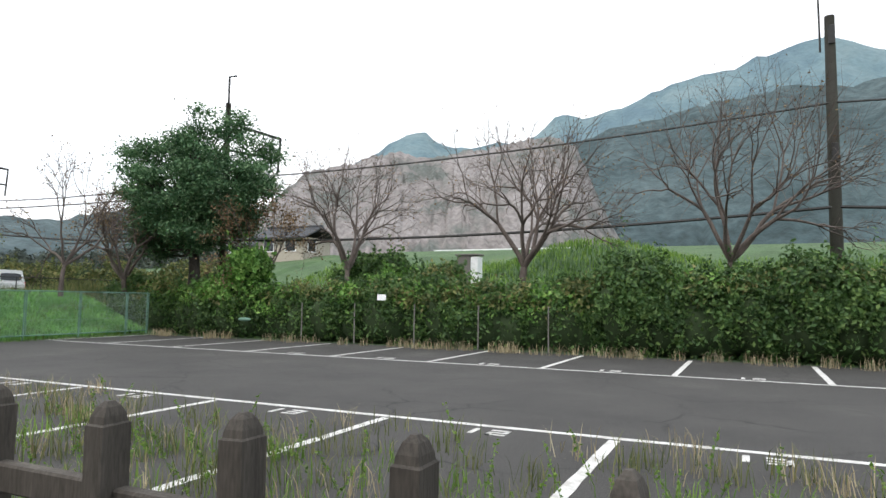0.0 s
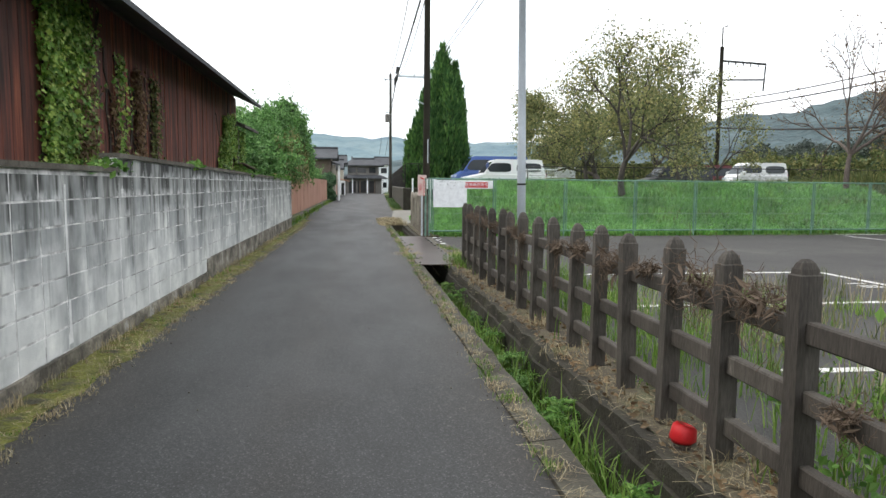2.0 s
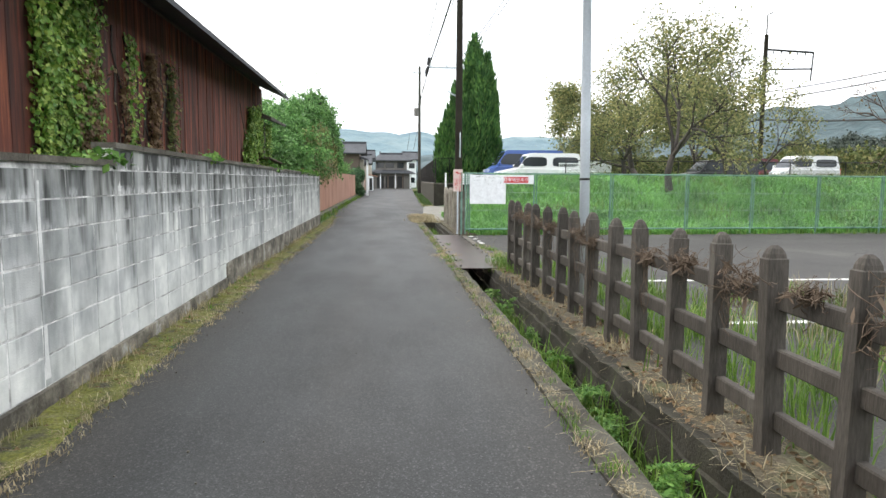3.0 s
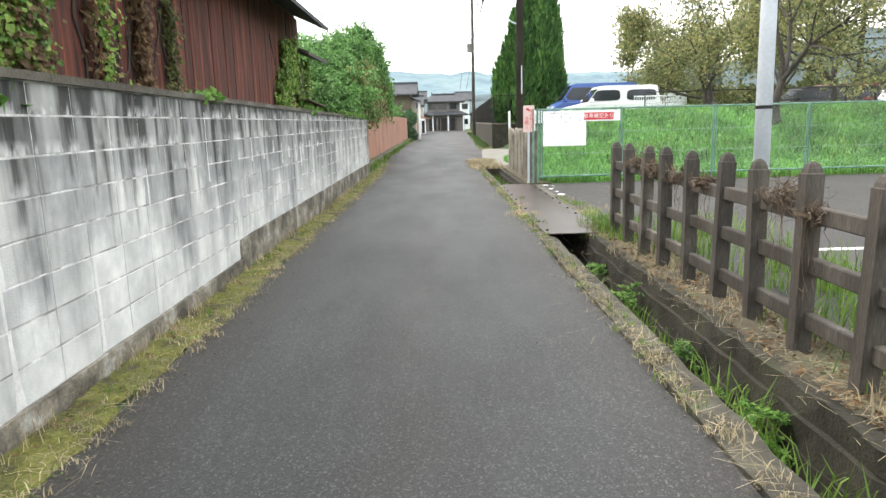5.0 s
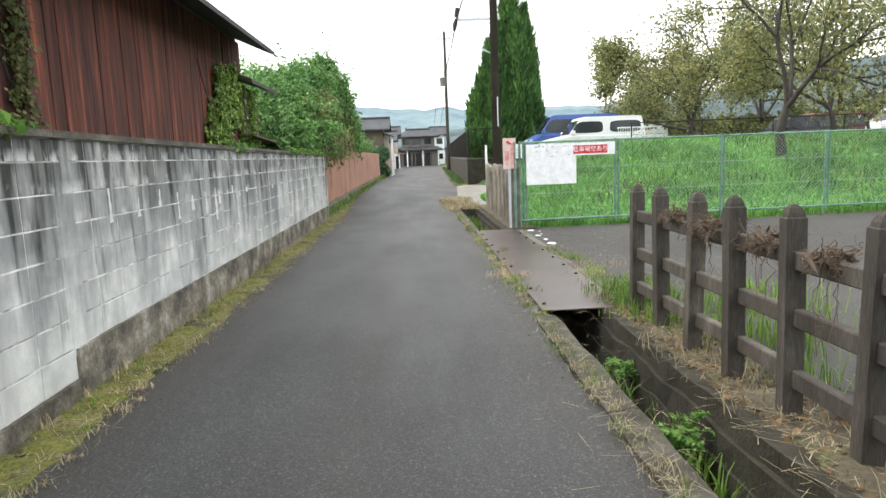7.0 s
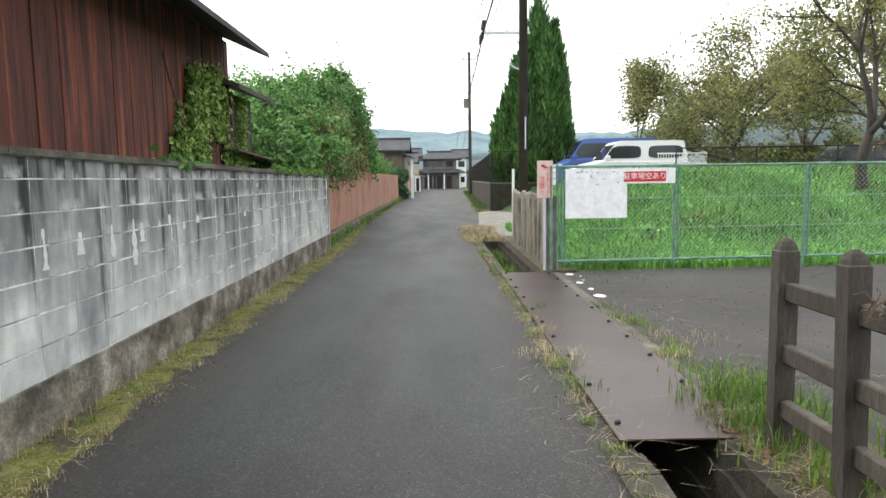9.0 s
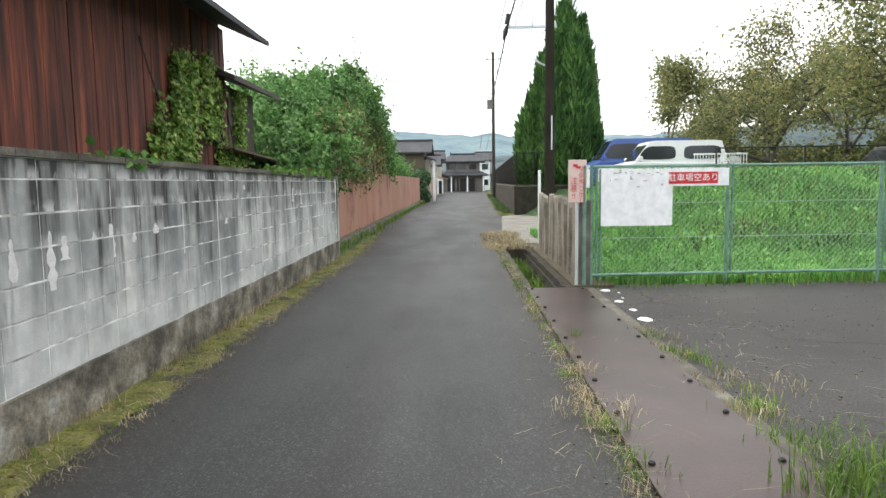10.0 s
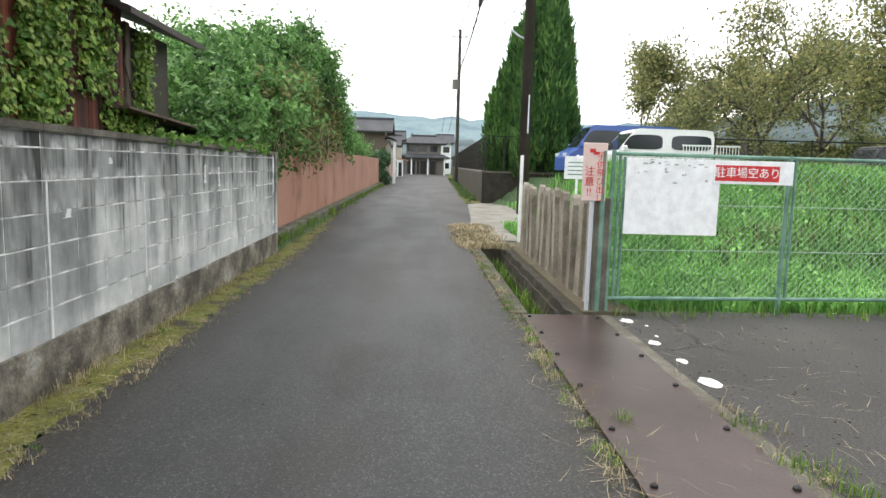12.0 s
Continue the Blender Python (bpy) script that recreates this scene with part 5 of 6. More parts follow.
def conifer(loc, label, blobs, seed, scale=1.0):
    root = thing("conifer", loc, label, "tree")
    rr = np.random.default_rng(seed)
    P, N = blob_points(blobs, 210, rr, 0.15)
    n = len(P)
    up = N * 0.45 + np.array([0, 0, 1.0]) + rr.normal(size=(n, 3)) * 0.18
    up /= np.linalg.norm(up, axis=1, keepdims=True)
    side = np.cross(up, rr.normal(size=(n, 3)))
    side /= np.linalg.norm(side, axis=1, keepdims=True)
    L = rr.uniform(0.14, 0.42, (n, 1))
    v = np.stack([P - side * 0.06, P + side * 0.06, P + up * L], 1) * scale
    part("leaves", Geo().add(v.reshape(-1, 3), np.arange(n * 3).reshape(-1, 3)), CONIFER, root)
    # Same dark filler: inner shade of the conifer as colour.
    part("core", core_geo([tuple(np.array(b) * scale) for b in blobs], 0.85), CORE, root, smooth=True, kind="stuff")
    part("trunk", Geo().tube([(0, 0, -0.3), (0, 0, 1.5)], 0.2, 8), BARK, root)
    return root


conifer((-43.2, 4.7, 1.1), "tall dense green conifer with several flame-like tips", cb, 52, 1.0)

# cherry trees, leafy to the west, almost bare to the north
tree((-25.2, 9.0, 1.2), 1.0, (2.9, 5.6), 61, "spreading cherry tree with thin yellowing leaves", CHERRY, 8000, 0.065, (4, 3, 3, 3), 4, 0.15, 0.0, 0.28)
tree((-36.0, 18.9, UP), 1.2, (2.6, 5.0), 77, "small leafy cherry tree standing near a railway pole", CHERRY, 3600, 0.075, (4, 3, 3, 3), 4, 0.13, 0.0, 0.25)
tree((-45.8, 16.1, UP), 1.2, (5.4, 5.5), 62, "broad cherry tree with thin yellowing leaves", CHERRY, 14000, 0.1, (4, 3, 3, 3), 4, 0.24, -0.02, 0.38)
tree((-54.0, 12.6, UP), 1.4, (3.6, 7.4), 63, "leafy yellow-green tree behind parked cars", CHERRY, 14000, 0.12, (4, 3, 3, 3), 4, 0.2, 0.05, 0.42)
tree((-30.5, 13.8, UP), 1.2, (3.2, 6.3), 64, "cherry tree with thin yellowing leaves on a grassy bank", CHERRY, 10000, 0.075, (4, 3, 3, 3), 4, 0.15, 0.0, 0.27)
tree((-40.0, 13.0, UP), 1.4, (4.0, 7.0), 65, "cherry tree with thin yellowing leaves in the upper yard", CHERRY, 10000, 0.09, (4, 3, 3, 3), 4, 0.18, 0.0, 0.32)
tree((-52.0, 23.0, UP), 1.4, (4.6, 7.6), 66, "distant cherry tree with thin leaves", CHERRY, 9000, 0.12, (4, 3, 3, 3), 4, 0.2, 0.0, 0.5)
tree((-23.2, 16.2, 1.5), 1.0, (2.6, 5.4), 67, "small bare cherry tree with a few brown leaves", BROWNLEAF, 700, 0.05, (5, 3, 3, 3), 4, 0.12, 0.02, 0.07, wood_mat=PALEBARK)
tree((-15.2, 22.8, 1.4), 1.2, (3.7, 6.6), 68, "bare spreading cherry tree behind the hedge", BROWNLEAF, 700, 0.05, (6, 3, 3, 3, 2), 5, 0.17, 0.0, 0.07, wood_mat=PALEBARK)
tree((-7.5, 22.8, 1.4), 1.1, (3.8, 6.9), 76, "bare vase-shaped cherry tree behind the hedge", BROWNLEAF, 700, 0.05, (6, 3, 3, 3, 2), 5, 0.19, 0.0, 0.07, wood_mat=PALEBARK)
tree((-0.6, 23.0, 1.4), 1.3, (4.4, 7.6), 70, "bare cherry tree with dense upright twigs behind the hedge", BROWNLEAF, 700, 0.05, (6, 3, 3, 3, 2), 5, 0.17, 0.03, 0.07, wood_mat=PALEBARK)
tree((-18.6, 21.6, 1.2), 1.0, (2.4, 4.4), 71, "low bare tree with brown leaves beside an evergreen", BROWNLEAF, 2600, 0.06, (4, 3, 3, 3), 4, 0.1, 0.0, 0.14, wood_mat=PALEBARK)

tree((-24.4, 20.0, 1.2), 0.8, (2.6, 4.9), 72, "low spreading tree with fine brown twigs beside an evergreen", BROWNLEAF, 5200, 0.045, (6, 4, 3, 3), 4, 0.13, 0.0, 0.2, wood_mat=PALEBARK)

# big evergreen


def dome_tree(loc, rx, ry, zc, rz_up, rz_down, clusters, per, leaf_size, leaf, label, seed, r=0.3, spread=0.36):
    """A broad tree: limbs run out to leaf clusters that fill an uneven dome."""
    root = thing("tree", loc, label, "tree")
    rr = np.random.default_rng(seed)
    d = rr.normal(size=(clusters, 3))
    d /= np.linalg.norm(d, axis=1, keepdims=True)
    rad = rr.uniform(0.35, 1.0, (clusters, 1)) ** 0.5 * (0.84 + 0.16 * np.sin(d[:, :1] * 5 + d[:, 2:] * 4 + seed))
    c = d * rad * (rx, ry, 1)
    c[:, 2] = zc + np.where(c[:, 2] > 0, c[:, 2] * rz_up, c[:, 2] * rz_down)
    wood = Geo()
    fork = np.array([0, 0, zc - rz_down * 0.75])
    wood.tube([(0, 0, -0.3), (0.05, 0, fork[2] * 0.5), fork, (0.1, 0.1, zc), (0, 0, zc + rz_up * 0.6)], [r, r * 0.85, r * 0.7, r * 0.45, r * 0.12], 9)
    for q in c[:: 2]:
        start = np.array([0, 0, fork[2] + (q[2] - fork[2]) * rr.uniform(0.1, 0.5)])
        mid = start * 0.45 + q * 0.55 + rr.normal(size=3) * 0.15 + (0, 0, 0.15)
        wood.tube([start, mid, q], [r * 0.28, r * 0.16, r * 0.05], 5, caps=False)
    part("trunk", wood, BARK, root, "dark trunk and limbs", smooth=True)
    p = np.repeat(c, per, 0) + rr.normal(size=(clusters * per, 3)) * (spread, spread, spread * 0.5)
    part("crown", Geo().leaves(p, leaf_size, np.tile((0, 0, 0.9), (len(p), 1)), 1.6, 0.8, rr), leaf, root)
    return root


dome_tree((-22.5, 21.9, 1.2), 4.3, 3.3, 4.7, 4.3, 3.1, 260, 360, 0.078, EVERGREEN, "big dark evergreen tree with a broad uneven crown", 84)
bush("shrub", (-44.5, 3.3, 1.25), scatter_blobs(86, 8, (-3.0, -0.3, 0.0), (2.4, 1.2, 0.45), 0.35, 0.6), 160, 0.13, SHRUB, "pale leafy plants above the retaining wall", "shrub", 87, 0.8, 1.6, 60)
bush("shrub", (-62.0, 5.2, 1.0), scatter_blobs(88, 10, (-8.0, -0.6, 0.3), (6.0, 1.5, 1.8), 0.7, 1.2), 60, 0.24, SHRUB, "green bushes behind the retaining wall fence", "shrub", 89, 0.8, 1.6, 60)

# posts and plate in front of the hedge
for x in (-14.8, -12.55, -10.2, -7.9, -5.6):
    hp = thing("fence_post", (x, 19.62, 0), "slim grey fence post half hidden in the hedge", "post", "posts in front of the hedge")
    part("shaft", Geo().tube([(0, 0, -0.1), (0, 0, 1.4)], 0.022, 6), POLE, hp)
hp = thing("white_plate", (-11.4, 19.5, 1.62), "small blank white plate fixed in front of the hedge", "plate")
part("plate", Geo().box(-0.17, 0.17, -0.01, 0.0, -0.1, 0.1, 0.004), WHITE, hp)
bag = thing("white_lump", (-17.0, 19.1, 0.75), "pale rounded scrap caught at the foot of the hedge", "litter")
part("scrap", core_geo([(0, 0, 0, 0.3, 0.12, 0.07)], 1.0), GREENPIPE, bag, smooth=True)


# ---- barn boards, ivy, low sheds ----
rr = np.random.default_rng(91)
board_me = Geo().box(-0.105, 0.105, -0.02, 0, 0, 4.0, 0.004).mesh("board")
x, k = -1.0, 0
while x > BARN_END:
    q = part("board", board_me, BOARDS, barn, loc=(x + 13, BARN_Y + 6 + rr.uniform(0, 0.012), 0.0))
    q.rotation_euler = (0, rr.normal() * 0.002, 0)
    x -= 0.216
low = thing("lean_to", (-24.5, -4.6, 0), "low shed with a rusty sheet roof behind the block wall", "shed")
part("sheet_roof", Geo().prism([(-22.4, 2.06), (-26.4, 1.88), (-26.4, 1.91), (-22.4, 2.09)], "y", -5.2, -3.75), RUST, low, world_coords=True)
part("wall", Geo().box(-26.0, -22.4, -5.1, -4.2, 0, 1.95), BROWNWALL, low, world_coords=True)
annex = thing("annex", (-23.6, -5.5, 0), "annex with an overhanging roof behind the barn, coloured dark for shade", "shed")
# Dark brown on roof and wall carries the shade below the annex eave.
part("roof", Geo().prism([(-3.7, 3.12), (-3.7, 3.2), (-6.6, 4.3), (-9.0, 3.2), (-9.0, 3.12), (-6.6, 4.2)], "x", -25.0, -22.4), DARKPOLE, annex, world_coords=True)
part("post", Geo().box(-23.15, -23.02, -4.115, -4.03, 0, 3.15, 0.01), BROWNWALL, annex, "pale timber post", world_coords=True)
part("wall", Geo().box(-24.6, -22.42, -8.5, -4.12, 0, 3.15), DARKPOLE, annex, world_coords=True)


def ivy(x0, x1, z0, z1, y, n, label, seed, holes=0.5, leaf=None, stems=7):
    """Ivy hanging over a wall that faces +y."""
    rr = np.random.default_rng(seed)
    root = thing("ivy", ((x0 + x1) / 2, y, z0), label, "ivy")
    P = np.stack([rr.uniform(x0, x1, n), y + np.abs(rr.normal(size=n)) * 0.07 + 0.03, rr.uniform(z0, z1, n)], 1)
    f = np.sin(P[:, 0] * 5.3) * 0.5 + np.sin(P[:, 0] * 13 + P[:, 2] * 1.2) * 0.35 + np.sin(P[:, 2] * 2.3 + P[:, 0] * 2) * 0.35
    P = P[f > -1.2 + holes * 1.6]
    N = np.tile((0, 1.0, 0.35), (len(P), 1))
    part("leaves", Geo().leaves(np.concatenate([P, P + rr.normal(size=P.shape) * (0.06, 0.01, 0.08), P + rr.normal(size=P.shape) * (0.05, 0.02, 0.06)]), 0.056, np.concatenate([N, N, N]), 1.15, 0.45, rr), leaf or IVY, root, world_coords=True)
    for k in range(stems):
        xs_ = np.linspace(0, 1, 8)[:, None]
        a = rr.uniform(x0, x1)
        pts = np.array([a, y + 0.02, z0]) + xs_ * np.array([rr.normal() * 0.4, 0, z1 - z0]) + rr.normal(size=(8, 3)) * (0.05, 0.005, 0.03)
        part("stem", Geo().tube(pts, 0.012, 4, caps=False), BARK, root, world_coords=True)
    return root


ivy(-21.75, -20.1, 1.5, 3.25, BARN_Y, 2300, "thick green ivy climbing the corner of the barn", 101, 0.72)
ivy(-22.28, -21.8, 2.2, 3.4, BARN_Y, 260, "thin dark ivy under the eave of the barn", 106, 0.5)
ivy(-23.55, -22.35, 1.5, 3.05, BARN_Y, 1700, "green ivy hanging over the wall of a dark annex", 102, 0.66)
ivy(-13.98, -13.72, 1.5, 3.3, BARN_Y, 330, "withered brown ivy strand hanging on the barn boards", 103, 0.2, BROWNLEAF, 3)
ivy(-14.85, -14.6, 1.5, 3.3, BARN_Y, 200, "thin ivy strand hanging on the barn boards", 107, 0.3, OLIVE, 3)
ivy(-13.5, -12.7, 1.5, 2.9, BARN_Y, 420, "scattered reddish ivy leaves on the barn boards", 108, 0.75, BROWNLEAF, 4)
ivy(-13.2, -12.9, 1.6, 3.4, BARN_Y, 160, "sparse green ivy sprigs on the barn boards", 109, 0.4, None, 2)
ivy(-11.95, -10.5, 1.4, 3.8, BARN_Y, 2300, "thick ivy curtain on the barn boards", 104, 0.1)
ivy(-11.9, -11.3, 1.5, 2.8, BARN_Y + 0.03, 300, "reddening leaves at the edge of an ivy curtain", 110, 0.4, BROWNLEAF, 2)
g = Geo()
rr = np.random.default_rng(105)
for x in (-9.0, -12.2, -17.0, -20.9, -21.6, -22.4, -23.3, -24.2):
    z = wall_top(x)
    c = np.array([x, -2.74, z]) + rr.normal(size=(90, 3)) * (0.2, 0.05, 0.03)
    g.leaves(c, 0.05, None, 1.6, 1.0, rr)
moss = thing("creeper", (-16, -2.74, 1.6), "small green creeper tufts on top of the block wall", "creeper")
part("leaves", g, SHRUB, moss, world_coords=True)

# ---- houses at the end of the lane ----


def house(loc, w, d, h, rz, label, storeys=2, wall=None, seed=0):
    root = thing("house", loc, label, "house", rz=rz)
    wall = wall or PLASTER
    part("wall", Geo().box(-w / 2, w / 2, -d / 2, d / 2, 0, h), wall, root)
    e = 0.6
    part("roof", Geo().prism([(-d / 2 - e, h - 0.05), (0, h + d * 0.27), (d / 2 + e, h - 0.05), (d / 2 + e, h - 0.17), (0, h + d * 0.27 - 0.15), (-d / 2 - e, h - 0.17)], "x", -w / 2 - e, w / 2 + e), ROOF, root, "grey tiled gable roof")
    part("ridge", Geo().box(-w / 2 - e, w / 2 + e, -0.12, 0.12, h + d * 0.27 - 0.05, h + d * 0.27 + 0.14, 0.03), ROOF, root)
    if storeys == 2:
        z = h * 0.5
        part("eaves", Geo().prism([(d / 2, z + 0.35), (d / 2 + 1.1, z - 0.05), (d / 2 + 1.1, z - 0.15), (d / 2, z)], "x", -w / 2 - 0.5, w / 2 + 0.5), ROOF, root)
        part("eaves", Geo().prism([(-w / 2, z + 0.35), (-w / 2 - 1.0, z - 0.05), (-w / 2 - 1.0, z - 0.15), (-w / 2, z)], "y", -d / 2, d / 2), ROOF, root)
    for s in range(storeys):
        z = 0.9 + s * h * 0.5
        for k in range(max(1, int(w / 2.4))):
            x = -w / 2 + 1.2 + k * 2.4
            for y in (-d / 2, d / 2):
                win = part("window", Geo().box(x - 0.6, x + 0.6, y - 0.04, y + 0.04, z, z + 1.1, 0.01), WHITE, root, "white-framed window")
                part("pane", Geo().box(x - 0.53, x + 0.53, y - 0.05, y + 0.05, z + 0.07, z + 1.03), GLASS, win)
        for k in range(max(1, int(d / 2.4))):
            y = -d / 2 + 1.2 + k * 2.4
            for x in (-w / 2, w / 2):
                win = part("window", Geo().box(x - 0.04, x + 0.04, y - 0.6, y + 0.6, z, z + 1.1, 0.01), WHITE, root, "white-framed window")
                part("pane", Geo().box(x - 0.05, x + 0.05, y - 0.53, y + 0.53, z + 0.07, z + 1.03), GLASS, win)
    return root


house((-66.0, -5.65, 0), 5.4, 3.4, 3.95, 90, "low brown house with a grey gable roof beside the lane", 1, BROWNWALL)
house((-80, -6.0, 0), 5, 3.6, 3.3, 90, "cream house with a grey roof beside the lane", 1, PLASTER)
house((-90, -5.2, 0), 4.6, 4, 3.6, 90, "small cream house with grey eaves", 1, PLASTER)
house((-103, -4.1, 0), 2.8, 4, 4.7, 90, "narrow cream two-storey house near the lane's end", 2, PLASTER)
porch = thing("porch", (-66, -2.7, 0), "cream porch with white posts and a small grey roof", "porch")
part("wall", Geo().box(-1.2, 1.2, -0.35, 0.1, 0, 3.3), PLASTER, porch)
part("roof", Geo().prism([(-0.6, 3.75), (0.55, 3.35), (0.55, 3.25), (-0.6, 3.6)], "x", -1.6, 1.6), ROOF, porch)
for x in (-1.1, 0.0, 1.1):
    part("post", Geo().box(x - 0.07, x + 0.07, 0.35, 0.49, 0, 3.3), WHITE, porch)
stall = thing("awning_shed", (-98, -2.45, 0), "small white shed with a faded orange awning beside the lane", "shed")
part("wall", Geo().box(-1.5, 1.5, -0.6, 0.1, 0, 2.0), WHITE, stall)
part("awning", Geo().prism([(-0.6, 2.35), (0.75, 2.0), (0.75, 1.9), (-0.6, 2.2)], "x", -1.7, 1.7), RENDERED, stall, "faded orange awning")
part("door", Geo().box(1.5, 1.54, -0.4, 0.0, 0.05, 1.7), DARKMETAL, stall)
th = thing("house", (-119, 0.4, 0), "grey two-storey house with hipped tiled roofs closing the lane", "house", rz=90)
part("wall", Geo().box(-3.3, 3.3, -3.0, 3.0, 0, 2.75), POLE, th)
part("upper_wall", Geo().box(-2.7, 2.6, -2.4, 2.4, 3.0, 4.7), POLE, th, "dark upper storey")


def hip_roof(name, hx, hy, z, rise, top, t=0.14):
    """A hipped roof with thick eaves and a flat-topped ridge."""
    g = Geo()
    lo = [(-hx, -hy), (hx, -hy), (hx, hy), (-hx, hy)]
    v = [(x, y, z - t) for x, y in lo] + [(x, y, z) for x, y in lo] + [(x * top[0], y * top[1], z + rise) for x, y in lo]
    g.add(v, [(0, 3, 2, 1), (8, 9, 10, 11)] + [(a + i, a + (i + 1) % 4, a + 4 + (i + 1) % 4, a + 4 + i) for a in (0, 4) for i in range(4)])
    return part(name, g, ROOF, th, "dark tiled roof")


hip_roof("awning", 4.0, 3.9, 2.65, 0.5, (0.72, 0.68))
hip_roof("roof", 3.5, 3.2, 4.8, 1.0, (0.6, 0.25))
part("ridge", Geo().box(-1.9, 1.9, -0.2, 0.2, 5.75, 6.15, 0.05), ROOF, th)
for sx in (-1, 1):
    part("gable_end", Geo().prism([(-0.95, 5.35), (0.0, 6.35), (0.95, 5.35)], "x", sx * 1.95 - 0.12, sx * 1.95 + 0.12), ROOF, th)
for k in range(6):
    for y in (-3.5, 3.5):
        part("post", Geo().box(-3.2 + k * 1.25, -3.02 + k * 1.25, y - 0.08, y + 0.08, 0, 2.52), WHITE if k % 2 else BROWNWALL, th)
for x, w in ((-1.9, 0.6), (-0.3, 0.7), (1.5, 0.55)):
    for y in (-2.4, 2.4):
        part("window", Geo().box(x - w, x + w, y - 0.05, y + 0.05, 3.5, 4.4, 0.01), GLASS, th)
    for y in (-3.0, 3.0):
        part("doorway", Geo().box(x - w, x + w, y - 0.04, y + 0.04, 0.1, 2.1, 0.01), DARKMETAL, th)
house((-128, 4.0, 0), 2.0, 5, 5.3, 90, "narrow white house at the end of the lane", 2, WHITE)
for k, (x, y, z, w, d, h, m) in enumerate(((-38, 49, 4.8, 5, 4, 2.2, PLASTER), (-45, 52, 4.6, 4, 4, 2.0, WHITE), (-78, 62, 1.2, 8, 5, 3.5, PLASTER))):
    house((x, y, z), w, d, h, 12 * k, "distant pale house below the hills", 1, m)
rail_root = thing("white_railing", (-20, 60, 5.6), "long white railing on the far embankment", "railing")
part("bar", Geo().box(-9, 9, -0.05, 0.05, 0.9, 1.05), WHITE, rail_root)
part("bar", Geo().box(-9, 9, -0.05, 0.05, 0.45, 0.55), WHITE, rail_root)
for k in range(19):
    part("post", Geo().box(-9 + k - 0.05, -9 + k + 0.05, -0.05, 0.05, -0.2, 1.0), WHITE, rail_root)


# ---- hills ----
def hill(label, material, dist, profile, seed, rough, base=0.0, rows=14, steps=260, lean=0.55):
    """A ridge round the eye's region: profile gives bearing (left of north) and height in degrees."""
    rr = np.random.default_rng(seed)
    az = np.array([p[0] for p in profile], float)
    el = np.array([p[1] for p in profile], float)
    a = np.linspace(az[0], az[-1], steps)
    e = np.interp(a, az, el)
    wob = sum(np.sin(a * f + rr.uniform(0, 6)) * s for f, s in ((0.3, 0.3), (0.9, 0.15), (2.3, 0.07), (5.3, 0.05)))
    e = np.maximum(0.0, np.where(e > 0.5, e + wob * rough, e))
    v = []
    for j in range(rows):
        t = j / (rows - 1)
        for k in range(steps):
            h = math.tan(radians(e[k])) * dist * (1 + lean) * t ** 0.85
            d = dist * (1 + lean * t) + rr.normal() * dist * 0.006
            bump_ = rr.normal() * dist * 0.0016 * (0 < j)
            v.append((-math.sin(radians(a[k])) * d - 5, math.cos(radians(a[k])) * d, base + max(-2, h + bump_)))
    f = [(j * steps + i, j * steps + i + 1, (j + 1) * steps + i + 1, (j + 1) * steps + i) for j in range(rows - 1) for i in range(steps - 1)]
    return part("backdrop", Geo().add(v, f), material, kind="structure", label=label, smooth=True)


# The haze over these ridges comes from their material colours alone.
hill("high wooded mountain painted hazy blue-green", HILL, 700, [(-70, 8), (-40, 13), (-20, 16.5), (-9.7, 18.5), (-6.6, 19.8), (-5.1, 20.0), (-1.2, 19.2), (0.5, 18.5), (5.3, 17.9), (8.1, 16.8), (12.3, 15.8), (14.7, 16.0), (17, 14.2), (21.6, 13.3), (24.6, 13.3), (26.6, 14.6), (28, 14.5), (30.1, 13.1), (33, 11.8), (36, 10.5), (40, 7), (50, 4), (70, 4), (80, 3.8), (85.6, 3.8), (87.2, 4.1), (89.2, 4.0), (92, 4.2), (94.4, 4.6), (95.8, 4.5), (98.6, 3.7), (104, 3.6), (140, 3)], 111, 0.35)
hill("dark wooded hillside painted with bluish mist", WOODS, 230, [(-70, 8), (-30, 13), (-12, 16.6), (-4, 17.0), (0, 16.4), (4.4, 15.4), (8.9, 15.2), (11.8, 14.3), (13.7, 13.8), (16, 10), (19, 4), (22, 0.0), (36, 4), (43, 8.0), (46, 8.0), (49, 7.4), (53, 6.7), (58, 6.1), (61.6, 5.3), (66, 4.0), (75, 2.6), (82, 2), (110, 2)], 112, 0.9)
hill("brown bare slope behind the railway, greyed by painted haze", BROWNHILL, 160, [(7, 3), (9, 6), (11, 10.6), (12.4, 13.9), (14.5, 14.7), (18, 14.4), (21, 13.3), (25, 12.7), (29, 13.0), (33, 12.3), (36.2, 11.3), (38, 9.7), (41, 7), (45, 2.5), (52, 1), (62, 0.6), (70, 0.5)], 113, 0.8)

# ---- grass ----
rr = np.random.default_rng(121)


def grass_patch(name, pts, h, w, material, label, lean=0.5):
    g = Geo().blades(pts, h, w, lean, rr)
    return part(name, g, material, kind="stuff", label=label)


def scatter(n, x0, x1, y0, y1, z=0.0):
    return np.stack([rr.uniform(x0, x1, n), rr.uniform(y0, y1, n), np.full(n, z)], 1)


def clumps(n, per, x0, x1, y0, y1, spread, z=0.0):
    c = scatter(n, x0, x1, y0, y1, z)
    p = np.repeat(c, per, 0) + rr.normal(size=(n * per, 3)) * (spread, spread, 0)
    return p


def bank_points(n, x0, x1, y0, y1):
    p = scatter(n, x0, x1, y0, y1)
    p[:, 2] = [ground_height(x, y) for x, y in p[:, :2]]
    return p


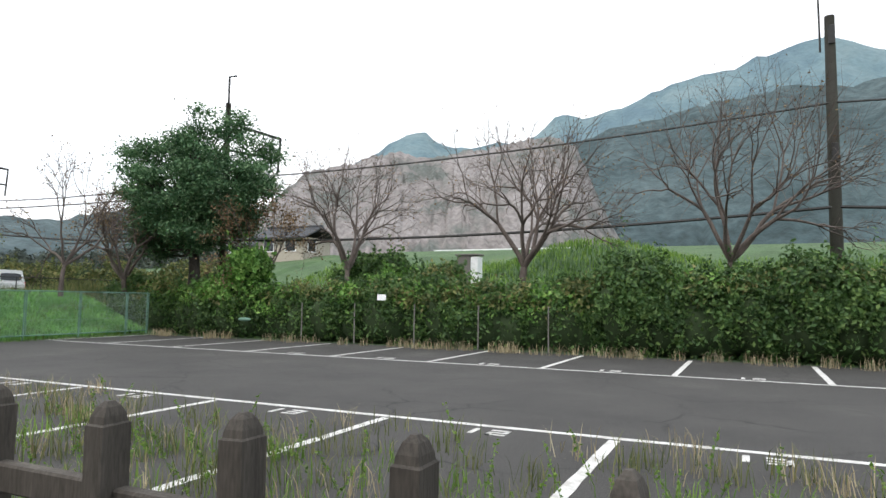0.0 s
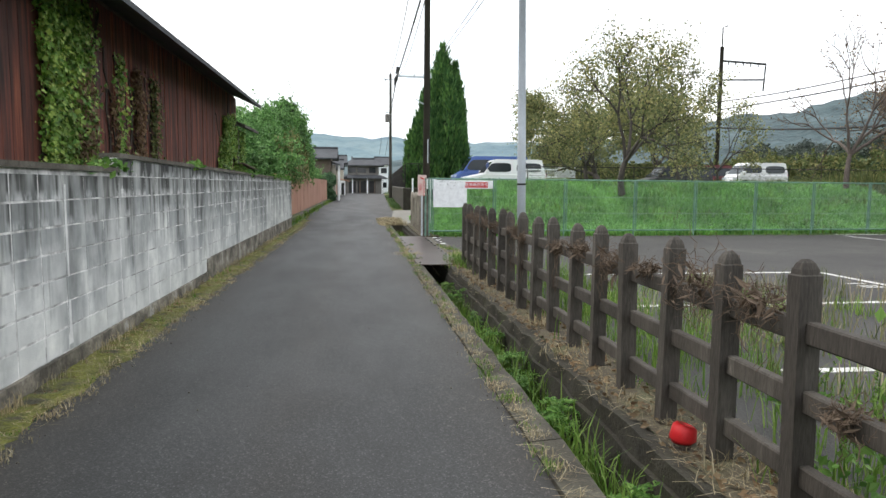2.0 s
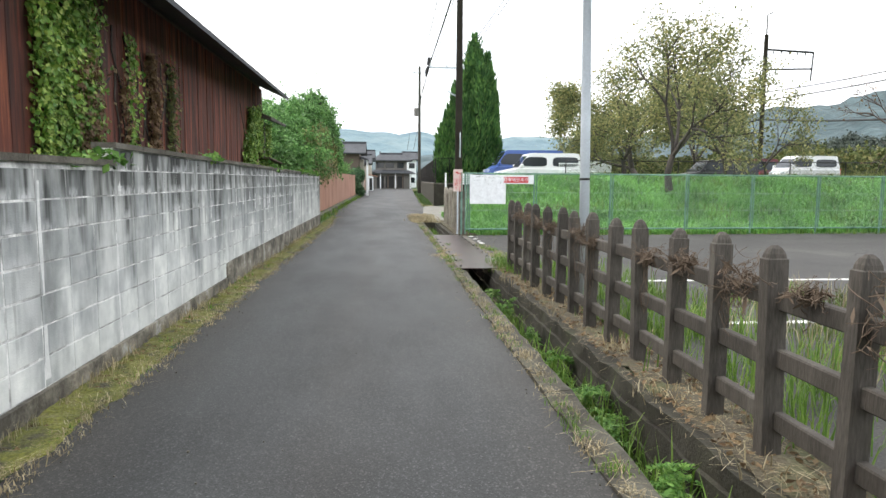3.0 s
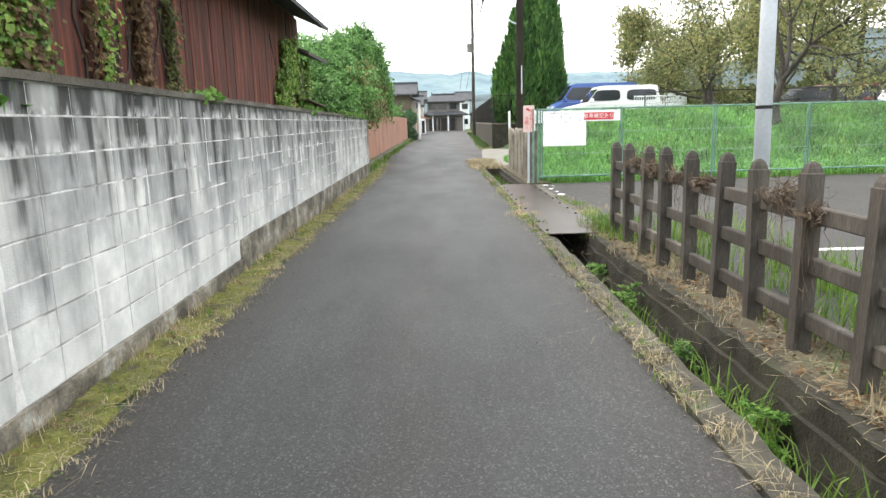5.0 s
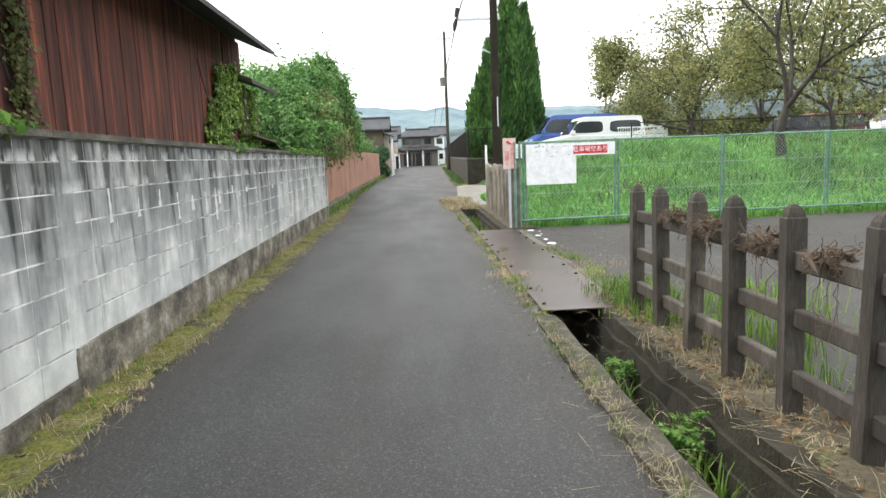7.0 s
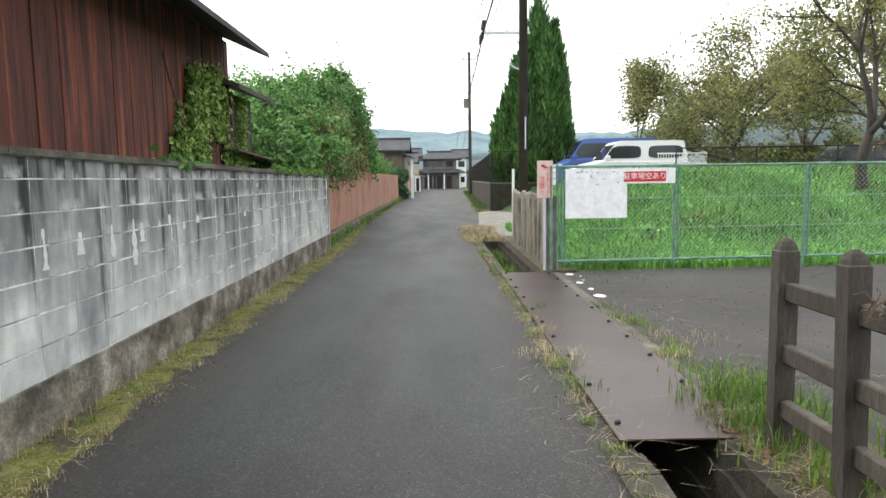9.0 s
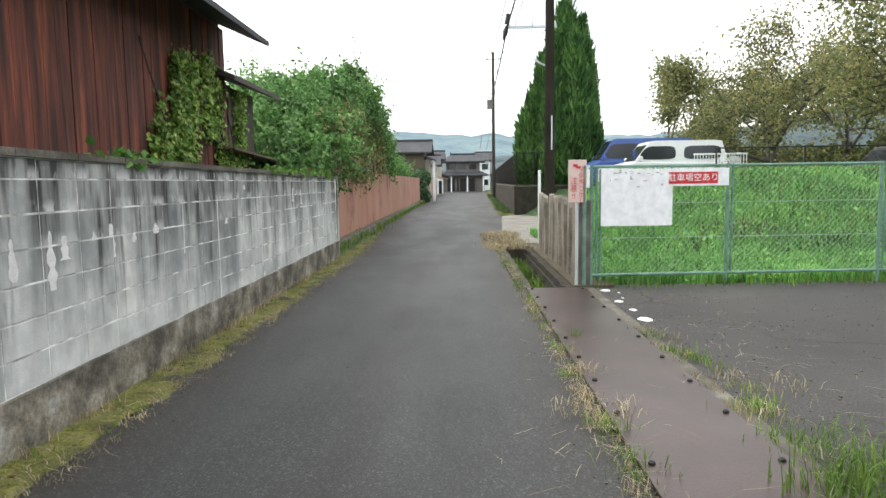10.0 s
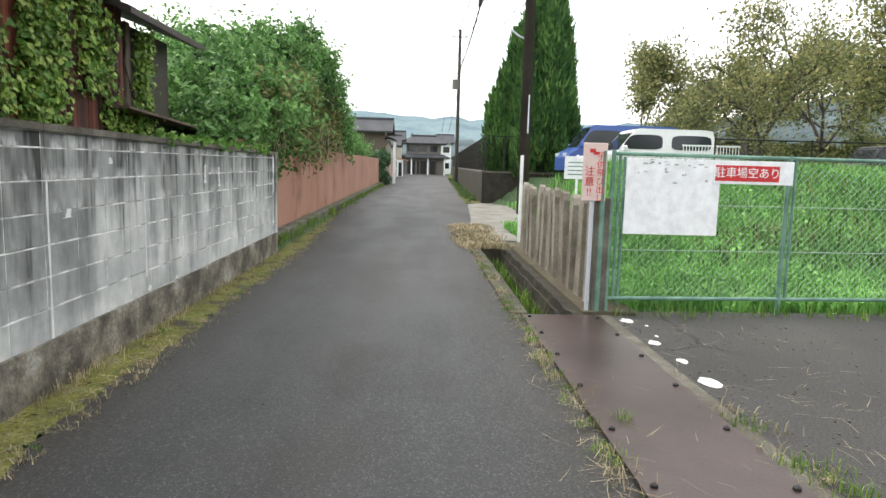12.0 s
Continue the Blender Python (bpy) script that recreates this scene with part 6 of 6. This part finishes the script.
p = bank_points(110000, -31.0, -21.6, 1.75, 19.6)
p = p[p[:, 0] < -21.5 - (p[:, 1] - 1.6) * 0.06]
grass_patch("bank_grass", p, 0.26, 0.028, LUSH, "dense lush green grass on the bank", 0.6)
p = p[::3] + np.array([0, 0, 0.12])
part("bank_weeds", Geo().leaves(p + rr.normal(size=p.shape) * 0.05, 0.05, np.tile((0.5, 0, 1.0), (len(p), 1)), 1.5, 0.6, rr), LUSH, kind="stuff", label="broad-leaved green weeds on the bank")
for k, (mt, hh, lb) in enumerate(((HEDGE, 0.34, "dark weed clumps on the bank"), (OLIVE, 0.3, "olive weed clumps on the bank"), (GRASS, 0.36, "green weed clumps on the bank"))):
    c = bank_points(46, -29.5, -22.6, 3.6, 19.0)
    c = np.repeat(c, 46, 0) + rr.normal(size=(46 * 46, 3)) * (0.2, 0.32, 0)
    c[:, 2] = [ground_height(x, y) for x, y in c[:, :2]]
    grass_patch("bank_clumps", c, hh, 0.03, mt, lb, 0.5)
p = bank_points(16000, -42, -31.0, 3, 24)
grass_patch("yard_grass", p, 0.25, 0.04, LUSH, "green grass of the upper yard", 0.6)
p = bank_points(26000, -30, 14, 21.5, 40)
grass_patch("field_grass", p, 0.4, 0.06, GRASS, "rough green grass behind the hedge", 0.6)
p = clumps(170, 22, -30, 4, -2.66, -2.36, 0.06)
p = p[(p[:, 1] > -2.7) & (p[:, 1] < -2.28)]
grass_patch("verge_grass", p, 0.05, 0.006, HAY, "short dry grass along the block wall", 0.9)
grass_patch("verge_weeds", clumps(34, 12, -30, 4, -2.7, -2.5, 0.04), 0.08, 0.01, GRASS, "small green weeds along the block wall", 0.7)


def straws(n, x0, x1, y0, s, z, material, name, label, L=(0.06, 0.28)):
    """Loose cut straws lying flat."""
    g = Geo()
    x, y = rr.uniform(x0, x1, n), rr.normal(y0, s, n)
    a, l = rr.uniform(0, math.pi, n), rr.uniform(*L, n)
    d = np.stack([np.cos(a), np.sin(a), np.zeros(n)], 1) * l[:, None] / 2
    wv = np.stack([-np.sin(a), np.cos(a), np.zeros(n)], 1) * 0.0014
    c = np.stack([x, y, z + rr.uniform(0.0, 0.012, n)], 1)
    bend = wv * rr.normal(size=(n, 1)) * 6
    t = np.array([0, 0, 0.004])
    v = np.stack([c - d - wv, c - d + wv, c + bend + wv + t, c + bend - wv + t, c + d], 1)
    g.add(v.reshape(-1, 3), np.arange(n)[:, None] * 5 + np.array([[0, 1, 2, 3]]))
    g.f.append(np.arange(n)[:, None] * 5 + np.array([[3, 2, 4]]) + g.n - n * 5)
    return part(name, g, material, kind="stuff", label=label)


straws(1900, -30, 2, -2.45, 0.1, 0.01, HAY, "cut_straw", "cut dry straw scattered along the lane's edge")
straws(1500, -27, 2, 0.61, 0.055, 0.028, HAY, "cut_straw", "cut dry straw lying on the ditch edge")
straws(4200, -15, 4, 1.5, 0.14, 0.035, HAY, "cut_straw", "cut dry straw heaped under the wooden fence", (0.05, 0.26))
straws(200, -21, -10, 0.75, 0.3, 0.036, HAY, "cut_straw", "cut dry straw on the cover plate")
straws(300, -21, -14.5, 2.2, 0.7, 0.008, HAY, "cut_straw", "cut dry straw on the car park")
grass_patch("kerb_weeds", clumps(330, 16, -28, 4, 0.54, 0.66, 0.03, 0.01), 0.05, 0.005, HAY, "dry tufts on the ditch edge", 0.9)
grass_patch("kerb_weeds", clumps(150, 18, -28, 4, 0.54, 0.66, 0.035, 0.01), 0.06, 0.006, GRASS, "green tufts on the ditch edge", 0.8)
grass_patch("ditch_weeds", clumps(130, 15, -13.6, 4, 0.85, 1.12, 0.06, -0.5), 0.36, 0.014, GRASS, "green weeds growing in the ditch", 0.6)
grass_patch("ditch_weeds", clumps(45, 14, -10.5, -3.5, 0.85, 1.12, 0.07, -0.42), 0.42, 0.013, GRASS, "tall green weeds growing in the ditch", 0.6)
grass_patch("ditch_weeds", clumps(60, 14, -27.0, -21.3, 0.85, 1.15, 0.07, -0.5), 0.35, 0.018, GRASS, "green weeds growing in the far ditch", 0.6)
grass_patch("fence_grass", clumps(90, 16, -15.2, 4, 1.25, 1.9, 0.08, 0.02), 0.13, 0.007, HAY, "dry grass tufts under the wooden fence", 0.8)
grass_patch("fence_grass", clumps(200, 24, -14.4, 4, 1.7, 3.0, 0.12, 0.0), 0.34, 0.01, GRASS, "green grass growing through the wooden fence", 0.5)
grass_patch("fence_grass", clumps(22, 50, -15.4, -13.3, 1.35, 2.0, 0.1, 0.0), 0.2, 0.009, GRASS, "green tussock at the end of the wooden fence", 0.6)
grass_patch("lot_weeds", clumps(170, 26, -12.0, 5, 2.6, 6.9, 0.14, 0.0), 0.3, 0.01, OLIVE, "green weeds growing in the near bays", 0.55)
grass_patch("lot_weeds", clumps(80, 22, -12.0, 5, 2.6, 7.4, 0.14, 0.0), 0.3, 0.009, HAY, "dry weeds growing in the near bays", 0.55)
grass_patch("lot_weeds", clumps(60, 24, -22.0, 6, 18.6, 19.4, 0.14, 0.0), 0.35, 0.014, HAY, "dry weeds below the hedge", 0.55)
grass_patch("lot_weeds", clumps(110, 30, -12.0, 5, 2.5, 5.6, 0.16, 0.0), 0.22, 0.012, GRASS, "low green weeds in the near bays", 0.6)
grass_patch("entrance_weeds", clumps(22, 20, -18.6, -13.8, 1.5, 1.75, 0.06, 0.005), 0.08, 0.008, GRASS, "green grass strip beside the cover plate", 0.7)
grass_patch("entrance_weeds", clumps(16, 20, -18.9, -13.8, 1.5, 1.8, 0.07, 0.005), 0.07, 0.008, HAY, "dry grass strip beside the cover plate", 0.8)
grass_patch("fence_foot_grass", np.stack([-21.2 - 0.06 * (q := rr.uniform(0, 17.5, 900)) + rr.normal(size=900) * 0.1, 1.6 + q, np.zeros(900)], 1), 0.16, 0.012, GRASS, "green grass along the foot of the chain-link fence", 0.6)
grass_patch("wall_foot_weeds", clumps(90, 24, -60, -25.5, -3.15, -2.85, 0.12, 0.02), 0.24, 0.018, GRASS, "green weeds along the terracotta wall", 0.6)
part("far_verge_soil", Geo().prism([(-41.5, 1.5), (-41.6, 2.22), (-112.0, 4.44), (-112.0, 3.7)], "z", -0.03, 0.012), MOSS, kind="structure", label="dark mossy verge below the retaining wall")
vg = clumps(260, 20, -90, -41.6, -0.55, 0.0, 0.08, 0.0)
vg[:, 1] += 2.15 + 0.031 * (-vg[:, 0] - 41.6)
grass_patch("far_verge", vg, 0.16, 0.02, HEDGE, "green verge grass beside the lane", 0.7)
grass_patch("far_verge", clumps(160, 26, -31, -26.5, 0.45, 1.3, 0.1, 0.01), 0.12, 0.012, HAY, "dry grass beside the driveway", 0.9)



def on_ground(p):
    p[:, 2] = [ground_height(x, y) for x, y in p[:, :2]]
    return p


grass_patch("tall_weeds", on_ground(clumps(700, 30, -25, 9, 22.4, 24.2, 0.3)), 0.7, 0.022, OLIVE, "tall olive weeds growing behind the hedge", 0.3)
grass_patch("tall_weeds", on_ground(clumps(900, 26, -26, 9, 24.2, 34.0, 0.35)), 0.5, 0.028, HEDGE, "dull green weeds on the rough ground behind the hedge", 0.35)
grass_patch("tall_weeds", on_ground(clumps(500, 26, -44, -25, 19.6, 26.0, 0.35)), 0.8, 0.024, OLIVE, "olive weeds along the top of the bank", 0.35)

# dead leaves and litter at the foot of the walls
grass_patch("wall_foot_stalks", clumps(300, 9, -25, 3, -2.69, -2.62, 0.03, 0.02), 0.1, 0.005, HAY, "dry upright stalks at the foot of the block wall", 0.5)
n = 2600
p = np.stack([rr.uniform(-25, 2, n), -2.68 + np.abs(rr.normal(size=n)) * 0.07, np.full(n, 0.014)], 1)
part("leaf_litter", Geo().leaves(p, 0.03, np.tile((0, 0, 1.0), (n, 1)), 1.6, 0.5, rr), BROWNLEAF, kind="stuff", label="brown leaf litter at the foot of the block wall")
n = 3200
p = np.stack([rr.uniform(-15, 3, n), rr.uniform(1.28, 1.9, n), np.full(n, 0.04)], 1)
part("leaf_litter", Geo().leaves(p, 0.03, np.tile((0, 0, 1.0), (n, 1)), 1.6, 0.5, rr), BROWNLEAF, kind="stuff", label="brown leaf litter under the wooden fence")
straws(500, -25, 2, -2.55, 0.08, 0.012, HAY, "cut_straw", "long cut straws leaning along the wall foot", (0.15, 0.45))

tl = []
for k in range(34):
    r = rr.uniform(1.6, 3.2)
    tl.append((rr.uniform(-40, 12), rr.uniform(-3, 3), r * rr.uniform(0.4, 0.9), r * 1.2, r, r))
tl2 = []
for k in range(40):
    r = rr.uniform(1.5, 2.6)
    tl2.append((rr.uniform(-19, 19), rr.uniform(-2, 2), r * rr.uniform(0.6, 1.3), r * 1.2, r, r))
bush("treeline", (-57, 50, 1.5), tl2, 40, 0.22, MIST, "wood beyond the field, painted hazy grey-green", "trees", 142, 0.8, 1.4, 0)
bush("treeline", (-62, 56, 1.5), tl, 30, 0.3, MIST, "treeline beyond the railway, painted misty grey-green", "trees", 141, 0.8, 1.4, 0)

grass_patch("verge_fringe", clumps(320, 14, -26, 4, -2.44, -2.3, 0.03, 0.004), 0.035, 0.006, HAY, "ragged dry fringe where the verge meets the lane", 0.95)
grass_patch("verge_moss_tufts", clumps(160, 22, -26, 4, -2.62, -2.4, 0.04, 0.006), 0.018, 0.008, GRASS, "low moss tufts along the lane's edge", 0.8)

# ---- small things along the lane ----
rr = np.random.default_rng(131)


def lime_run(x, z0, z1, w):
    """A ragged white lime streak down the block wall."""
    n = 9
    t = np.linspace(0, 1, n)
    hw = w * (0.35 + 0.5 * rr.uniform(size=n)) * (0.7 + 0.6 * (1 - t))
    if w > 0.07:
        hw = w * 0.55 * np.sin(math.pi * (0.12 + 0.86 * t ** 0.6)) ** 0.6 * rr.uniform(0.35, 1.15, n)
    else:
        hw[0] *= 1.6
    cx = x + np.cumsum(rr.normal(size=n)) * 0.0025
    z = z0 + (z1 - z0) * t
    v = [(c + s, 0.0, q) for c, h, q in zip(cx, hw, z) for s in (-h, h)]
    g = Geo().add(v, [(2 * k, 2 * k + 1, 2 * k + 3, 2 * k + 2) for k in range(n - 1)])
    part("lime_run", g, LIME, block_wall, "white lime streak", loc=(8.5, 2.8 - 2.7135, 0))


for x, z0, z1, w in ((-7.93, 0.2, 1.47, 0.02), (-9.12, 0.16, 1.05, 0.024), (-9.93, 0.17, 0.75, 0.016), (-10.74, 0.16, 1.2, 0.015), (-12.7, 0.3, 1.6, 0.014), (-12.0, 1.0, 1.6, 0.01), (-15.64, 0.98, 1.22, 0.05), (-15.98, 0.88, 1.24, 0.06),
                     (-16.12, 1.05, 1.2, 0.04), (-16.46, 1.08, 1.2, 0.06), (-16.68, 1.0, 1.24, 0.035), (-17.0, 1.08, 1.16, 0.06), (-17.36, 1.12, 1.2, 0.07), (-15.2, 1.05, 1.2, 0.03), (-14.8, 1.0, 1.25, 0.02), (-18.74, 0.35, 1.5, 0.013),
                     (-18.76, 1.38, 1.54, 0.02), (-18.97, 1.1, 1.16, 0.035), (-19.6, 1.45, 1.5, 0.05), (-20.2, 0.5, 1.3, 0.01), (-20.25, 0.37, 0.42, 0.05), (-20.9, 0.36, 0.4, 0.05), (-13.4, 1.1, 1.35, 0.02), (-13.9, 1.1, 1.3, 0.02),
                     (-21.8, 1.25, 1.45, 0.03), (-22.3, 1.2, 1.42, 0.025), (-23.4, 0.35, 0.5, 0.03), (-9.2, 1.38, 1.46, 0.05), (-14.35, 1.15, 1.3, 0.025), (-17.9, 0.9, 1.3, 0.008), (-21.1, 0.6, 1.2, 0.008)):
    lime_run(x, z0, z1, w * 1.5)


def digits(x, y, pattern):
    """Half-worn bay number made of short painted bars."""
    g = Geo()
    for u, v, w, h in pattern:
        g.box(x + u, x + u + w, y + v, y + v + h, 0.003, 0.0055)
    part("bay_number", g, PAINT, kind="structure", label="worn white painted bay number")


one = [(0.0, 0.0, 0.07, 0.3)]
three = [(0.22, 0.0, 0.22, 0.06), (0.22, 0.12, 0.22, 0.05), (0.22, 0.24, 0.22, 0.06), (0.4, 0.0, 0.06, 0.3)]
two = [(0.22, 0.0, 0.24, 0.06), (0.22, 0.12, 0.24, 0.05), (0.22, 0.24, 0.24, 0.06), (0.22, 0.0, 0.06, 0.15), (0.4, 0.14, 0.06, 0.15)]
for k, x in enumerate(bays):
    digits(x + 1.3, 7.22, one + (two if k % 2 else three))
    digits(x + 1.2, 15.15, one + (three if k % 2 else two))

# litter and tufts at the entrance
for x, y, a, b in ((-19.11, 1.72, 0.13, 0.075), (-19.63, 1.73, 0.08, 0.04), (-20.17, 1.7, 0.09, 0.06), (-21.0, 1.72, 0.1, 0.07), (-20.4, 1.8, 0.03, 0.02), (-20.8, 1.85, 0.03, 0.02)):
    t = np.linspace(0, 2 * math.pi, 11, endpoint=False)
    rad = rr.uniform(0.75, 1.15, 11)
    v = [(math.cos(q) * a * m, math.sin(q) * b * m, 0.002) for q, m in zip(t, rad)] + [(math.cos(q) * a * m * 0.8, math.sin(q) * b * m * 0.8, 0.008) for q, m in zip(t, rad)]
    g = Geo().add(v, [(i, (i + 1) % 11, 11 + (i + 1) % 11, 11 + i) for i in range(11)])
    g.ngons = [tuple(range(11, 22))]
    s = thing("white_scrap", (x, y, 0.001), "flat white paint scrap on the car park asphalt", "litter", "white scraps by the entrance")
    part("scrap", g, LIME, s)
g = Geo()
for k in range(900):
    x, y = rr.uniform(-21, -14.5), 1.6 + 5.0 * rr.uniform() ** 1.5
    s = rr.uniform(0.004, 0.018)
    g.box(x, x + s, y, y + s * rr.uniform(0.5, 1), 0.001, 0.004 + s * 0.3)
for k in range(500):
    x, y = rr.uniform(-24, 2), rr.choice([rr.normal(0.5, 0.1), rr.normal(-2.3, 0.1), rr.uniform(-2, 0.5)], p=[0.45, 0.45, 0.1])
    s = rr.uniform(0.004, 0.014)
    g.box(x, x + s, y, y + s * rr.uniform(0.5, 1), 0.001, 0.003 + s * 0.4)
part("grit", g, CONCRETE, kind="stuff", label="small stones and bits on the asphalt")
for x, y, r, n, m in ((-16.24, 0.5, 0.13, 160, HAY), (-17.12, 0.7, 0.1, 90, HAY), (-16.2, 0.75, 0.12, 120, HAY), (-15.4, 0.65, 0.14, 150, GRASS), (-17.6, 0.62, 0.08, 60, HAY), (-18.3, 0.84, 0.05, 60, GRASS), (-19.6, 0.6, 0.1, 80, HAY), (-15.9, 0.62, 0.1, 120, GRASS),
                      (-16.7, 2.1, 0.16, 90, HAY), (-15.6, 1.75, 0.2, 260, GRASS), (-15.2, 1.9, 0.2, 240, GRASS), (-14.8, 1.7, 0.16, 260, GRASS), (-16.2, 1.6, 0.12, 120, HAY), (-11.2, 0.62, 0.07, 60, HAY), (-9.9, 0.62, 0.06, 60, HAY), (-8.9, 0.6, 0.07, 60, HAY)):
    p = np.array([x, y, 0.02]) + rr.normal(size=(n, 3)) * (r, r * 0.7, 0)
    part("tuft", Geo().blades(p[::2] if n < 200 else p, 0.085, 0.006, 0.9, rr), m, kind="stuff", label="low grass tuft at the asphalt's edge")


def tangle(x, z, r, hang, n=95):
    """A clump of dead vine caught on the fence rail."""
    root = thing("dead_vine", (x, FENCE_Y, z), "dry brown vine clump hanging on the fence rail", "dead vine")
    g = Geo()
    for k in range(n):
        p = np.array([0, 0.0, 0.02]) + rr.normal(size=3) * (r, 0.05, r * 0.35)
        d = rr.normal(size=3) * (1, 0.5, 0.5)
        pts = [p]
        for _ in range(6):
            d = d + rr.normal(size=3) * 0.8 + np.array([0, 0, -0.15])
            d = d / np.linalg.norm(d)
            p = p + d * r * 0.35
            pts.append(p)
        g.tube(pts, rr.uniform(0.001, 0.0028), 4, caps=False)
    part("clump", g, TWIG, root, kind="stuff")
    g = Geo()
    for k in range(int(4 * hang / 0.3)):
        p = np.array([rr.normal() * r * 0.8, 0.03 * rr.normal() - 0.03, 0.0])
        pts = [p + np.array([rr.normal() * 0.02, rr.normal() * 0.015, -hang * q * rr.uniform(0.8, 1.1)]) for q in np.linspace(0, 1, 7)]
        g.tube(pts, 0.0022, 4, caps=False)
    part("strand", g, TWIG, root, "hanging dry strands", kind="stuff")
    p = rr.normal(size=(50, 3)) * (r * 0.9, 0.05, r * 0.4)
    part("dry_blade", Geo().leaves(p, 0.02, None, 5.0, 1.0, rr), TWIG, root, "dry brown blades", kind="stuff")


for x, z, r, h in ((-13.36, 0.97, 0.06, 0.2), (-12.75, 0.95, 0.09, 0.35), (-12.1, 0.93, 0.08, 0.3), (-11.5, 0.92, 0.06, 0.45), (-10.25, 0.95, 0.1, 0.5), (-9.9, 0.88, 0.05, 0.5), (-8.5, 0.9, 0.07, 0.4), (-7.9, 0.93, 0.06, 0.2), (-7.2, 0.92, 0.11, 0.3), (-6.6, 0.93, 0.05, 0.2),
                   (-5.9, 0.93, 0.14, 0.25), (-5.3, 0.93, 0.1, 0.3), (-3.9, 0.92, 0.08, 0.25), (-3.4, 0.93, 0.06, 0.3), (-4.7, 0.58, 0.06, 0.2)):
    tangle(x, z, r, h)

# leafy plants in the ditch and on the fence
g = Geo()
for k in range(30):
    x = rr.choice([-13.2, -12.0, -11.0, -10.2, -9.3, -8.2, -7.0, -5.6, -4.3]) + rr.normal() * 0.22
    c = np.array([x, rr.uniform(0.85, 1.1), rr.uniform(-0.35, -0.12)])
    for f in range(9):
        d = rr.normal(size=3) * (1, 1, 0.2) + np.array([0, 0, 0.55])
        d /= np.linalg.norm(d)
        L = rr.uniform(0.12, 0.26)
        t = np.linspace(0.15, 1, 14)[:, None]
        pts = c + d * L * t - np.array([0, 0, 0.12]) * t ** 2
        g.leaves(np.repeat(pts, 3, 0) + rr.normal(size=(42, 3)) * (0.016, 0.016, 0.005), 0.016, np.tile((0, 0, 1.0), (42, 1)), 2.4, 0.4, rr)
part("ditch_fern", g, SHRUB, kind="stuff", label="small bright green ferns growing in the ditch")
g = Geo()
for x, y, z, s, n in ((-4.3, 1.62, 0.45, 0.22, 260), (-3.7, 1.6, 0.5, 0.2, 200), (-5.0, 1.7, 0.3, 0.2, 150), (-2.9, 1.7, 0.35, 0.2, 150)):
    g.leaves(np.array([x, y, z]) + rr.normal(size=(n, 3)) * (s, 0.08, s), 0.035, None, 1.5, 1.0, rr)
part("fence_creeper", g, SHRUB, kind="stuff", label="green leafy creeper growing through the wooden fence")
# tall seeding grasses near the fence
g = Geo()
for k in range(120):
    x, y = rr.uniform(-6, 3.0), rr.uniform(1.8, 4.2)
    h = rr.uniform(0.45, 0.85)
    a = rr.uniform(0, 6.3)
    tip = np.array([x + math.cos(a) * 0.18, y + math.sin(a) * 0.18, h])
    mid = np.array([x + math.cos(a) * 0.04, y + math.sin(a) * 0.04, h * 0.6])
    g.tube([(x, y, 0), mid, tip], [0.003, 0.0025, 0.0015], 4, caps=False)
    n = 34
    t = rr.uniform(0.62, 1.05, (n, 1))
    g.leaves(mid + (tip - mid) * ((t - 0.55) / 0.45) + rr.normal(size=(n, 3)) * 0.008, 0.013, None, 2.0, 1.0, rr)
part("seeding_grass", g, GRASS, kind="stuff", label="tall pale seeding grass in the near bays")

# ---- blocks of the wall ----
block_mesh = Geo().box(-0.1985, 0.1985, 0, 0.012, -0.0965, 0.0965, 0.004).mesh("block")
loose = Geo()
k = 0
xc = -12.7 + 0.4 * 12 - 0.2 + 0.4 * 20
while xc - 0.2 > X_END - 0.02:
    low, high = foot(xc), wall_top(xc) - 0.05
    z = low
    while z < high - 0.03:
        h = min(0.2, high - z)
        if -25.4 < xc < -8.1:
            b = part("block", block_mesh, BLOCK, block_wall, loc=(xc + 8.5, 2.8 - 2.7265 + rr.uniform(-0.0015, 0.0015), z + h / 2))
            b.scale = (1, 1, (h - 0.007) / 0.193)
            k += 1
        elif xc < 4:
            loose.box(xc - 0.1935, xc + 0.1935, -2.7265, -2.7145, z + 0.0055, z + h - 0.0055, 0.005)
        z += 0.2
    xc -= 0.4
part("block_course", loose, BLOCK, block_wall, kind="stuff", world_coords=True)
part("end_pier", Geo().box(X_END - 0.05, X_END + 0.12, -2.88, -2.70, 0.0, wall_top(X_END) - 0.045, 0.008), BLOCK, block_wall, "pale end pier", world_coords=True)
part("joint_pier", Geo().box(-12.88, -12.68, -2.74, -2.708, 0.34, wall_top(-12.7) - 0.05, 0.008), BLOCK, block_wall, "pale pier strip", world_coords=True)
